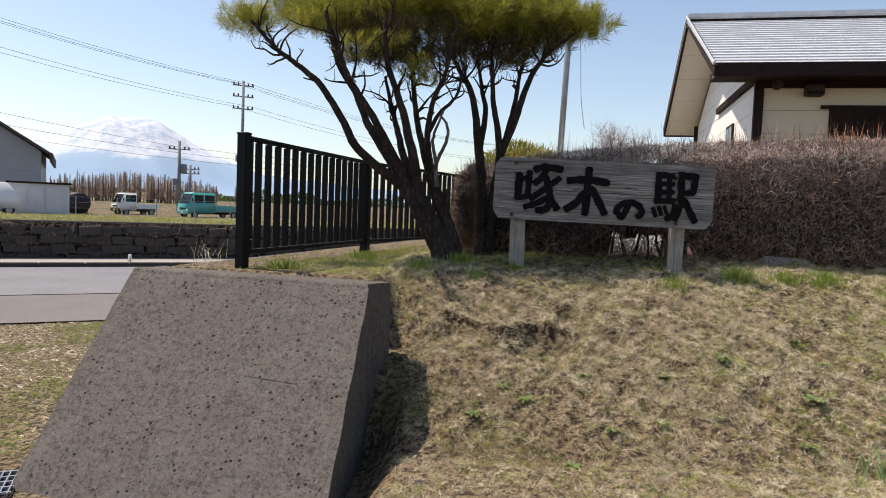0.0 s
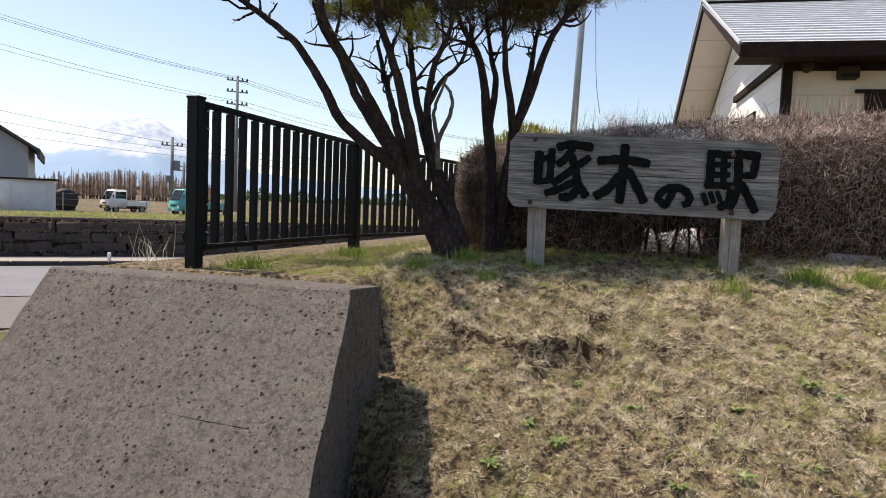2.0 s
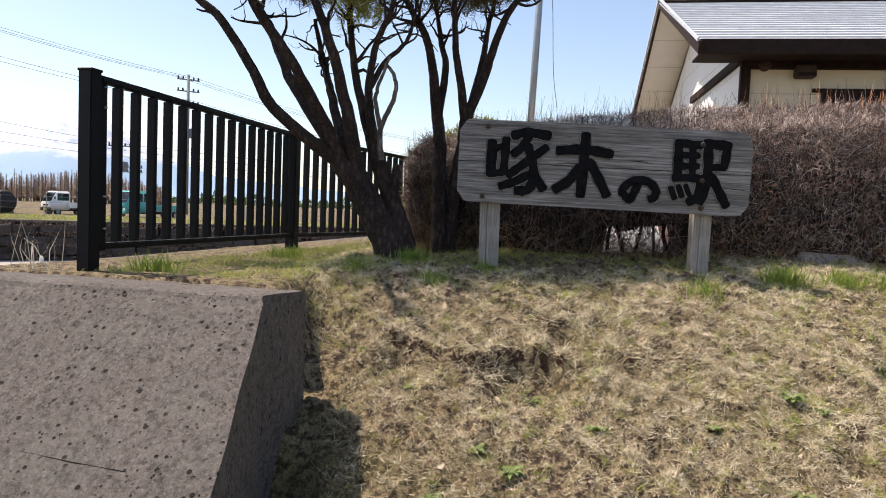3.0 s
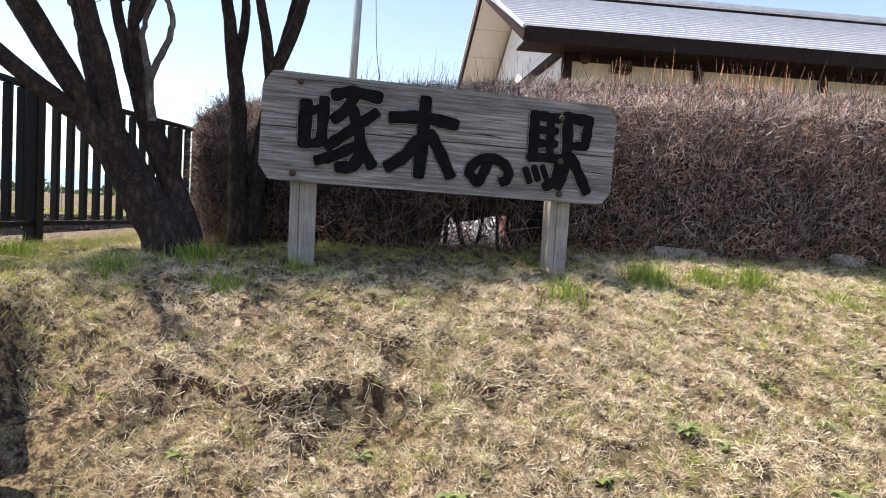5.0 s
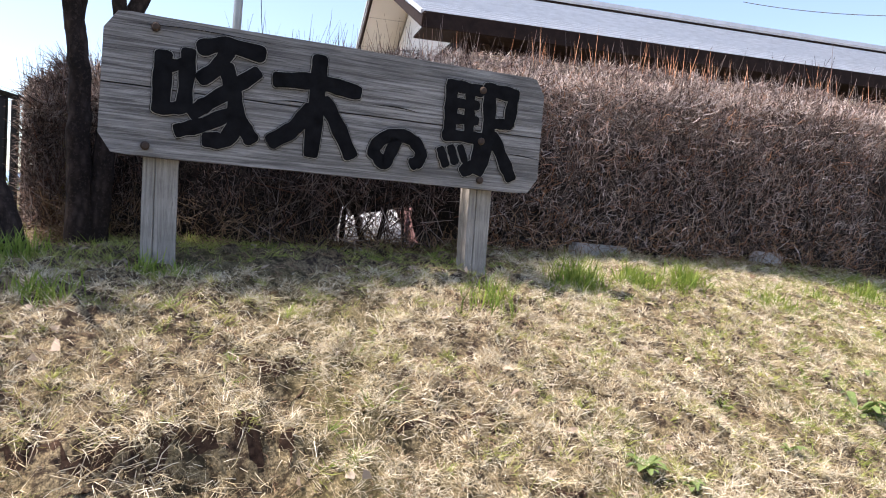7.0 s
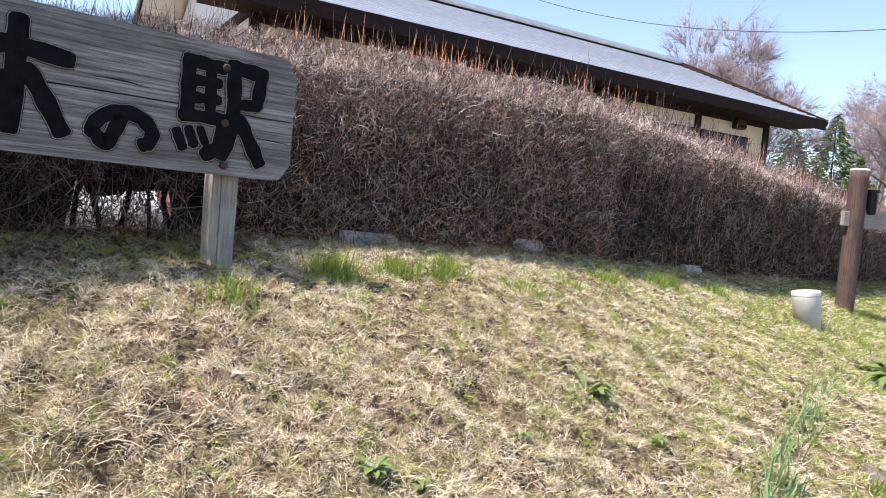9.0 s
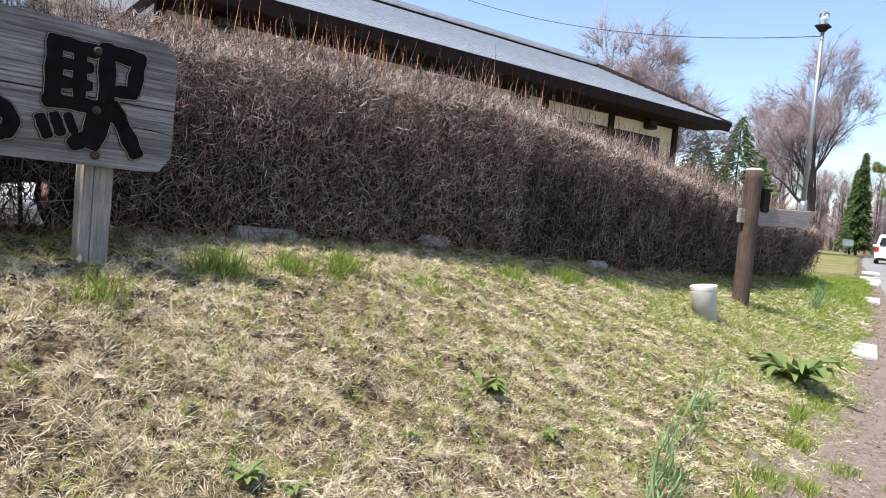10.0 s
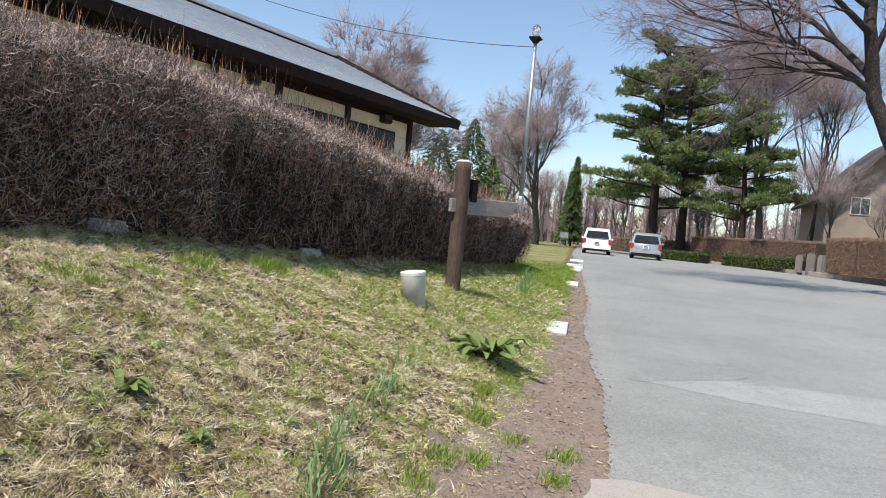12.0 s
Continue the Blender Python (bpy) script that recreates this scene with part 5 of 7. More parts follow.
    part("globe", lathe([(0.06, h - 0.06), (0.10, h), (0.13, h + 0.1), (0.11, h + 0.2), (0.04, h + 0.26)], 18), LAMP_GLASS, lp, "clear lamp globe", None, True)
    part("bulb", lathe([(0.03, h - 0.06), (0.05, h + 0.08), (0.02, h + 0.14)], 10), GLOBE, lp)
    return lp


lamp_post(18.68, 8.42, 0.6, 5.73, STEEL, "tall grey steel lamp post with a round globe beside the lane")
lp2 = thing("steel_pole", pose(1.66, 11.6, 0.85), "plain grey galvanised steel pole behind the hedge", "pole")
part("pole", lathe([(0.05, 0), (0.047, 3.0), (0.042, 5.6)], 14), STEEL, lp2, "", pose(0, 0, 0, 0, 1.6, 0), True)
dw = Tubes()
dw.add(smooth_line([(1.84, 11.6, 5.1), (1.93, 11.57, 4.1), (1.98, 11.55, 3.2), (2.05, 11.53, 2.7)], 8), np.full(25, 0.004), 4)
tagged(put("dangling_wire", dw.mesh("dangling_wire", CABLE)), "thin wire dangling beside the steel pole", "wire")


def cable(a, b, sag, r, label="thin black overhead cable", mat=None):
    t = np.linspace(0, 1, 28)[:, None]
    p = np.array(a) * (1 - t) + np.array(b) * t
    p[:, 2] -= sag * 4 * (t * (1 - t))[:, 0]
    c = Tubes()
    c.add(p, np.full(28, r), 4)
    return tagged(put("overhead_cable", c.mesh("overhead_cable", mat or CABLE)), label, "cable", "overhead cables")


cable((18.6, 8.4, 6.0), (18.56, 20.13, 8.67), 0.5, 0.010)

# ---- guide post, pipe and slabs by the lane ----
gz = float(ground_z(8.6, 6.14))
guide = thing("guide_post", pose(8.6, 6.14, gz - 0.02, 0, 0.8, 0), "brown log-patterned guide post with a pale wooden arm and small lamp", "signpost")


def log_mesh(r, h, n=18):
    b = bmesh.new()
    rings = []
    for i in range(17):
        z = h * i / 16
        rings.append([b.verts.new(((r + 0.004 * noise.noise(Vector((math.cos(k * 6.283 / n) * 3, math.sin(k * 6.283 / n) * 3, z * 2)))) * math.cos(k * 6.283 / n), r * math.sin(k * 6.283 / n), z)) for k in range(n)])
    for a, c in zip(rings, rings[1:]):
        for k in range(n):
            b.faces.new((a[k], a[(k + 1) % n], c[(k + 1) % n], c[k]))
    b.faces.new(rings[-1])
    return b


part("log", log_mesh(0.088, 1.45), LOG, guide, "", None, True)
part("cap", lathe([(0.089, 1.45), (0.09, 1.463), (0.07, 1.472)], 18), PVC_CAP, guide, "pale cap")
ab = bmesh.new()
va = [ab.verts.new(p) for p in ((0.05, -0.025, 0), (0.62, -0.025, 0), (0.76, -0.025, 0.165), (0.05, -0.025, 0.165))]
vb = [ab.verts.new(p) for p in ((0.05, 0.025, 0), (0.62, 0.025, 0), (0.76, 0.025, 0.165), (0.05, 0.025, 0.165))]
ab.faces.new(va)
ab.faces.new(vb[::-1])
for i in range(4):
    ab.faces.new((va[i], vb[i], vb[(i + 1) % 4], va[(i + 1) % 4]))
bmesh.ops.recalc_face_normals(ab, faces=ab.faces[:])
bmesh.ops.bevel(ab, geom=ab.edges[:], offset=0.006, segments=1, affect="EDGES")
part("arm", ab, ARM, guide, "pale grey pointed wooden arm", pose(0, 0, 0.87, 0, -2, -30) @ Matrix.Diagonal((1.16, 1.16, 1.16, 1)))
ar2 = box(0.08, 0.05, 0.15, (-0.105, 0, 0.96), 0.006)
part("arm_stub", ar2, ARM, guide, "", pose(0, 0, 0, 0, 0, -30))
lampb = part("lamp_box", box(0.10, 0.09, 0.22, (0.15, -0.01, 1.13), 0.012, 2), CORE, guide, "small black lamp box", pose(0, 0, 0, 0, 0, -30))
part("lamp_hood", box(0.13, 0.11, 0.03, (0.15, -0.01, 1.255), 0.01, 2), CORE, lampb)

pz = float(ground_z(7.16, 5.92))
pipe = thing("pipe_stub", pose(7.16, 5.92, pz - 0.07, -6, -5, 0), "grey plastic pipe stub with a white cap standing in the grass", "pipe")
part("pipe_body", lathe([(0.100, 0), (0.111, 0.33), (0.111, 0.355)], 24), PVC, pipe, "", None, True)
part("pipe_cap", lathe([(0.114, 0.35), (0.117, 0.38), (0.109, 0.386)], 24), PVC_CAP, pipe, "white cap")

for i, (x, y, w, d) in enumerate(((9.66, 5.31, 0.9, 0.56), (15.3, 6.33, 0.9, 0.54), (19.7, 7.2, 1.2, 0.6), (21.2, 7.37, 2.0, 0.46), (25.5, 8.2, 1.2, 0.46))):
    z = float(lane_z(x, y))
    s = thing("gutter_slab", pose(x, y, z + 0.028, 0, -1.5, 11), "pale square concrete gutter slab at the lane's edge", "slab", "gutter slabs")
    part("slab_piece", box(w, d, 0.05, (0, 0, 0), 0.008), SLAB, s)

# ---- parked cars at the end of the lane ----


def car(name, m, L, W, H, paint, hood, label, van=False):
    """Body from a side outline, narrowing to the roof; the rear faces -y."""
    c = thing(name, m, label, "car", "parked cars")
    bel = 0.56 * H
    out = [(-L / 2, 0.34), (-L / 2 - 0.02, 0.55), (-L / 2 + 0.02, bel), (-L / 2 + (0.18 if van else 0.32), H - 0.10), (-L / 2 + 0.55, H), (L * 0.10, H - 0.02), (L * 0.30, bel + 0.06), (L / 2 - 0.15, bel - 0.10), (L / 2, 0.58), (L / 2, 0.30), (-L / 2 + 0.1, 0.24)]
    b = bmesh.new()
    cols = []
    for x, k in ((-1, 1), (-0.94, 1.0), (0.94, 1.0), (1, 1)):
        col = []
        for i, (y, z) in enumerate(out):
            nar = 1.0 if z < bel + 0.02 else 1.0 - 0.20 * (z - bel) / (H - bel)
            sh = 0.97 if abs(x) == 1 else 1.0
            col.append(b.verts.new((x * W / 2 * nar, y * sh, z if abs(x) < 1 else 0.3 + (z - 0.3) * 0.97)))
        cols.append(col)
    n = len(out)
    for p, q in zip(cols, cols[1:]):
        for i in range(n):
            b.faces.new((p[i], p[(i + 1) % n], q[(i + 1) % n], q[i]))
    b.faces.new(cols[0][::-1])
    b.faces.new(cols[-1])
    bmesh.ops.recalc_face_normals(b, faces=b.faces[:])
    bmesh.ops.bevel(b, geom=b.edges[:], offset=0.03, segments=2, affect="EDGES")
    part("body", b, paint, c, "", None, True)
    yt = -L / 2 + (0.16 if van else 0.28)
    rw = bmesh.new()
    q = [rw.verts.new(p) for p in ((-W * 0.40, -L / 2 - 0.005, bel + 0.12), (W * 0.40, -L / 2 - 0.005, bel + 0.12), (W * 0.345, yt - 0.035, H - 0.16), (-W * 0.345, yt - 0.035, H - 0.16))]
    rw.faces.new(q)
    bmesh.ops.solidify(rw, geom=rw.faces[:], thickness=0.02)
    part("rear_window", rw, GLASS, c)
    fw = bmesh.new()
    q = [fw.verts.new(p) for p in ((-W * 0.42, L * 0.30 + 0.02, bel + 0.08), (W * 0.42, L * 0.30 + 0.02, bel + 0.08), (W * 0.35, L * 0.12, H - 0.07), (-W * 0.35, L * 0.12, H - 0.07))]
    fw.faces.new(q)
    bmesh.ops.solidify(fw, geom=fw.faces[:], thickness=0.02)
    part("windscreen", fw, GLASS, c)
    for sx in (-1, 1):
        sw = bmesh.new()
        q = [sw.verts.new(p) for p in ((sx * (W / 2 + 0.004), -L / 2 + 0.4, bel + 0.04), (sx * (W / 2 + 0.004), L * 0.24, bel + 0.04), (sx * (W / 2 * 0.83 + 0.008), L * 0.10, H - 0.12), (sx * (W / 2 * 0.83 + 0.008), -L / 2 + 0.6, H - 0.12))]
        sw.faces.new(q)
        bmesh.ops.solidify(sw, geom=sw.faces[:], thickness=0.015)
        part("side_window", sw, GLASS, c)
        part("tail_lamp", box(0.17, 0.08, 0.30, (sx * W * 0.44, -L / 2 + 0.005, bel - 0.10), 0.03, 2), RED_LAMP, c, "red tail lamp")
        part("mirror", box(0.18, 0.10, 0.13, (sx * (W / 2 + 0.06), L * 0.24, bel + 0.10), 0.03, 2), paint, c)
        for y in (-L * 0.31, L * 0.31):
            w = part("wheel", lathe([(0.24, -0.1), (0.30, -0.085), (0.30, 0.085), (0.24, 0.1)], 20), TYRE, c, "", pose(sx * (W / 2 - 0.1), y, 0.30, 0, 90, 0), True)
            part("rim", lathe([(0.19, -0.105), (0.19, 0.105)], 14), STEEL, w)
    part("bumper", box(W * 0.96, 0.12, 0.22, (0, -L / 2 - 0.01, 0.42), 0.04, 2), paint, c)
    part("lower_valance", box(W * 0.9, 0.06, 0.12, (0, -L / 2 - 0.02, 0.29), 0.02), CORE, c)
    part("number_plate", box(0.33, 0.02, 0.165, (0, -L / 2 - 0.065, 0.66), 0.004), PLATE, c, "blank white plate")
    for i in range(2):
        part("plate_bar", box(0.22, 0.006, 0.04, (0, -L / 2 - 0.078, 0.70 - i * 0.065)), CORE, c)
    return c


car("estate_car", pose(42.8, 10.6, 0.42, 0, 0, -80), 4.4, 1.60, 1.52, WHITE_PAINT, 0, "white estate car parked at the end of the lane")
car("hatchback", pose(41.2, 7.6, 0.44, 0, 0, -84), 4.1, 1.62, 1.44, SILVER, 0, "silver hatchback parked beside the low clipped hedge")
# cars behind the hedge
car("small_car", pose(1.86, 9.85, 0.45, 0, 0, 176), 3.3, 1.48, 1.45, WHITE_PAINT, 0, "small white car parked behind the bare hedge")
car("small_car", pose(3.62, 10.0, 0.45, 0, 0, 176), 3.3, 1.48, 1.45, PINK, 0, "faded red car parked behind the bare hedge")

# ---- far hedges, posts and kerb at the end of the lane ----


def leaf_hedge(name, pts, w, h, mat, label, dens, leaf=0.07, seed=3):
    """A clipped hedge along a line: a dark body under a shell of small leaves."""
    r = np.random.default_rng(seed)
    hd = thing(name, pose(0, 0, 0), label, "hedge", "far hedges")
    P, D = [], []
    b = bmesh.new()
    for (x0, y0, z0), (x1, y1, z1) in zip(pts, pts[1:]):
        d = Vector((x1 - x0, y1 - y0, 0))
        L = d.length
        d.normalize()
        nrm = Vector((-d.y, d.x, 0))
        n = int(dens * L)
        t, u, v = r.random(n), r.random(n), r.random(n)
        face = r.integers(0, 4, n)
        off = np.where(face == 0, -w / 2, np.where(face == 1, w / 2, (u - 0.5) * w)) + r.normal(0, 0.03, n)
        zz = np.where(face < 2, v * h, h) + r.normal(0, 0.03, n)
        base = np.stack([x0 + (x1 - x0) * t + nrm.x * off, y0 + (y1 - y0) * t + nrm.y * off, z0 + (z1 - z0) * t + zz], 1)
        P.append(base)
        q0, q1 = Vector((x0, y0, z0)), Vector((x1, y1, z1))
        a = [b.verts.new(q0 + nrm * (s * (w / 2 - 0.06)) + Vector((0, 0, zz2))) for s, zz2 in ((-1, 0), (1, 0), (1, h - 0.07), (-1, h - 0.07))]
        c = [b.verts.new(q1 + nrm * (s * (w / 2 - 0.06)) + Vector((0, 0, zz2))) for s, zz2 in ((-1, 0), (1, 0), (1, h - 0.07), (-1, h - 0.07))]
        for k in range(4):
            b.faces.new((a[k], a[(k + 1) % 4], c[(k + 1) % 4], c[k]))
        b.faces.new(a[::-1])
        b.faces.new(c)
    bmesh.ops.recalc_face_normals(b, faces=b.faces[:])
    part("hedge_core", b, CORE if mat is not BROWN_HEDGE else LOG, hd)
    P = np.concatenate(P)
    put("foliage", blades("foliage", P, unit(r.normal(size=P.shape) + (0, 0, 0.4)), r.uniform(0.6, 1.3, len(P)) * leaf, r.uniform(0.4, 0.8, len(P)) * leaf, mat, 0.4), hd)
    return hd


leaf_hedge("brown_hedge", [(60.5, 13.5, 0.6), (56, 9.8, 0.6), (51, 6.0, 0.6)], 0.9, 1.05, BROWN_HEDGE, "low clipped russet hedge behind the parked cars", 1600, 0.07, 3)
leaf_hedge("brown_hedge", [(50, 5.3, 0.55), (46.5, 2.2, 0.6), (43.5, -1.3, 0.7)], 1.1, 1.5, BROWN_HEDGE, "clipped russet hedge with a rounded end beside the lane", 4200, 0.045, 4)
leaf_hedge("box_hedge", [(49.5, 9.2, 0.45), (46.5, 6.2, 0.45), (45.0, 4.6, 0.45)], 0.8, 0.55, GREEN_HEDGE, "low dark green clipped hedge beside the lane", 1200, 0.08, 5)
leaf_hedge("box_hedge", [(45.2, 3.4, 0.45), (42.5, 1.0, 0.55), (41, -0.4, 0.6)], 0.8, 0.6, GREEN_HEDGE, "low dark green clipped hedge beside the lane", 1200, 0.08, 6)
leaf_hedge("brown_hedge", [(37.5, -1.3, 0.75), (34, -2.0, 0.75), (29, -4.2, 0.75)], 1.1, 1.5, BROWN_HEDGE, "tall clipped russet hedge along the lane", 5200, 0.04, 7)
kp = [(46.0, 4.2, 0.5), (43.5, 1.7, 0.5), (41.0, 0.2, 0.52), (39.0, -0.3, 0.55), (37.0, -1.0, 0.58), (34, -2.2, 0.6), (31, -3.4, 0.6), (27, -5.2, 0.6)]
fine = smooth_line(kp, 5)
kerb_line("kerb_stone", [tuple(p) for p in fine], 0.24, 0.22, KERB, "rough grey stone kerb curving beside the lane")
for i, (x, y, h) in enumerate(((39.6, 0.1, 0.95), (38.9, -0.35, 1.05), (38.2, -0.75, 1.0), (37.4, -1.2, 1.05))):
    st = thing("stone_post", pose(x, y, 0.5, 0, 0, 20 * i), "rough grey granite post beside the lane", "stone post", "stone posts")
    part("stone", box(0.40, 0.30, h, (0, 0, h / 2), 0.07, 2), GREY_STONE, st)
sb = thing("notice_board", pose(61.9, 16.9, 0.5, 0, 0, -80), "small white notice board on two legs", "notice board")
part("panel", box(0.75, 0.04, 0.5, (0, 0, 1.0), 0.01), PLATE, sb)
for sx in (-0.25, 0.25):
    part("leg", box(0.05, 0.05, 0.8, (sx, 0.03, 0.4), 0.006), STEEL, sb)

# ---- the far house ----
house = thing("far_house", pose(60, -8.6, 0.6, 0, 0, 4), "two-storey beige house with a dark gable roof behind bare trees", "house")
part("wall", prism([(-4.6, 0), (5.6, 0), (5.6, 5.6), (0.5, 10.4), (-4.6, 5.6)], 0, 11), BEIGE, house)
for s in (-1, 1):
    b = box(12.4, 8.0, 0.25, (5.2, 0.5 + s * 2.95, 7.75), 0.02, 1, None, Matrix.Rotation(-s * math.atan2(4.8, 5.1), 4, "X"))
    part("roof", b, BROWN_ROOF, house)
for z in (1.2, 4.2):
    for y in (-2.4, 0.5, 3.4):
        w = part("window", box(0.10, 1.3, 1.3, (-0.02, y, z + 0.7), 0.02), PLATE, house, "white framed window")
        part("pane", box(0.04, 0.55, 1.12, (-0.075, y - 0.3, z + 0.7)), GLASS, w)
        part("pane", box(0.04, 0.55, 1.12, (-0.075, y + 0.3, z + 0.7)), GLASS, w)

# ---- bare trees and conifers ----


def bare_tree(m, h, spread, label, seed, mat_twig, levels=5, r0=None, splay=0.40, first=0.24, kids=3, fine=6):
    r = np.random.default_rng(seed)
    tree = thing("bare_tree", m, label, "tree", "bare trees")
    trunk, branch = Tubes(), Tubes()
    twb, twd, twl = [], [], []

    def grow(p, d, L, rad, lvl):
        n = 5 if lvl < 3 else 3
        pts = [p]
        for k in range(n):
            d = unit(d + r.normal(0, 0.06 + 0.025 * lvl, 3) + np.array([0, 0, 0.03]))
            pts.append(pts[-1] + d * L / n)
        pts = np.array(pts)
        rr = np.linspace(rad, rad * 0.6, n + 1)
        (trunk if lvl == 0 else branch).add(pts, rr, 9 if lvl == 0 else (5 if lvl < 3 else 3))
        if lvl >= levels:
            for _ in range(fine):
                i = r.integers(1, n + 1)
                twb.append(pts[i])
                twd.append(unit(d + r.normal(0, 0.32, 3)))
                twl.append(L * r.uniform(0.6, 1.3))
            return
        for _ in range(kids + (1 if lvl == 0 else 0)):
            i = r.integers(2, n + 1) if lvl else r.integers(3, n + 1)
            a = r.uniform(0, 6.28)
            side = unit(np.cross(d, [math.cos(a), math.sin(a), 0.3]))
            nd = unit(d + side * splay * r.uniform(0.6, 1.4) * spread + np.array([0, 0, 0.30]))
            grow(pts[i], nd, L * r.uniform(0.62, 0.85), rr[i] * 0.55, lvl + 1)
        grow(pts[-1], unit(d + r.normal(0, 0.15, 3)), L * 0.78, rr[-1] * 0.9, lvl + 1)

    grow(np.array([0.0, 0, -0.1]), np.array([0, 0, 1.0]), h * first, r0 or h * 0.014, 0)
    put("trunk", trunk.mesh("trunk", GREY_BARK), tree)
    put("branch_crown", branch.mesh("branch_crown", GREY_BARK), tree)
    B, D, Lg = np.array(twb), np.array(twd), np.array(twl)
    B, D, Lg = np.repeat(B, 2, 0), unit(np.repeat(D, 2, 0) + r.normal(0, 0.3, (2 * len(D), 3))), np.repeat(Lg, 2)
    put("twig_crown", twigs("twig_crown", B, D, Lg, np.full(len(B), min(0.014, h * 0.0010)), mat_twig, 0.3, True), tree)
    return tree


bare_tree(pose(59, 18.7, 0.5), 24.5, 1.45, "broad bare zelkova tree with fine pinkish twigs", 2, BUD_TWIG, 5, None, 0.42, 0.19, 3, 10)
bare_tree(pose(27.4, 18.4, 0.6), 13.2, 1.5, "bare spreading tree with reddish twigs behind the hall", 4, BUD_TWIG, 5, None, 0.42, 0.20, 3, 10)
bare_tree(pose(66, 24, 0.5), 13, 1.0, "bare tree with fine grey twigs in the distance", 6, BUD_TWIG, 4)
bare_tree(pose(58, 1.4, 0.6), 24, 0.9, "tall bare tree behind the pines", 7, BUD_TWIG)
bare_tree(pose(64, -2.2, 0.6), 23, 0.9, "tall bare tree near the far house", 8, BUD_TWIG)
bare_tree(pose(47, -2.0, 0.7), 9.0, 1.3, "small bare garden tree near the far house", 9, BUD_TWIG, 4)
bare_tree(pose(44, -4.2, 0.7), 7.5, 1.3, "small bare garden tree near the far house", 10, BUD_TWIG, 4)
bare_tree(pose(57, 8.5, 0.6), 7.5, 1.1, "small bare tree behind the russet hedge", 12, BUD_TWIG, 4)
bare_tree(pose(76, 14, 0.6), 12, 1.0, "distant bare tree with grey twigs", 13, BUD_TWIG, 4)
bare_tree(pose(80, 21, 0.6), 12, 1.0, "distant bare tree with grey twigs", 15, BUD_TWIG, 4)
bare_tree(pose(72, 6, 0.6), 13, 1.0, "distant bare tree with grey twigs", 16, BUD_TWIG, 4)
for k, (x, y, h) in enumerate(((84, 9, 12), (88, 3, 13), (70, 11, 9), (90, 26, 13), (74, 26.5, 12), (68, 3, 12), (62, 14.5, 7), (86, 16, 11), (72, -4, 14), (55, 5.2, 6.5))):
    bare_tree(pose(x, y, 0.5), h, 1.0, "distant bare tree with grey twigs", 60 + k, BUD_TWIG, 4)
# the near spreading tree at the lane's side


def spreading_tree():
    O = np.array((21.95, -1.6, 0.62))
    at = lambda *q: [tuple(np.array(p) - O) for p in q]
    tree = thing("bare_tree", pose(*O), "large dark bare tree with boughs spreading over the lane", "tree", "bare trees")
    r = np.random.default_rng(21)
    t = Tubes()
    limb(t, at((21.95, -1.6, 0.5), (21.92, -1.17, 2.03), (21.91, -0.54, 3.69), (21.82, 0.06, 4.95), (21.7, 0.36, 5.77), (21.42, 0.57, 6.98), (21.49, 0.66, 8.41), (21.39, 0.77, 10.06)), 0.28, 0.11, 0.02, 12, 1)
    put("trunk", t.mesh("trunk", NEAR_BARK), tree)
    boughs = (
        (at((21.74, 0.34, 5.57), (21.32, 1.14, 6.04), (20.65, 2.4, 6.59), (20.07, 3.74, 6.87), (19.6, 4.9, 7.05)), 0.11),
        (at((21.67, 0.39, 5.91), (22.07, 0.97, 6.67), (22.41, 1.81, 7.6), (22.73, 2.55, 8.35), (22.89, 3.66, 9.42)), 0.12),
        (at((21.42, 0.57, 6.98), (20.34, 1.4, 7.36), (19.63, 2.26, 8.08), (18.9, 3.07, 8.62)), 0.10),
        (at((20.65, 2.4, 6.59), (21.14, 3.31, 6.79), (21.65, 4.29, 6.75), (21.85, 5.35, 6.87)), 0.05),
        (at((21.53, 0.71, 5.81), (20.8, 1.81, 5.87), (20.34, 2.99, 5.91), (20.07, 4.02, 5.7)), 0.055),
        (at((21.55, 0.46, 6.45), (21.29, 0.22, 7.21), (20.92, -0.14, 8.16), (20.5, -0.6, 9.2)), 0.10),
        (at((22.41, 1.81, 7.6), (22.78, 3.26, 8.24), (23.08, 4.98, 8.74)), 0.07),
        (at((21.45, 0.6, 7.6), (20.9, 1.8, 8.3), (20.3, 3.4, 8.9), (19.9, 5.2, 9.2)), 0.09),
        (at((21.9, -0.4, 4.2), (22.4, -1.2, 5.4), (22.9, -2.4, 6.8), (23.2, -3.6, 8.2)), 0.12),
    )
    twb, twd, twl = [], [], []
    fine = Tubes()

    def fork(tb, line, rad, n, L, lvl):
        for _ in range(n):
            i = int(r.integers(len(line) // 4, len(line) - 1))
            d = unit(unit(line[i + 1] - line[i]) + r.normal(0, 0.42, 3) + np.array([-0.02, 0.08, 0.10]))
            ln = L * r.uniform(0.5, 1.2)
            pts = [line[i]]
            for k in range(4):
                d = unit(d + r.normal(0, 0.12, 3) + np.array([0, 0, -0.02]))
                pts.append(pts[-1] + d * ln / 4)
            l2 = smooth_line(pts, 2)
            r0 = min(rad[i] * 0.55, 0.035 / (lvl + 0.5))
            r2 = np.linspace(r0, r0 * 0.4, len(l2))
            (tb if lvl < 1 else fine).add(l2, r2, 5 if lvl < 1 else 3)
            if lvl < 2:
                fork(tb, l2, r2, 4, L * 0.62, lvl + 1)
            else:
                for k in range(7):
                    j = int(r.integers(2, len(l2)))
                    twb.append(l2[j])
                    twd.append(unit(d + r.normal(0, 0.4, 3)))
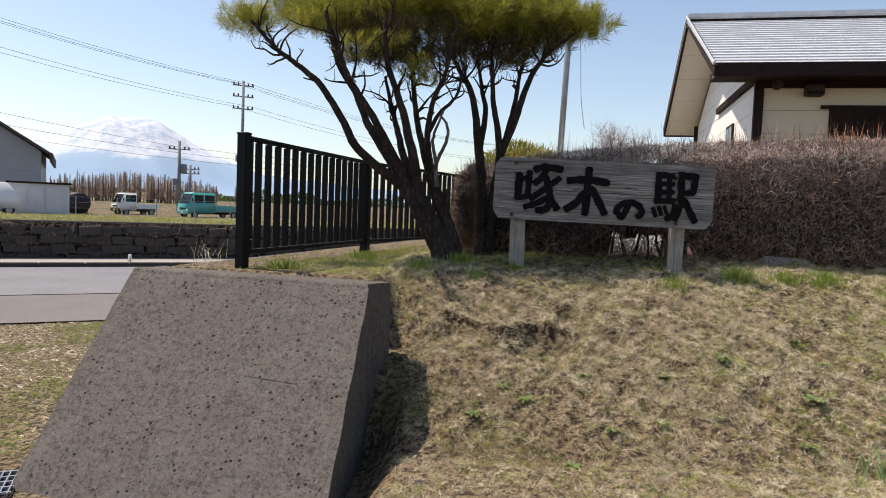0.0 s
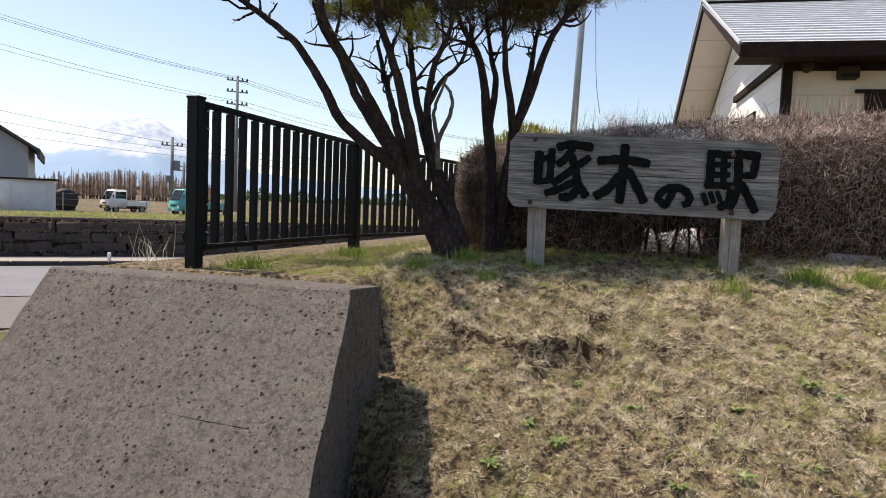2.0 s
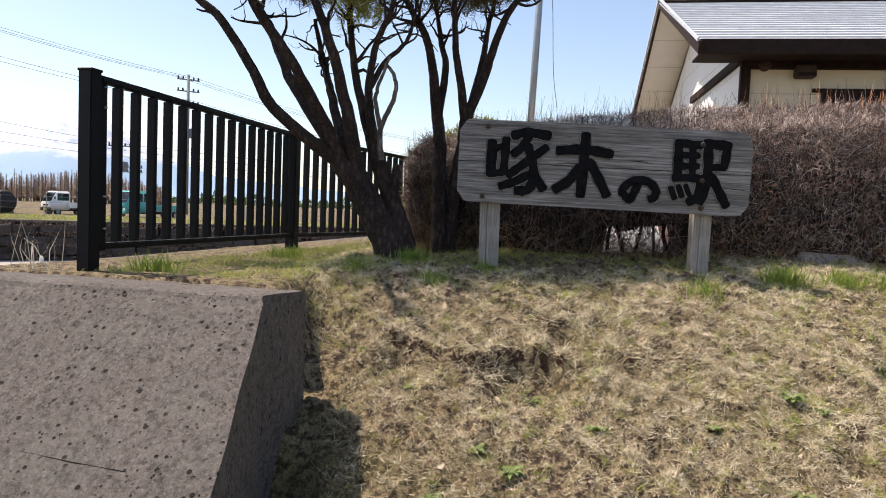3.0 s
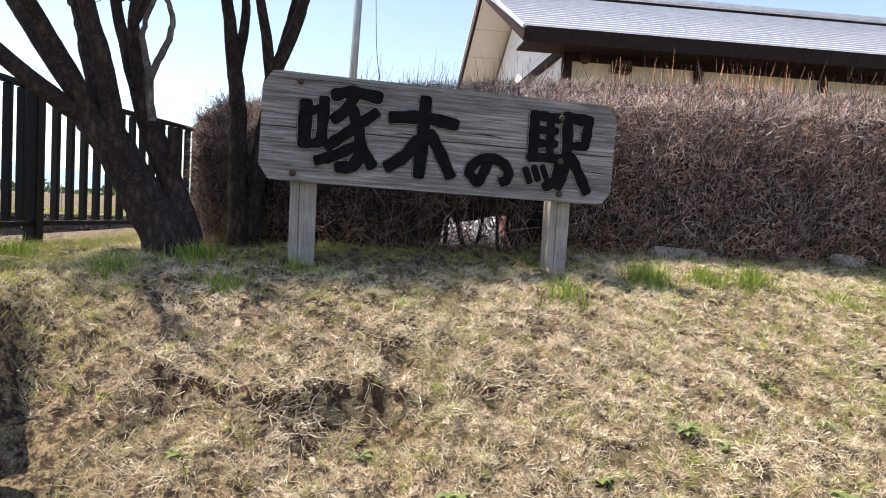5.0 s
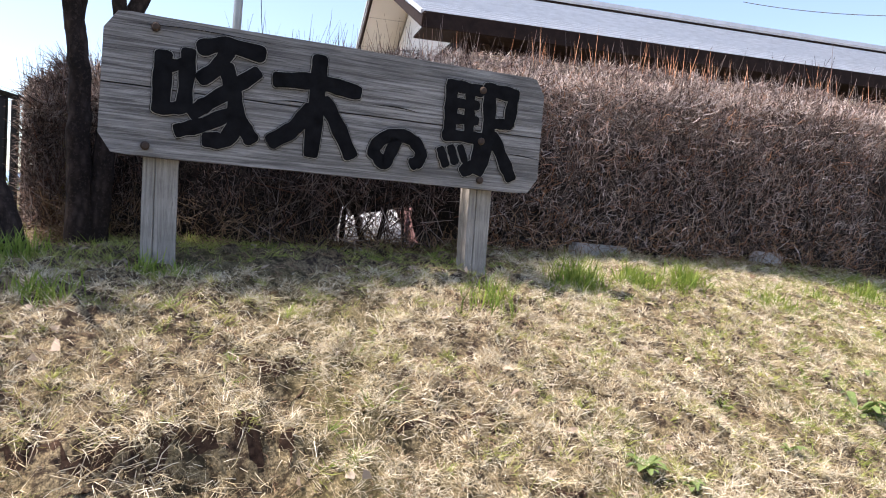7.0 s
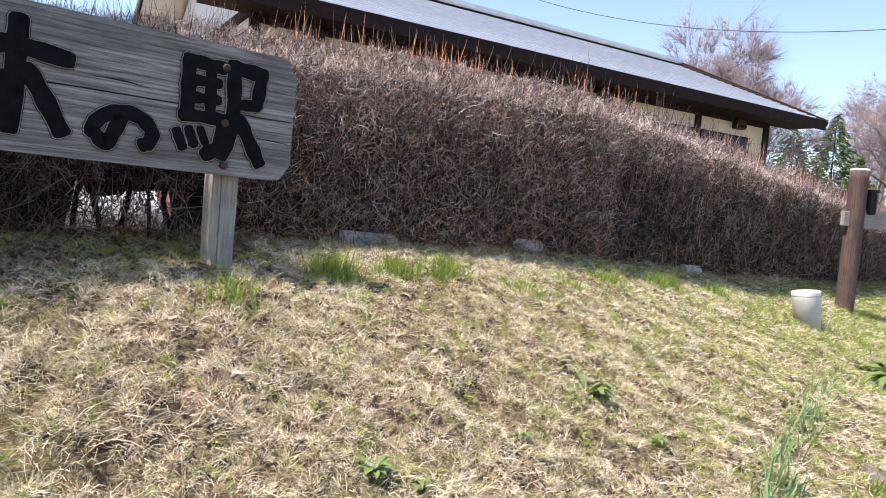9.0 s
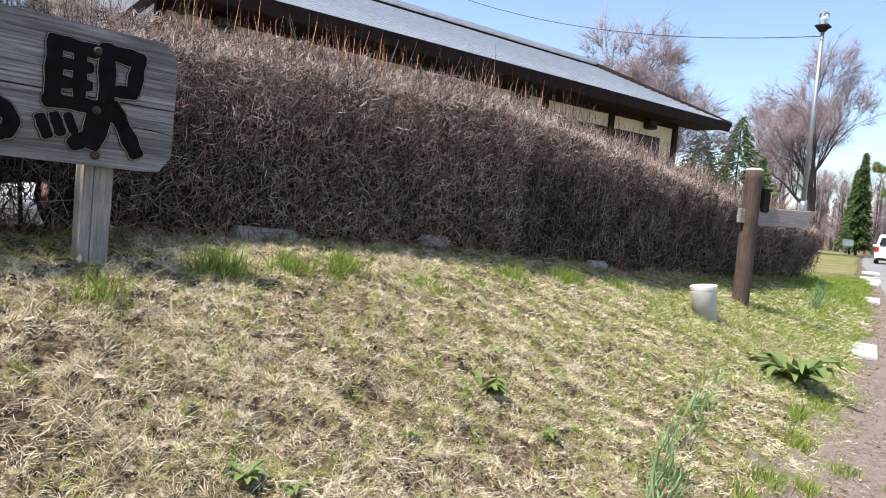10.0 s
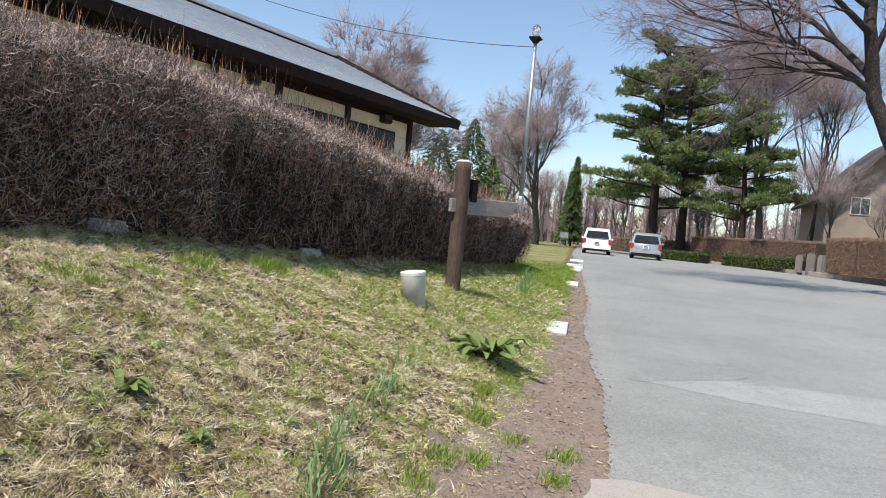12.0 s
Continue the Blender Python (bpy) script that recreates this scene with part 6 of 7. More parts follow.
                    twl.append(ln * r.uniform(0.3, 0.9))

    for k, (g, r0) in enumerate(boughs):
        tb = Tubes()
        line, rad = limb(tb, g, r0 * 1.0, r0 * 0.25, 0.015, 9, k)
        fork(tb, line, rad, 12, 2.3, 0)
        put("bough", tb.mesh("bough", NEAR_BARK), tree)
    put("twig_crown", twigs("twig_crown", np.array(twb), np.array(twd), np.array(twl), np.full(len(twb), 0.010), NEAR_TWIG, 0.3, True), tree)
    put("fine_branches", fine.mesh("fine_branches", NEAR_TWIG), tree)


NEAR_BARK = bark_material("dark_tree_bark", (0.035, 0.03, 0.03), (0.12, 0.10, 0.095))
spreading_tree()
# shrubs with pale twigs beyond the hedge
bare_tree(pose(4.3, 18.5, 0.8), 4.0, 1.2, "bare budding shrub beyond the hedge", 31, BUD_TWIG, 4, 0.05)
bare_tree(pose(3.4, 17.5, 0.8), 3.6, 1.2, "bare budding shrub beyond the hedge", 32, BUD_TWIG, 4, 0.05)


def layered_pine(m, h, lean, label, seed, crown_from=0.3, wide=0.32, mat=NEEDLE_FAR):
    r = np.random.default_rng(seed)
    tree = thing("tall_pine", m, label, "pine tree", "tall pines")
    tr, br = Tubes(), Tubes()
    line, rad = limb(tr, [(0, 0, -0.1), (lean * 0.3, 0, h * 0.3), (lean * 0.7, 0.1, h * 0.65), (lean, 0, h * 0.97)], h * 0.026, h * 0.005, 0.04, 10, seed)
    C, R = [], []
    k = 40
    for i in range(k):
        f = crown_from + (0.99 - crown_from) * (i + r.random()) / k
        p = line[min(len(line) - 1, int(f * (len(line) - 1)))]
        a = r.uniform(0, 6.283)
        L = h * wide * (1 - 0.72 * ((f - crown_from) / (1 - crown_from)) ** 1.3) * r.uniform(0.55, 1.1)
        d = np.array([math.cos(a), math.sin(a), 0.06])
        pts = [p, p + d * L * 0.5 + (0, 0, 0.03 * L), p + d * L + (0, 0, 0.12 * L)]
        l2 = smooth_line(pts, 4)
        br.add(l2, np.linspace(h * 0.006, h * 0.002, len(l2)), 5)
        for q, rr in ((0.34, 0.42), (0.55, 0.5), (0.78, 0.52), (0.98, 0.42)):
            C.append(p + d * L * q + (r.normal(0, 0.15), r.normal(0, 0.15), 0.10 * L + 0.15))
            R.append(rr * (0.72 + 0.20 * L) * r.uniform(0.7, 1.3))
    put("trunk", tr.mesh("trunk", PINE_BARK), tree)
    put("bough_frame", br.mesh("bough_frame", PINE_BARK), tree)
    tufts("foliage", C, R, 0.32, 72, 0.30, mat, tree, 15, seed, 0.040)
    return tree


layered_pine(pose(49.2, 8.2, 0.55), 15.2, 0.6, "tall dark green layered pine beside the lane", 41, 0.22, 0.36)
layered_pine(pose(50.5, 6.4, 0.55), 14.0, -2.2, "leaning dark green pine beside the lane", 42, 0.36, 0.30)
layered_pine(pose(47.6, 2.7, 0.6), 10.5, 1.0, "layered pine with drooping boughs beside the lane", 43, 0.30, 0.32)


def spruce(m, h, w, label, seed):
    r = np.random.default_rng(seed)
    tree = thing("spruce", m, label, "conifer", "conifers")
    tr = Tubes()
    limb(tr, [(0, 0, -0.1), (0, 0, h * 0.5), (0, 0, h)], h * 0.014, h * 0.002, 0.01, 8, seed)
    put("trunk", tr.mesh("trunk", PINE_BARK), tree)
    n = int(900 * h)
    f = 1 - r.random(n) ** 0.6
    a = r.uniform(0, 6.283, n)
    rad = w / 2 * (1 - f) * r.uniform(0.35, 1.05, n) * (1 + 0.30 * np.sin(f * 46 + 2 * np.sin(a * 3)))
    base = np.stack([rad * np.cos(a), rad * np.sin(a), h * (0.06 + 0.94 * f)], 1)
    d = unit(np.stack([np.cos(a), np.sin(a), np.full(n, -0.25)], 1) + r.normal(0, 0.25, (n, 3)))
    put("foliage", blades("foliage", base, d, r.uniform(0.25, 0.5, n) * h * 0.09, np.full(n, h * 0.012), SPRUCE, 0.3), tree)
    return tree


spruce(pose(33.7, 17.3, 0.6), 5.6, 4.8, "dark green spruce beyond the end of the hall", 51)
spruce(pose(34.6, 15.9, 0.6), 6.3, 4.8, "dark green spruce beyond the end of the hall", 52)
spruce(pose(36.0, 15.2, 0.6), 4.6, 2.6, "dark green spruce beyond the end of the hall", 55)
spruce(pose(69.9, 18.0, 0.5), 9.0, 1.9, "slim dark conifer by the lane's far end", 53)
spruce(pose(75, 19.6, 0.5), 8.0, 1.9, "slim dark conifer by the lane's far end", 54)


def clipped_bush(x, y, z, rx, ry, rz, mat, label, seed):
    r = np.random.default_rng(seed)
    bush = thing("clipped_bush", pose(x, y, z), label, "bush")
    n = 22000
    p = unit(r.normal(size=(n, 3)))
    p[:, 2] = np.abs(p[:, 2])
    p *= (r.uniform(0.8, 1.04, n) * (1 + 0.05 * np.sin(p[:, 0] * 9) * np.sin(p[:, 1] * 7)))[:, None]
    base = p * (rx, ry, rz)
    put("foliage", blades("foliage", base, unit(p * 0.5 + r.normal(0, 0.35, (n, 3)) + (0, 0, 0.5)), r.uniform(0.05, 0.11, n), r.uniform(0.010, 0.02, n), mat, 0.3), bush)
    st = Tubes()
    for k in range(9):
        a = k * 0.7
        st.add([(0.1 * math.cos(a), 0.1 * math.sin(a), -0.02), (rx * 0.5 * math.cos(a), ry * 0.5 * math.sin(a), rz * 0.8)], [0.03, 0.01], 6)
    put("stem", st.mesh("stem", PINE_BARK), bush)


YEW = leaf_material("yellow_green_foliage", (0.16, 0.17, 0.02), (0.36, 0.34, 0.04), (0.30, 0.30, 0.05), glow=0.25)
clipped_bush(1.0, 10.0, 0.85, 0.95, 0.8, 1.38, YEW, "yellow-green clipped bush behind the hedge", 3)

rwd = np.random.default_rng(91)
tb, td, tl = [], [], []
trunks = Tubes()
for i in range(170):
    x, y = rwd.uniform(96, 125), rwd.uniform(-28, 58)
    h, z = rwd.uniform(6, 10.5), float(ground_z(x, y))
    trunks.add([(x, y, z - 0.1), (x + rwd.normal(0, 0.2), y, z + h * 0.5), (x + rwd.normal(0, 0.3), y, z + h)], [0.16, 0.11, 0.03], 5)
    n = 110
    f, ang = rwd.uniform(0.12, 1, n), rwd.uniform(0, 6.28, n)
    tb.append(np.stack([np.full(n, x), np.full(n, y), z + h * f], 1))
    td.append(unit(np.stack([np.cos(ang), np.sin(ang), np.full(n, 0.9)], 1)))
    tl.append((1.25 - f) * 2.6 * rwd.uniform(0.5, 1, n))
tagged(put("wood_trunks", trunks.mesh("wood_trunks", GREY_BARK)), "trunks of the bare wood beyond the lane", "woods", kind="stuff")
tb, td, tl = np.concatenate(tb), np.concatenate(td), np.concatenate(tl)
tagged(put("far_wood", twigs("far_wood", tb, td, tl, np.full(len(tb), 0.10), BUD_TWIG, 0.3, True)), "bare grey-brown wood beyond the end of the lane", "woods", kind="stuff")

# ---- beyond the road: stone wall, lot, vehicles, sheds, poles ----
stone_wall = thing("stone_wall", pose(WALL_A.x, WALL_A.y, 0, 0, 0, math.degrees(math.atan2(WALL_DIR.y, WALL_DIR.x))), "dark dry-stone retaining wall of rough courses with weeds in the joints", "wall", kind="structure")
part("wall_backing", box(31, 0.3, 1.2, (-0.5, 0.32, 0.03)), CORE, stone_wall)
part("wall_cap", box(31, 0.34, 0.06, (-0.5, 0.22, 0.62), 0.015), STONE, stone_wall, "weathered stone cap")


def stone_block(seed):
    b = box(0.56, 0.3, 0.245, (0, 0, 0), 0.03, 1)
    for v in b.verts:
        v.co += Vector((noise.noise(v.co * 7 + Vector((seed, 0, 0))), noise.noise(v.co * 7 + Vector((0, seed, 3))) * 1.4, noise.noise(v.co * 7 + Vector((5, 0, seed))))) * 0.06
    me = bpy.data.meshes.new("stone")
    b.to_mesh(me)
    b.free()
    me.materials.append(STONE)
    return me


STONES = [stone_block(i * 3.7) for i in range(5)]
rs = random.Random(4)
WALL_ROWS = 4
for row in range(WALL_ROWS):
    for k in range(44):
        x = -11.0 + k * 0.58 + (row % 2) * 0.29
        put("stone", STONES[rs.randrange(5)], stone_wall, pose(x + rs.uniform(-0.05, 0.05), 0.12 + rs.uniform(-0.06, 0.06), -0.40 + 0.27 * row + rs.uniform(-0.03, 0.03), rs.uniform(-8, 8), rs.uniform(-5, 5), rs.choice((0, 180)) + rs.uniform(-8, 8)))
rng = np.random.default_rng(77)
n = 9000
t, z = rng.uniform(-11, 12, n), -0.5 + 0.27 * rng.integers(1, 5, n) + rng.normal(0, 0.03, n)
pw = np.stack([WALL_A.x + WALL_DIR.x * t + WALL_NRM.x * -0.03, WALL_A.y + WALL_DIR.y * t + WALL_NRM.y * -0.03, z], 1)
dw_ = unit(np.stack([-WALL_NRM.x * 0.5 + rng.normal(0, 0.5, n), -WALL_NRM.y * 0.5 + rng.normal(0, 0.5, n), rng.normal(-0.2, 0.5, n)], 1))
tagged(put("wall_weeds", blades("wall_weeds", pw, dw_, rng.uniform(0.06, 0.18, n), rng.uniform(0.006, 0.014, n), LARCH, 0.5)), "dry weeds hanging from the stone wall", "weeds", kind="stuff")


def lot(x, y):
    return float(ground_z(x, y))


def wheel(parent, x, y, r, w=0.16):
    k = part("wheel", lathe([(r * 0.8, -w / 2), (r, -w / 2 + 0.02), (r, w / 2 - 0.02), (r * 0.8, w / 2)], 18), TYRE, parent, "", pose(x, y, r, 0, 90, 0), True)
    part("rim", lathe([(r * 0.6, -w / 2 - 0.006), (r * 0.6, w / 2 + 0.006)], 12), STEEL, k)


def light_truck(m, L, W, H, paint, bed, cab, label, double=False, plate=None):
    """Cab-over truck; its front faces -y."""
    t = thing("pickup_truck", m, label, "truck", "parked trucks")
    y0 = -L / 2
    out = [(y0, 0.35), (y0 - 0.02, 0.8), (y0 + 0.06, H * 0.55), (y0 + 0.48, H - 0.06), (y0 + 0.62, H), (y0 + cab - 0.08, H), (y0 + cab, H - 0.08), (y0 + cab, 0.4)]
    part("cab", prism(out, -W / 2, W / 2, 0.045), paint, t, "", None, True)
    ws = bmesh.new()
    q = [ws.verts.new(p) for p in ((-W * 0.43, y0 + 0.05, H * 0.57), (W * 0.43, y0 + 0.05, H * 0.57), (W * 0.40, y0 + 0.43, H - 0.10), (-W * 0.40, y0 + 0.43, H - 0.10))]
    ws.faces.new(q)
    bmesh.ops.solidify(ws, geom=ws.faces[:], thickness=0.03)
    part("windscreen", ws, GLASS, t)
    for sx in (-1, 1):
        spans = ((0.42, cab * 0.52), (cab * 0.57, cab - 0.15)) if double else ((0.42, cab - 0.15),)
        for a, c in spans:
            part("side_window", box(0.02, c - a, H * 0.30, (sx * (W / 2 + 0.003), y0 + (a + c) / 2 + 0.06, H * 0.76), 0.006), GLASS, t)
        part("mirror", box(0.12, 0.06, 0.22, (sx * (W / 2 + 0.1), y0 + 0.25, H * 0.72), 0.02), CORE, t)
        part("headlight", box(0.24, 0.05, 0.13, (sx * W * 0.36, y0 - 0.015, 0.62), 0.02), PLATE, t, "clear headlight")
        part("bed_side", box(0.04, L - cab - 0.05, bed, (sx * (W / 2 - 0.02), y0 + cab + (L - cab) / 2, 0.62 + bed / 2), 0.008), paint, t)
        wheel(t, sx * (W / 2 - 0.1), y0 + 0.55, 0.27)
        wheel(t, sx * (W / 2 - 0.1), L / 2 - 0.62, 0.27)
    part("bed_floor", box(W - 0.02, L - cab, 0.10, (0, y0 + cab + (L - cab) / 2, 0.60), 0.01), paint, t)
    part("tailgate", box(W, 0.04, bed, (0, L / 2 - 0.02, 0.62 + bed / 2), 0.008), paint, t)
    part("chassis", box(W * 0.6, L - 0.4, 0.2, (0, 0.1, 0.42), 0.02), CORE, t)
    part("front_bumper", box(W * 0.98, 0.10, 0.24, (0, y0 - 0.02, 0.44), 0.03), CORE if paint is WHITE_PAINT else paint, t)
    part("grille", box(W * 0.5, 0.03, 0.10, (0, y0 - 0.025, 0.74), 0.01), CORE, t)
    part("number_plate", box(0.33, 0.02, 0.165, (0, y0 - 0.085, 0.44), 0.004), plate or PLATE, t, "blank plate")
    return t


MID = Matrix.Diagonal((0.74, 0.74, 0.76, 1))
SMALL = Matrix.Diagonal((0.76, 0.76, 0.78, 1))
light_truck(pose(-20.5, 42.0, lot(-20.4, 42) - 0.06, 0, 0, -34) @ MID, 3.35, 1.46, 1.78, WHITE_PAINT, 0.32, 1.45, "small white pickup truck parked on the grassy lot", False, YELLOW_PLATE)
light_truck(pose(-15.7, 41.6, lot(-15.6, 41.6) - 0.06, 0, 0, -36) @ SMALL, 4.6, 1.65, 1.95, TEAL, 0.38, 2.3, "teal double-cab pickup truck parked on the grassy lot", True)


def minibus(m):
    v = thing("delivery_van", m, "old white box van parked beside the pale shed", "van")
    L, W, H = 3.9, 1.6, 1.9
    part("body", prism([(-L / 2, 0.35), (-L / 2, 1.0), (-L / 2 + 0.12, H - 0.1), (-L / 2 + 0.3, H), (L / 2 - 0.7, H), (L / 2 - 0.1, 1.1), (L / 2, 0.9), (L / 2, 0.35)], -W / 2, W / 2, 0.05), WHITE_PAINT, v, "", None, True)
    for sx in (-1, 1):
        part("side_window", box(0.02, 0.9, 0.5, (sx * (W / 2 + 0.004), -0.9, 1.45), 0.01), GLASS, v)
        part("side_window", box(0.02, 1.0, 0.5, (sx * (W / 2 + 0.004), 0.35, 1.45), 0.01), GLASS, v)
        wheel(v, sx * (W / 2 - 0.1), -L / 2 + 0.7, 0.29)
        wheel(v, sx * (W / 2 - 0.1), L / 2 - 0.6, 0.29)
        part("tail_lamp", box(0.12, 0.04, 0.26, (sx * W * 0.43, -L / 2 - 0.01, 0.85), 0.01), RED_LAMP, v)
    part("rear_window", box(1.2, 0.03, 0.5, (0, -L / 2 + 0.03, 1.42), 0.01, 1, None, Matrix.Rotation(-0.1, 4, "X")), GLASS, v)
    part("bumper", box(1.55, 0.12, 0.2, (0, -L / 2 - 0.03, 0.45), 0.03), CORE, v)


minibus(pose(-21.75, 30.5, lot(-21.75, 30.5) - 0.05, 0, 0, -52) @ SMALL)

# long pale shed and the dark round tank
SH = math.degrees(math.atan2(WALL_DIR.y, WALL_DIR.x))
shed = thing("garden_shed", pose(-21.05, 33.6, lot(-21.05, 33.6) - 0.02, 0, 0, SH), "pale metal storage shed with a flat dark roof", "shed")
part("shed_wall", box(2.5, 1.3, 1.5, (0, 0, 0.76), 0.01), SHED_METAL, shed)
part("roof", box(2.75, 1.6, 0.09, (0, 0, 1.55), 0.01), DARK_TIMBER, shed)
for x in (-0.85, -0.1, 0.6):
    part("door", box(0.62, 0.03, 1.3, (x, -0.665, 0.76), 0.006), SHED_METAL, shed)
tank = thing("storage_tank", pose(-21.9, 38.2, lot(-21.9, 38.2) - 0.02, 0, 0, 122) @ Matrix.Diagonal((0.85, 0.85, 0.8, 1)), "dark round-topped tank lying behind the shed", "tank")
part("tank_shell", lathe([(0.2, -1.5), (0.75, -1.45), (0.78, 1.45), (0.2, 1.5)], 20), BLACK_TANK, tank, "", pose(0, 0, 0.78, 0, 90, 0), True)
for x in (-0.9, 0.9):
    part("cradle", box(0.2, 1.2, 0.3, (x, 0, 0.15), 0.02), KERB, tank)
gh = thing("grey_house", pose(-29.2, 37.8, lot(-27, 41) - 0.02, 0, 0, 121), "large windowless grey metal-clad house with a dark eave", "house")
part("wall", prism([(-4.6, 0), (4.6, 0), (4.6, 3.55), (0, 6.5), (-4.6, 3.55)], 0.0, 9.0), GREY_METAL, gh)
for s in (-1, 1):
    part("roof", box(9.9, 6.0, 0.16, (4.4, s * 2.55, 5.02), 0.01, 1, None, Matrix.Rotation(-s * math.atan2(2.95, 4.6), 4, "X")), BROWN_ROOF, gh)
part("gutter", box(9.9, 0.14, 0.55, (4.4, -5.12, 3.2), 0.02), BROWN_ROOF, gh)
for k in range(4):
    part("wall_batten", box(0.02, 9.1, 0.03, (-0.01, 0, 0.8 + k * 0.8), 0.004), GREY_METAL, gh)

# wire fence along the lot
wf = thing("wire_fence", pose(-17.5, 38.5, lot(-17.5, 38.5), 0, 0, SH), "low grey wire mesh fence on the lot", "fence")
for i in range(9):
    part("post", lathe([(0.025, 0), (0.025, 1.0)], 8), STEEL, wf, "", pose(-6 + i * 2.0, 0, 0))
for z in (0.05, 0.35, 0.65, 0.95):
    part("rail", box(16.0, 0.012, 0.012, (2.0, 0, z)), STEEL, wf)
mk = thing("marker_post", pose(-8.38, 17.75, -0.42), "white plastic marker post on the footway", "marker")
part("post_body", lathe([(0.04, 0), (0.04, 0.30), (0.02, 0.33)], 12), PVC_CAP, mk, "", None, True)


def utility_pole(x, y, h, arms, label, box_on=False, turn=20):
    z = lot(x, y)
    p = thing("utility_pole", pose(x, y, z, 0, 0, turn), label, "utility pole", "utility poles")
    part("pole", lathe([(0.17, 0), (0.11, h)], 14), POLE, p, "", None, True)
    for a in arms:
        k = part("crossarm", box(1.7, 0.09, 0.09, (0, 0, a), 0.01), POLE, p)
        for xx in (-0.75, -0.4, 0.4, 0.75):
            part("insulator", lathe([(0.05, 0), (0.09, 0.04), (0.05, 0.09), (0.08, 0.13), (0.03, 0.2)], 8), BIRD, k, "", pose(xx, 0, a + 0.05))
    if box_on:
        part("transformer", lathe([(0.24, 0), (0.26, 0.05), (0.26, 0.7), (0.2, 0.75)], 12), POLE, p, "", pose(0.36, 0, h * 0.55), True)
        part("equipment_box", box(0.4, 0.3, 0.55, (-0.3, 0, h * 0.42), 0.02), POLE, p)
    return p


utility_pole(-19.2, 57.3, 11.0, (10.6, 9.7, 8.7), "tall concrete utility pole with crossarms and insulators", True, 30)
utility_pole(-24.5, 57.3, 5.9, (5.2,), "short grey utility pole with equipment boxes", True, 30)
utility_pole(-26.8, 65, 4.3, (3.9, 3.5), "small utility pole far across the lot", False, 10)
PA = Vector((-19.2, 57.3, lot(-19.2, 57.3)))
for k, (dx, hz) in enumerate(((-0.75, 10.8), (-0.3, 10.8), (0.4, 10.8), (-0.7, 8.9), (0.7, 8.9))):
    cable((PA.x + dx, PA.y, PA.z + hz), (-48 + dx, 22, 18.2 - (10.8 - hz)), 1.6, 0.012)
    cable((PA.x + dx, PA.y, PA.z + hz), (6 + dx * 2, 92, 10.0 - (10.8 - hz)), 1.0, 0.012)
for k, hz in enumerate((5.4, 4.9, 4.4)):
    cable((-24.5, 57.3, lot(-24.5, 57.3) + hz), (-60, 38, 13.4 - 1.6 * k), 0.9, 0.014)
    cable((-24.5, 57.3, lot(-24.5, 57.3) + hz), (20, 96, 7.0 - 0.7 * k), 0.9, 0.012)

# far woods and the snowy mountain
rw_ = np.random.default_rng(9)
tb, td, tl, tw = [], [], [], []
trunks = Tubes()
for i in range(240):
    a = i / 240
    x, y = -80 + 26 * a + rw_.normal(0, 2), 127 + 12 * a + rw_.normal(0, 4)
    h = 3.4 + 2.0 * math.sin(a * 3.1) + rw_.normal(0, 0.35)
    z = lot(x, y)
    trunks.add([(x, y, z - 0.1), (x, y, z + h * 0.5), (x, y, z + h)], [0.08, 0.06, 0.02], 5)
    n = 120
    f = rw_.uniform(0.1, 1, n)
    ang = rw_.uniform(0, 6.28, n)
    tb.append(np.stack([np.full(n, x), np.full(n, y), z + h * f], 1))
    td.append(unit(np.stack([np.cos(ang), np.sin(ang), np.full(n, 0.7)], 1)))
    tl.append((1.15 - f) * 1.5 * rw_.uniform(0.5, 1, n))
tagged(put("larch_trunks", trunks.mesh("larch_trunks", GREY_BARK)), "thin trunks of a far bare larch wood", "woods", kind="stuff")
tb, td, tl = np.concatenate(tb), np.concatenate(td), np.concatenate(tl)
tagged(put("larch_wood", twigs("larch_wood", tb, td, tl, np.full(len(tb), 0.075), LARCH, 0.3, True)), "far bare brown larch wood across the fields", "woods", kind="stuff")
n = 5200
ang = rw_.uniform(-0.42, 0.35, n)
dist = rw_.uniform(330, 420, n)
hh = rw_.random(n) ** 1.4 * (3.5 + 1.5 * np.sin(ang * 40) + 1.2 * np.sin(ang * 97))
fb = np.stack([dist * np.sin(ang), dist * np.cos(ang), 1.2 + hh], 1)
fb[:, 2] = ground_z(fb[:, 0], fb[:, 1]) + hh
tagged(put("far_forest", blades("far_forest", fb, unit(rw_.normal(0, 0.4, (n, 3)) + (0, 0, 0.6)), rw_.uniform(1.2, 2.6, n), rw_.uniform(0.6, 1.3, n), SPRUCE, 0.2)), "low dark conifer forest on the horizon", "forest", kind="stuff")
n = 6000
ang = rw_.uniform(1.15, 1.75, n)
dist = rw_.uniform(170, 240, n)
hh = rw_.random(n) ** 1.2 * (7 + 1.5 * np.sin(ang * 40) + 1.2 * np.sin(ang * 97))
fb = np.stack([dist * np.sin(ang), dist * np.cos(ang), hh], 1)
fb[:, 2] = ground_z(fb[:, 0], fb[:, 1]) + hh
tagged(put("far_forest", blades("far_forest", fb, unit(rw_.normal(0, 0.4, (n, 3)) + (0, 0, 0.8)), rw_.uniform(1.0, 2.4, n), rw_.uniform(0.3, 0.9, n), LARCH, 0.2)), "low bare grey-brown wood far beyond the lane", "forest", kind="stuff")


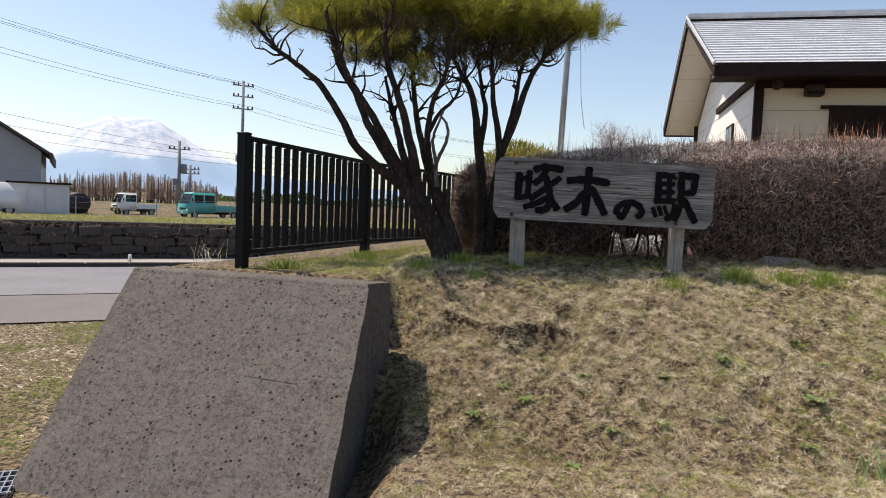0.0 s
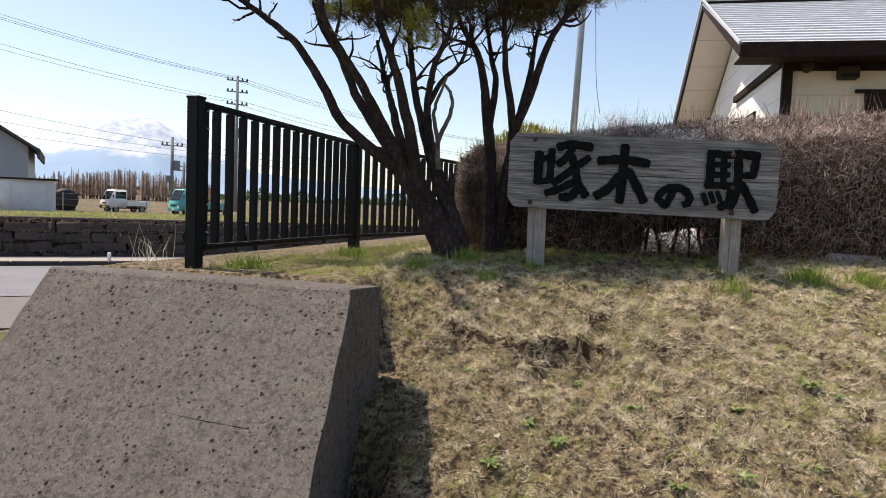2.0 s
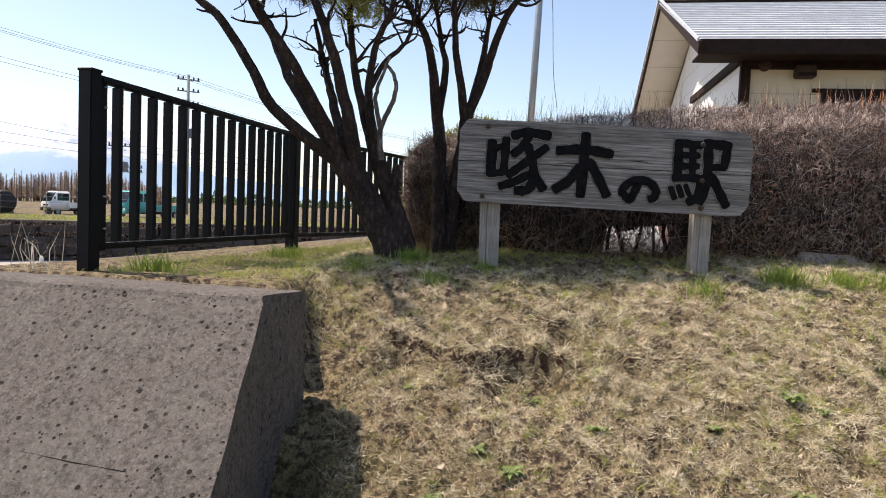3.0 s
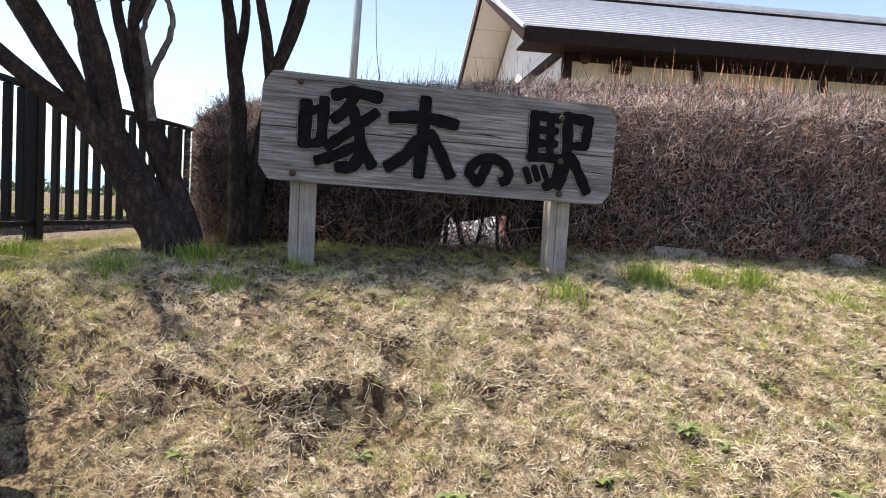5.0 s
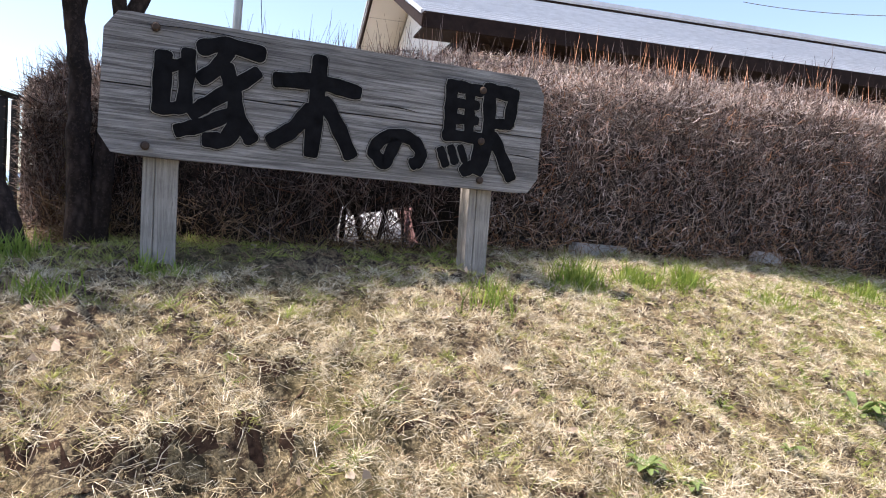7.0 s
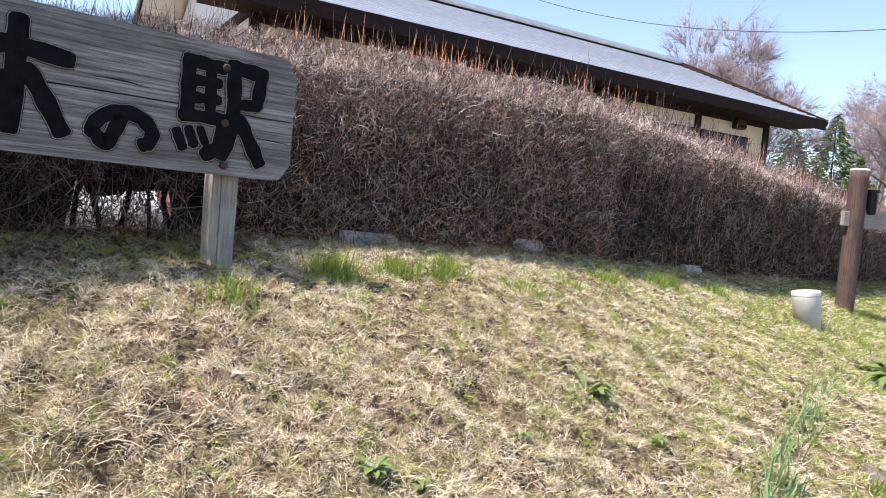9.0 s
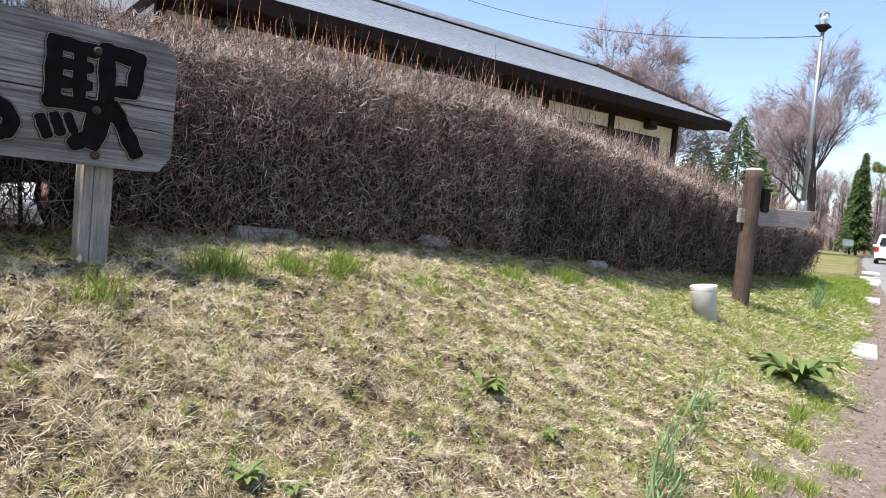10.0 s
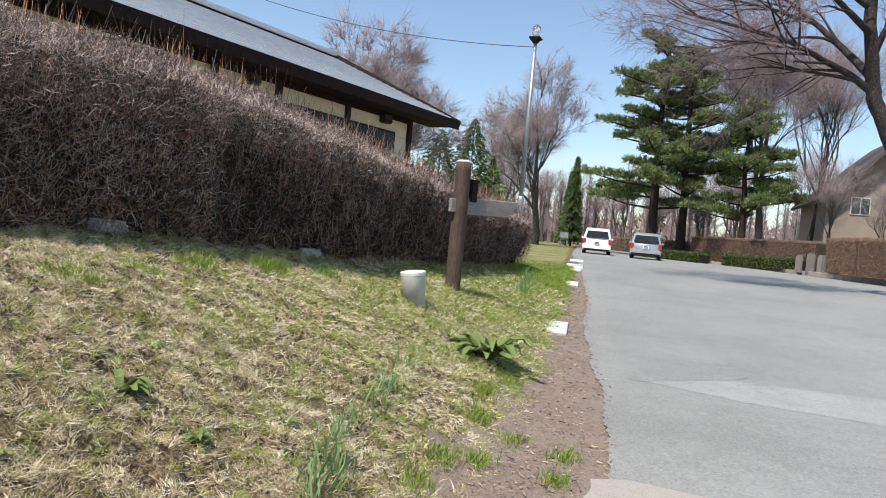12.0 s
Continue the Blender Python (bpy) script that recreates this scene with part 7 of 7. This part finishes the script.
def mountain():
    """A broad snowy volcano: a ridge outline pulled into a heightfield with gullies."""
    us = np.linspace(-900, 1700, 210)
    ws = np.linspace(-500, 500, 70)
    prof = np.interp(us, (-900, -640, -420, -320, -240, -120, -70, 70, 100, 190, 300, 420, 800, 1700), (0, 36, 92, 148, 186, 236, 266, 262, 248, 192, 138, 100, 70, 40))
    U, Wd = np.meshgrid(us, ws, indexing="ij")
    Hh = prof[:, None] * np.exp(-(Wd / 330.0) ** 2)
    gul = np.array([[noise.fractal(Vector((u * 0.012, w * 0.004, 0)), 0.9, 2.1, 6) for w in ws] for u in us])
    Hh = np.maximum(Hh + gul * 4 * np.clip(Hh / 120, 0, 1), -2)
    ix = np.arange(U.size).reshape(U.shape)
    f = np.stack([ix[:-1, :-1], ix[1:, :-1], ix[1:, 1:], ix[:-1, 1:]], -1).reshape(-1, 4)
    m = Mat("snowy_hazy_mountain", 0.9, 0, 0.1)
    z = m.axis(2)
    add = m.t.nodes.new("ShaderNodeMath")
    add.operation = "MULTIPLY_ADD"
    add.inputs[1].default_value, add.inputs[2].default_value = 90.0, -45.0
    m.t.links.new(m.noise(0.012, 7, 0.6, (1, 1, 0.3)), add.inputs[0])
    sm = m.t.nodes.new("ShaderNodeMath")
    m.t.links.new(add.outputs[0], sm.inputs[0])
    m.t.links.new(z, sm.inputs[1])
    dv = m.t.nodes.new("ShaderNodeMath")
    dv.operation = "DIVIDE"
    dv.inputs[1].default_value = 300
    m.t.links.new(sm.outputs[0], dv.inputs[0])
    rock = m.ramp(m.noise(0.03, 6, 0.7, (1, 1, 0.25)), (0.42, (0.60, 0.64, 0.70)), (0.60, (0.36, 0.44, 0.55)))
    # Blue below the snow line is distance haze painted into the colour.
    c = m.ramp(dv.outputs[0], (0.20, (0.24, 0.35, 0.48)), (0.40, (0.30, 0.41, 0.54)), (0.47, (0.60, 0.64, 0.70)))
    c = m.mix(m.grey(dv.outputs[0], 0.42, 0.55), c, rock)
    m.colour(c)
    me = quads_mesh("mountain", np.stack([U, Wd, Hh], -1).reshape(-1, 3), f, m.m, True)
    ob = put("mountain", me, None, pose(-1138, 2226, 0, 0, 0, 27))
    tagged(ob, "broad snow-capped volcano beyond the fields, haze painted in blue on its slopes", "mountain", kind="structure")


mountain()

# ---- grass, litter and plants on the bank ----
GRASS_X, GRASS_Y = (-0.6, 1, 2, 3, 4.4, 6.6, 9.8, 12, 20, 45), (2.0, 2.4, 3.0, 3.7, 4.3, 4.62, 5.22, 5.6, 7.2, 12.2)
grass_edge = lambda x: np.interp(x, GRASS_X, GRASS_Y)


def scatter(n, x0, x1, rng, power=1.0, keep=None):
    x = x0 + (x1 - x0) * rng.random(n) ** power
    lo = grass_edge(x) + 0.05 * np.sin(x * 5) + 0.03 * np.sin(x * 13)
    hi = np.where(x > 0.25, hedge_front(np.clip(x, 0.2, 15)) + 0.35, 9.4)
    y = lo + (hi - lo) * rng.random(n)
    ok = (x > 0.0) | (y > 5.25 - 0.12 * x)
    ok &= ~((x < 0.02) & (x > -0.35) & (y < 5.25))
    ok &= x > -1.2 + (y - 5.5) * 0.22
    if keep is not None:
        ok &= keep(x, y)
    x, y = x[ok], y[ok]
    return x, y, ground_z(x, y)


def patch(x, y, s, seed):
    return wobble(x, y, s, seed) + 0.6 * wobble(x, y, s * 2.7, seed + 4)


def lay(name, n, x0, x1, seed, mat, lmin, lmax, wmin, wmax, rise, keep, label, power=1.0, clump=1, lift=0.0, bend=0.5, spreadr=0.03, comb=9.0):
    rng = np.random.default_rng(seed)
    x, y, z = scatter(n, x0, x1, rng, power, keep)
    if clump > 1:
        x, y = np.repeat(x, clump) + rng.normal(0, spreadr, len(x) * clump), np.repeat(y, clump) + rng.normal(0, spreadr, len(y) * clump)
        z = ground_z(x, y)
    m = len(x)
    a = np.repeat(rng.uniform(0, 6.283, m // clump), clump) + rng.normal(0, comb, m)
    up = np.abs(rng.normal(rise, 0.25, m)) + 0.05
    d = unit(np.stack([np.cos(a), np.sin(a) - 0.35, up], 1))
    far = np.clip(0.8 + 0.05 * np.maximum(x, 0), 0.8, 1.6)
    ob = put(name, blades(name, np.stack([x, y, z + lift * rng.random(m) - 0.004], 1), d, rng.uniform(lmin, lmax, m) * (0.5 + 0.5 * far), rng.uniform(wmin, wmax, m) * far, mat, bend))
    return tagged(ob, label, "grass", kind="stuff")


bare = lambda x, y: ((np.abs(y - 5.385 - 0.04 * np.sin(x * 9) - 0.04 * np.sin(x * 4 + 1)) < 0.04 + 0.015 * np.sin(x * 13)) & (x > 0.2) & (x < 1.1)) | (np.min([(x - px) ** 2 + (y - py) ** 2 - r * r * 0.9 for px, py, r in PITS], axis=0) < 0)
under = lambda x, y: (y > 6.30 - 0.06 * np.sin(x * 7) + 0.12 * wobble(x, y, 9, 2)) & (x > 0.25) & (x < 2.3)
dry = lambda x, y: (lumps(x, y) > -0.014) & ~bare(x, y) & ~under(x, y)


def tussocks(name, n, x0, x1, seed, mat, per, L, w, spread, droop, keep, label, power=1.0):
    """Small tussocks: blades fan out from one root and arch over."""
    rng = np.random.default_rng(seed)
    x, y, z = scatter(n, x0, x1, rng, power, keep)
    m = len(x) * per
    rep = lambda q: np.repeat(q, per)
    a = rep(rng.uniform(0, 6.283, len(x))) + rng.normal(0, 1.1, m)
    size = rep(rng.uniform(0.6, 1.25, len(x)))
    out = np.abs(rng.normal(0, spread, m)) * size
    bx, by = rep(x) + np.cos(a) * out, rep(y) + np.sin(a) * out
    up = rng.uniform(0.1, 1.5, m)
    d = unit(np.stack([np.cos(a), np.sin(a) - 0.30, up], 1))
    far = np.clip(0.75 + 0.06 * np.maximum(bx, 0), 0.75, 1.7)
    mesh = blades(name, np.stack([bx, by, ground_z(bx, by) - 0.004], 1), d, rng.uniform(0.5, 1.1, m) * L * size, rng.uniform(0.6, 1.2, m) * w * far, mat, droop)
    return tagged(put(name, mesh), label, "grass", kind="stuff")


mound = lambda x, y: lumps(x, y) / 0.018
lay("straw_mat", 5200, -0.25, 4.0, 1, STRAW, 0.02, 0.055, 0.0012, 0.0028, 0.10, dry, "matted dry straw-coloured grass on the near bank", 1.0, 9, 0.010, 0.5, 0.026, 0.8)
lay("brown_mat", 2600, -0.25, 4.5, 41, RUSSET, 0.025, 0.07, 0.0014, 0.003, 0.10, None, "brown rotting grass between the straw", 1.0, 9, 0.004, 0.5, 0.03, 0.9)
lay("straw_mat", 3000, 4.0, 8.0, 21, STRAW, 0.03, 0.075, 0.0018, 0.0038, 0.14, dry, "matted dry straw-coloured grass on the bank", 1.0, 9, 0.012, 0.5, 0.03, 0.8)
lay("straw_mat", 1300, 8.0, 13.0, 22, STRAW, 0.04, 0.09, 0.004, 0.007, 0.2, dry, "matted dry straw-coloured grass on the far bank", 1.0, 10, 0.016, 0.4, 0.04, 0.7)
tussocks("straw_tussock_mass", 8800, -0.3, 4.2, 2, STRAW, 27, 0.054, 0.0020, 0.015, 1.1, lambda x, y: (mound(x, y) + 0.4 * patch(x, y, 1.9, 1) > -0.15) & ~bare(x, y) & ~under(x, y), "arching tussocks of bleached dry grass on the bank", 1.0)
tussocks("straw_tussock_mass", 3600, 4.0, 9.0, 42, STRAW, 20, 0.056, 0.0024, 0.018, 1.1, lambda x, y: (mound(x, y) + 0.4 * patch(x, y, 1.9, 1) > -0.15) & ~bare(x, y) & ~under(x, y), "arching tussocks of bleached dry grass on the bank", 1.1)
tussocks("straw_tussock_mass", 5200, -0.25, 2.6, 43, STRAW, 22, 0.056, 0.0019, 0.018, 1.1, lambda x, y: ~bare(x, y) & ~under(x, y) & (y > 4.7) & (y < 6.5), "arching tussocks of bleached dry grass on the bank", 1.0)
tussocks("russet_tussock_mass", 2600, -0.3, 6.0, 31, RUSSET, 18, 0.055, 0.0022, 0.018, 1.0, lambda x, y: patch(x, y, 2.3, 6) + 0.35 * (2.0 - x) > 0.1, "brown dead grass among the straw on the bank", 1.2)
tussocks("olive_tussock_mass", 8800, -1.2, 10.0, 3, OLIVE, 17, 0.056, 0.0027, 0.013, 0.5, lambda x, y: (patch(x, y, 2.6, 5) + 0.5 * mound(x, y) > 0.0 - 0.26 * np.minimum(x, 4)) & ~bare(x, y), "short yellow-green grass tussocks on the bank", 1.15)
tussocks("green_tussock_mass", 5200, -1.2, 16.0, 4, GREEN, 16, 0.072, 0.0030, 0.012, 0.5, lambda x, y: patch(x, y, 2.1, 8) + 0.16 * (x - 3.5) > -0.12, "fresh green grass tussocks on the bank", 1.0)
lay("lawn_grass", 3000, -1.25, 1.4, 5, OLIVE, 0.03, 0.08, 0.002, 0.004, 1.0, lambda x, y: (y > 5.35 + 0.9 * (x > 0.1)) & (patch(x, y, 1.3, 2) > -0.5 + 0.5 * (x > 0.0)), "short green lawn grass round the pines", 1.0, 14, 0.0, 0.3, 0.04)
lay("verge_grass", 2600, 6.0, 20.0, 6, GREEN, 0.04, 0.11, 0.003, 0.005, 1.0, lambda x, y: y < grass_edge(x) + 1.7, "green verge grass along the lane", 1.0, 16, 0.0, 0.35, 0.045)
lay("verge_straw", 9000, 3.4, 14.0, 7, STRAW, 0.02, 0.06, 0.002, 0.004, 0.12, lambda x, y: y < grass_edge(x) + 0.5, "dry litter along the foot of the bank", 1.0, 1, 0.006)


def earth_scarp(x0, x1, yl, deep, seed):
    """Bare dark earth on the face of a small slumped edge, with grass hanging over its lip."""
    nx, ny = int((x1 - x0) * 120), 9
    xs = np.linspace(x0, x1, nx)
    pts = []
    for x in xs:
        w = max(0.0, math.sin(math.pi * (x - x0) / (x1 - x0))) ** 0.5 * (0.8 + 0.3 * math.sin(x * 31 + seed) + 0.2 * math.sin(x * 67))
        for j in range(ny):
            y = float(yl(x)) + 0.03 - deep * w * j / (ny - 1)
            nz = 0.010 * noise.noise(Vector((x * 30, y * 30, seed))) + 0.007 * noise.noise(Vector((x * 80, y * 80, seed)))
            pts.append((x, y, float(ground_z(x, y)) + nz + 0.004 - 0.035 * w * math.sin(math.pi * j / (ny - 1))  + (0.012 if 0 < j < 3 else 0)))
    ix = np.arange(nx * ny).reshape(nx, ny)
    f = np.stack([ix[:-1, :-1], ix[1:, :-1], ix[1:, 1:], ix[:-1, 1:]], -1).reshape(-1, 4)
    tagged(put("bare_earth", quads_mesh("bare_earth", pts, f, EARTH, False)), "dark bare earth showing on a small slumped edge of the bank", "soil", kind="structure")
    r = np.random.default_rng(seed)
    n = int((x1 - x0) * 1100)
    x = r.uniform(x0 - 0.03, x1 + 0.03, n)
    x = np.round(x * 14) / 14 + r.normal(0, 0.022, n)
    x = x[np.sin(x * 37 + seed) + np.sin(x * 83) > -0.5]
    n = len(x)
    y = yl(x) + 0.03 + r.normal(0.01, 0.035, n)
    d = unit(np.stack([r.normal(0, 0.7, n), r.normal(-0.5, 0.5, n), r.normal(0.25, 0.35, n)], 1))
    tagged(put("hanging_grass", blades("hanging_grass", np.stack([x, y, ground_z(x, y) + 0.01], 1), d, r.uniform(0.03, 0.09, n), r.uniform(0.0012, 0.0028, n), STRAW, 0.9)), "dry grass hanging over the edge of bare earth", "grass", kind="stuff")


earth_scarp(0.22, 1.08, lambda x: 5.42 + 0.04 * np.sin(x * 9) + 0.04 * np.sin(x * 4 + 1) + 0.012 * np.sin(x * 41) + 0.01 * np.sin(x * 67), 0.13, 5)
earth_scarp(1.0, 1.42, lambda x: 5.72 + 0.03 * np.sin(x * 13), 0.10, 6)
earth_scarp(1.5, 1.75, lambda x: 5.40 + 0.02 * np.sin(x * 13), 0.08, 7)
earth_scarp(2.2, 2.42, lambda x: 5.02 + 0.02 * np.sin(x * 13), 0.08, 8)
for q, (px_, py_, r_) in enumerate(PITS[:12]):
    earth_scarp(px_ - r_ * 1.2, px_ + r_ * 1.2, lambda x, c=py_, r_=r_: c + r_ * 0.7 + 0.012 * np.sin(x * 40), r_ * 1.5, 20 + q)


def leaf_litter(n, seed):
    """Curled dead leaves lying about."""
    rng = np.random.default_rng(seed)
    x, y, z = scatter(n, -0.1, 9.0, rng, 1.2)
    a = rng.uniform(0, 6.283, len(x))
    d = unit(np.stack([np.cos(a), np.sin(a), rng.normal(0.2, 0.25, len(x))], 1))
    ob = put("dead_leaves", blades("dead_leaves", np.stack([x, y, z + 0.012], 1), d, rng.uniform(0.02, 0.05, len(x)), rng.uniform(0.012, 0.028, len(x)), DEADLEAF, 0.35))
    tagged(ob, "curled pale dead leaves scattered on the bank", "leaves", kind="stuff")


leaf_litter(800, 12)
# dirt strip litter
rng = np.random.default_rng(15)
n = 7000
x = 3.4 + 14 * rng.random(n) ** 1.4
y = asph_edge(x) - 0.10 + (edge_of(x) - asph_edge(x) + 0.1) * rng.random(n) ** 0.7 + 0.02
a = rng.uniform(0, 6.283, n)
ob = put("verge_litter", blades("verge_litter", np.stack([x, y, lane_z(x, y) + 0.024], 1), unit(np.stack([np.cos(a), np.sin(a), rng.normal(0.08, 0.1, n)], 1)), rng.uniform(0.006, 0.05, n), 0.002 + 0.010 * rng.random(n) ** 3, CRUMB, 0.3))
tagged(ob, "small dead leaves and bits on the dirt strip", "leaves", kind="stuff")


def leafy_plant(x, y, n, L, W, mat, label, seed, name="dock_plant", rise=0.7, cat="weed"):
    """A rosette of broad, folded leaves, each a mesh of its own."""
    z = float(ground_z(x, y))
    r = random.Random(seed)
    p = thing(name, pose(x, y, z - 0.005), label, cat, "broad-leaved weeds")
    for i in range(n):
        a = 6.283 * i / n + r.uniform(-0.3, 0.3)
        l, w, up = L * r.uniform(0.6, 1.15), W * r.uniform(0.7, 1.2), rise * r.uniform(0.5, 1.4)
        b = bmesh.new()
        rows = []
        for k in range(8):
            t = k / 7
            rad = l * t
            zz = up * l * t - 0.75 * up * l * t * t * r.uniform(0.9, 1.1)
            hw = w * (math.sin(math.pi * min(1, t * 0.92 + 0.06)) ** 0.7) * (0.25 if t < 0.12 else 1)
            wav = 0.12 * w * math.sin(k * 2.4 + i)
            rows.append([b.verts.new((rad, s * hw, zz + abs(s) * hw * 0.35 + wav * s)) for s in (-1, -0.5, 0, 0.5, 1)])
        for q, s in zip(rows, rows[1:]):
            for k in range(4):
                b.faces.new((q[k], q[k + 1], s[k + 1], s[k]))
        part("leaf", b, mat, p, "", pose(0, 0, 0, 0, 0, math.degrees(a)), True)
    return p


leafy_plant(6.62, 5.0, 24, 0.35, 0.058, DOCK, "large broad-leaved green dock at the foot of the bank", 1, "dock_plant", 1.5)
leafy_plant(6.55, 5.02, 7, 0.26, 0.04, DOCK, "half-withered dock leaves at the foot of the bank", 2, "withered_dock", 0.9)
leafy_plant(3.34, 5.36, 24, 0.13, 0.017, DOCK, "dark green weed rosette on the bank", 3, "dock_plant", 1.5)
leafy_plant(2.55, 4.85, 10, 0.10, 0.022, DOCK, "small green weed rosette on the bank", 4)
for k, (x, y) in enumerate(((0.9, 5.3), (1.65, 5.02), (0.62, 4.85), (1.9, 4.7), (2.95, 4.75), (3.9, 5.0), (4.4, 5.55), (1.25, 4.55), (3.3, 4.55), (0.35, 5.2), (2.35, 4.5), (1.0, 4.25))):
    leafy_plant(x, y, 10, 0.055, 0.013, DOCK, "small green weed rosette on the bank", 20 + k)


for k, (x, y, n, L, W) in enumerate(((2.09, 5.18, 16, 0.085, 0.016), (2.2, 5.1, 12, 0.07, 0.014), (3.7, 5.58, 14, 0.08, 0.013), (4.07, 5.35, 14, 0.08, 0.013), (3.41, 5.05, 12, 0.075, 0.013), (2.75, 5.2, 10, 0.06, 0.012), (4.6, 5.3, 12, 0.07, 0.013), (1.15, 5.0, 12, 0.07, 0.014), (0.75, 4.75, 12, 0.08, 0.015), (1.55, 4.6, 12, 0.08, 0.015), (0.45, 4.6, 10, 0.07, 0.014))):
    leafy_plant(x, y, n, L * 0.85, W * 0.8, DOCK, "low leafy green weed among the straw on the bank", 60 + k, "low_weed", 1.1)


def tall_tuft(name, x, y, n, L, w, mat, label, seed, spread=0.06, cat="grass tuft", group="grass tufts"):
    r = np.random.default_rng(seed)
    p = np.stack([x + r.normal(0, spread, n), y + r.normal(0, spread * 0.7, n)], 1)
    z = ground_z(p[:, 0], p[:, 1])
    d = unit(np.stack([r.normal(0, 0.33, n), r.normal(-0.05, 0.33, n), np.ones(n)], 1))
    c = np.array([x, y, float(ground_z(x, y))])
    ob = put(name, blades(name, np.concatenate([p, z[:, None] - 0.005], 1) - c, d, r.uniform(0.55, 1.1, n) * L, r.uniform(0.7, 1.2, n) * w, mat, 0.35), None, pose(*c))
    return tagged(ob, label, cat, group, "stuff")


for k, (x, y, n, L) in enumerate(((2.54, 6.2, 170, 0.16), (2.95, 6.26, 120, 0.11), (3.26, 6.27, 120, 0.13), (3.72, 6.08, 60, 0.10), (4.2, 6.2, 70, 0.10), (5.62, 6.38, 110, 0.13), (4.54, 4.52, 80, 0.11), (4.17, 4.49, 70, 0.11), (5.11, 4.03, 80, 0.10), (4.73, 4.0, 70, 0.10), (4.75, 6.3, 90, 0.13), (5.4, 6.35, 100, 0.14), (6.3, 6.35, 90, 0.14), (0.28, 6.45, 110, 0.12), (-0.05, 6.2, 70, 0.10), (0.42, 6.05, 60, 0.10), (2.0, 6.0, 60, 0.12), (0.75, 6.28, 60, 0.09), (-1.0, 5.6, 80, 0.12), (-0.6, 6.9, 90, 0.12), (5.35, 4.62, 70, 0.12), (5.8, 4.75, 80, 0.13), (5.2, 4.35, 60, 0.11), (6.3, 4.72, 70, 0.12), (4.75, 4.4, 60, 0.12))):
    tall_tuft("grass_tuft", x, y, int(n * 1.7), L, 0.0058, GREEN, "bright green grass tuft growing from the bank", 100 + k)
for k, (x, y, n, L) in enumerate(((3.68, 4.68, 26, 0.26), (3.84, 4.73, 22, 0.25), (4.0, 4.80, 11, 0.20), (4.21, 4.84, 16, 0.24), (4.53, 4.92, 18, 0.25), (4.75, 5.0, 11, 0.22), (4.94, 5.04, 15, 0.24), (5.39, 5.17, 13, 0.22), (11.2, 6.05, 70, 0.24), (12.2, 6.3, 60, 0.26), (13.2, 6.52, 60, 0.26), (2.62, 4.35, 26, 0.2), (3.1, 4.4, 24, 0.2))):
    tall_tuft("daffodil_clump", x, y, n, L, 0.009, DAFF, "blue-green daffodil leaves not yet in flower", 140 + k, 0.055, "daffodil", "daffodils")
# wispy dry stalks beside the railing post
tall_tuft("dry_stalks", -1.52, 5.45, 22, 0.26, 0.004, STRAW, "dry grass stalks arching beside the railing post", 170, 0.05, "dry grass")

# weeds on the low ground and the lot edge
rng = np.random.default_rng(21)
n = 30000
x, y = rng.uniform(-6.5, -1.9, n), rng.uniform(3.3, 10.2, n)
ok = (patch(x, y, 0.8, 3) > 0.05) & (x < -2.1 + (y - 5) * 0.2) & ((x - WALL_A.x) * WALL_NRM.x + (y - WALL_A.y) * WALL_NRM.y < -11.9)
x, y = x[ok], y[ok]
m = len(x)
a = rng.uniform(0, 6.283, m)
ob = put("low_grass", blades("low_grass", np.stack([x, y, ground_z(x, y) - 0.004], 1), unit(np.stack([np.cos(a), np.sin(a), rng.uniform(0.3, 1.2, m)], 1)), rng.uniform(0.03, 0.08, m), rng.uniform(0.003, 0.006, m), GREEN, 0.4))
tagged(ob, "short yellow-green grass on the low ground by the road", "grass", kind="stuff")
x, y = rng.uniform(-6.5, -1.9, 16000), rng.uniform(3.3, 10.2, 16000)
ok = (patch(x, y, 0.8, 3) < 0.15) & (x < -2.1 + (y - 5) * 0.2) & ((x - WALL_A.x) * WALL_NRM.x + (y - WALL_A.y) * WALL_NRM.y < -11.9)
x, y = x[ok], y[ok]
m = len(x)
a = rng.uniform(0, 6.283, m)
ob = put("low_straw", blades("low_straw", np.stack([x, y, ground_z(x, y) - 0.002], 1), unit(np.stack([np.cos(a), np.sin(a), rng.uniform(0.05, 0.4, m)], 1)), rng.uniform(0.03, 0.09, m), rng.uniform(0.004, 0.010, m), STRAW, 0.4))
tagged(ob, "pale dry litter on the low ground by the road", "grass", kind="stuff")
n = 16000
t, s = rng.uniform(-12, 14, n), rng.uniform(0.1, 1.0, n) ** 2 * 20
x, y = WALL_A.x + WALL_DIR.x * t * (1 + s * 0.1) + WALL_NRM.x * s, WALL_A.y + WALL_DIR.y * t * (1 + s * 0.1) + WALL_NRM.y * s
a = rng.uniform(0, 6.283, n)
ob = put("lot_grass", blades("lot_grass", np.stack([x, y, ground_z(x, y) - 0.004], 1), unit(np.stack([np.cos(a), np.sin(a), rng.uniform(0.6, 1.4, n)], 1)), rng.uniform(0.06, 0.16, n), rng.uniform(0.012, 0.03, n), OLIVE, 0.4))
tagged(ob, "rough yellow-green grass on the lot above the stone wall", "grass", kind="stuff")
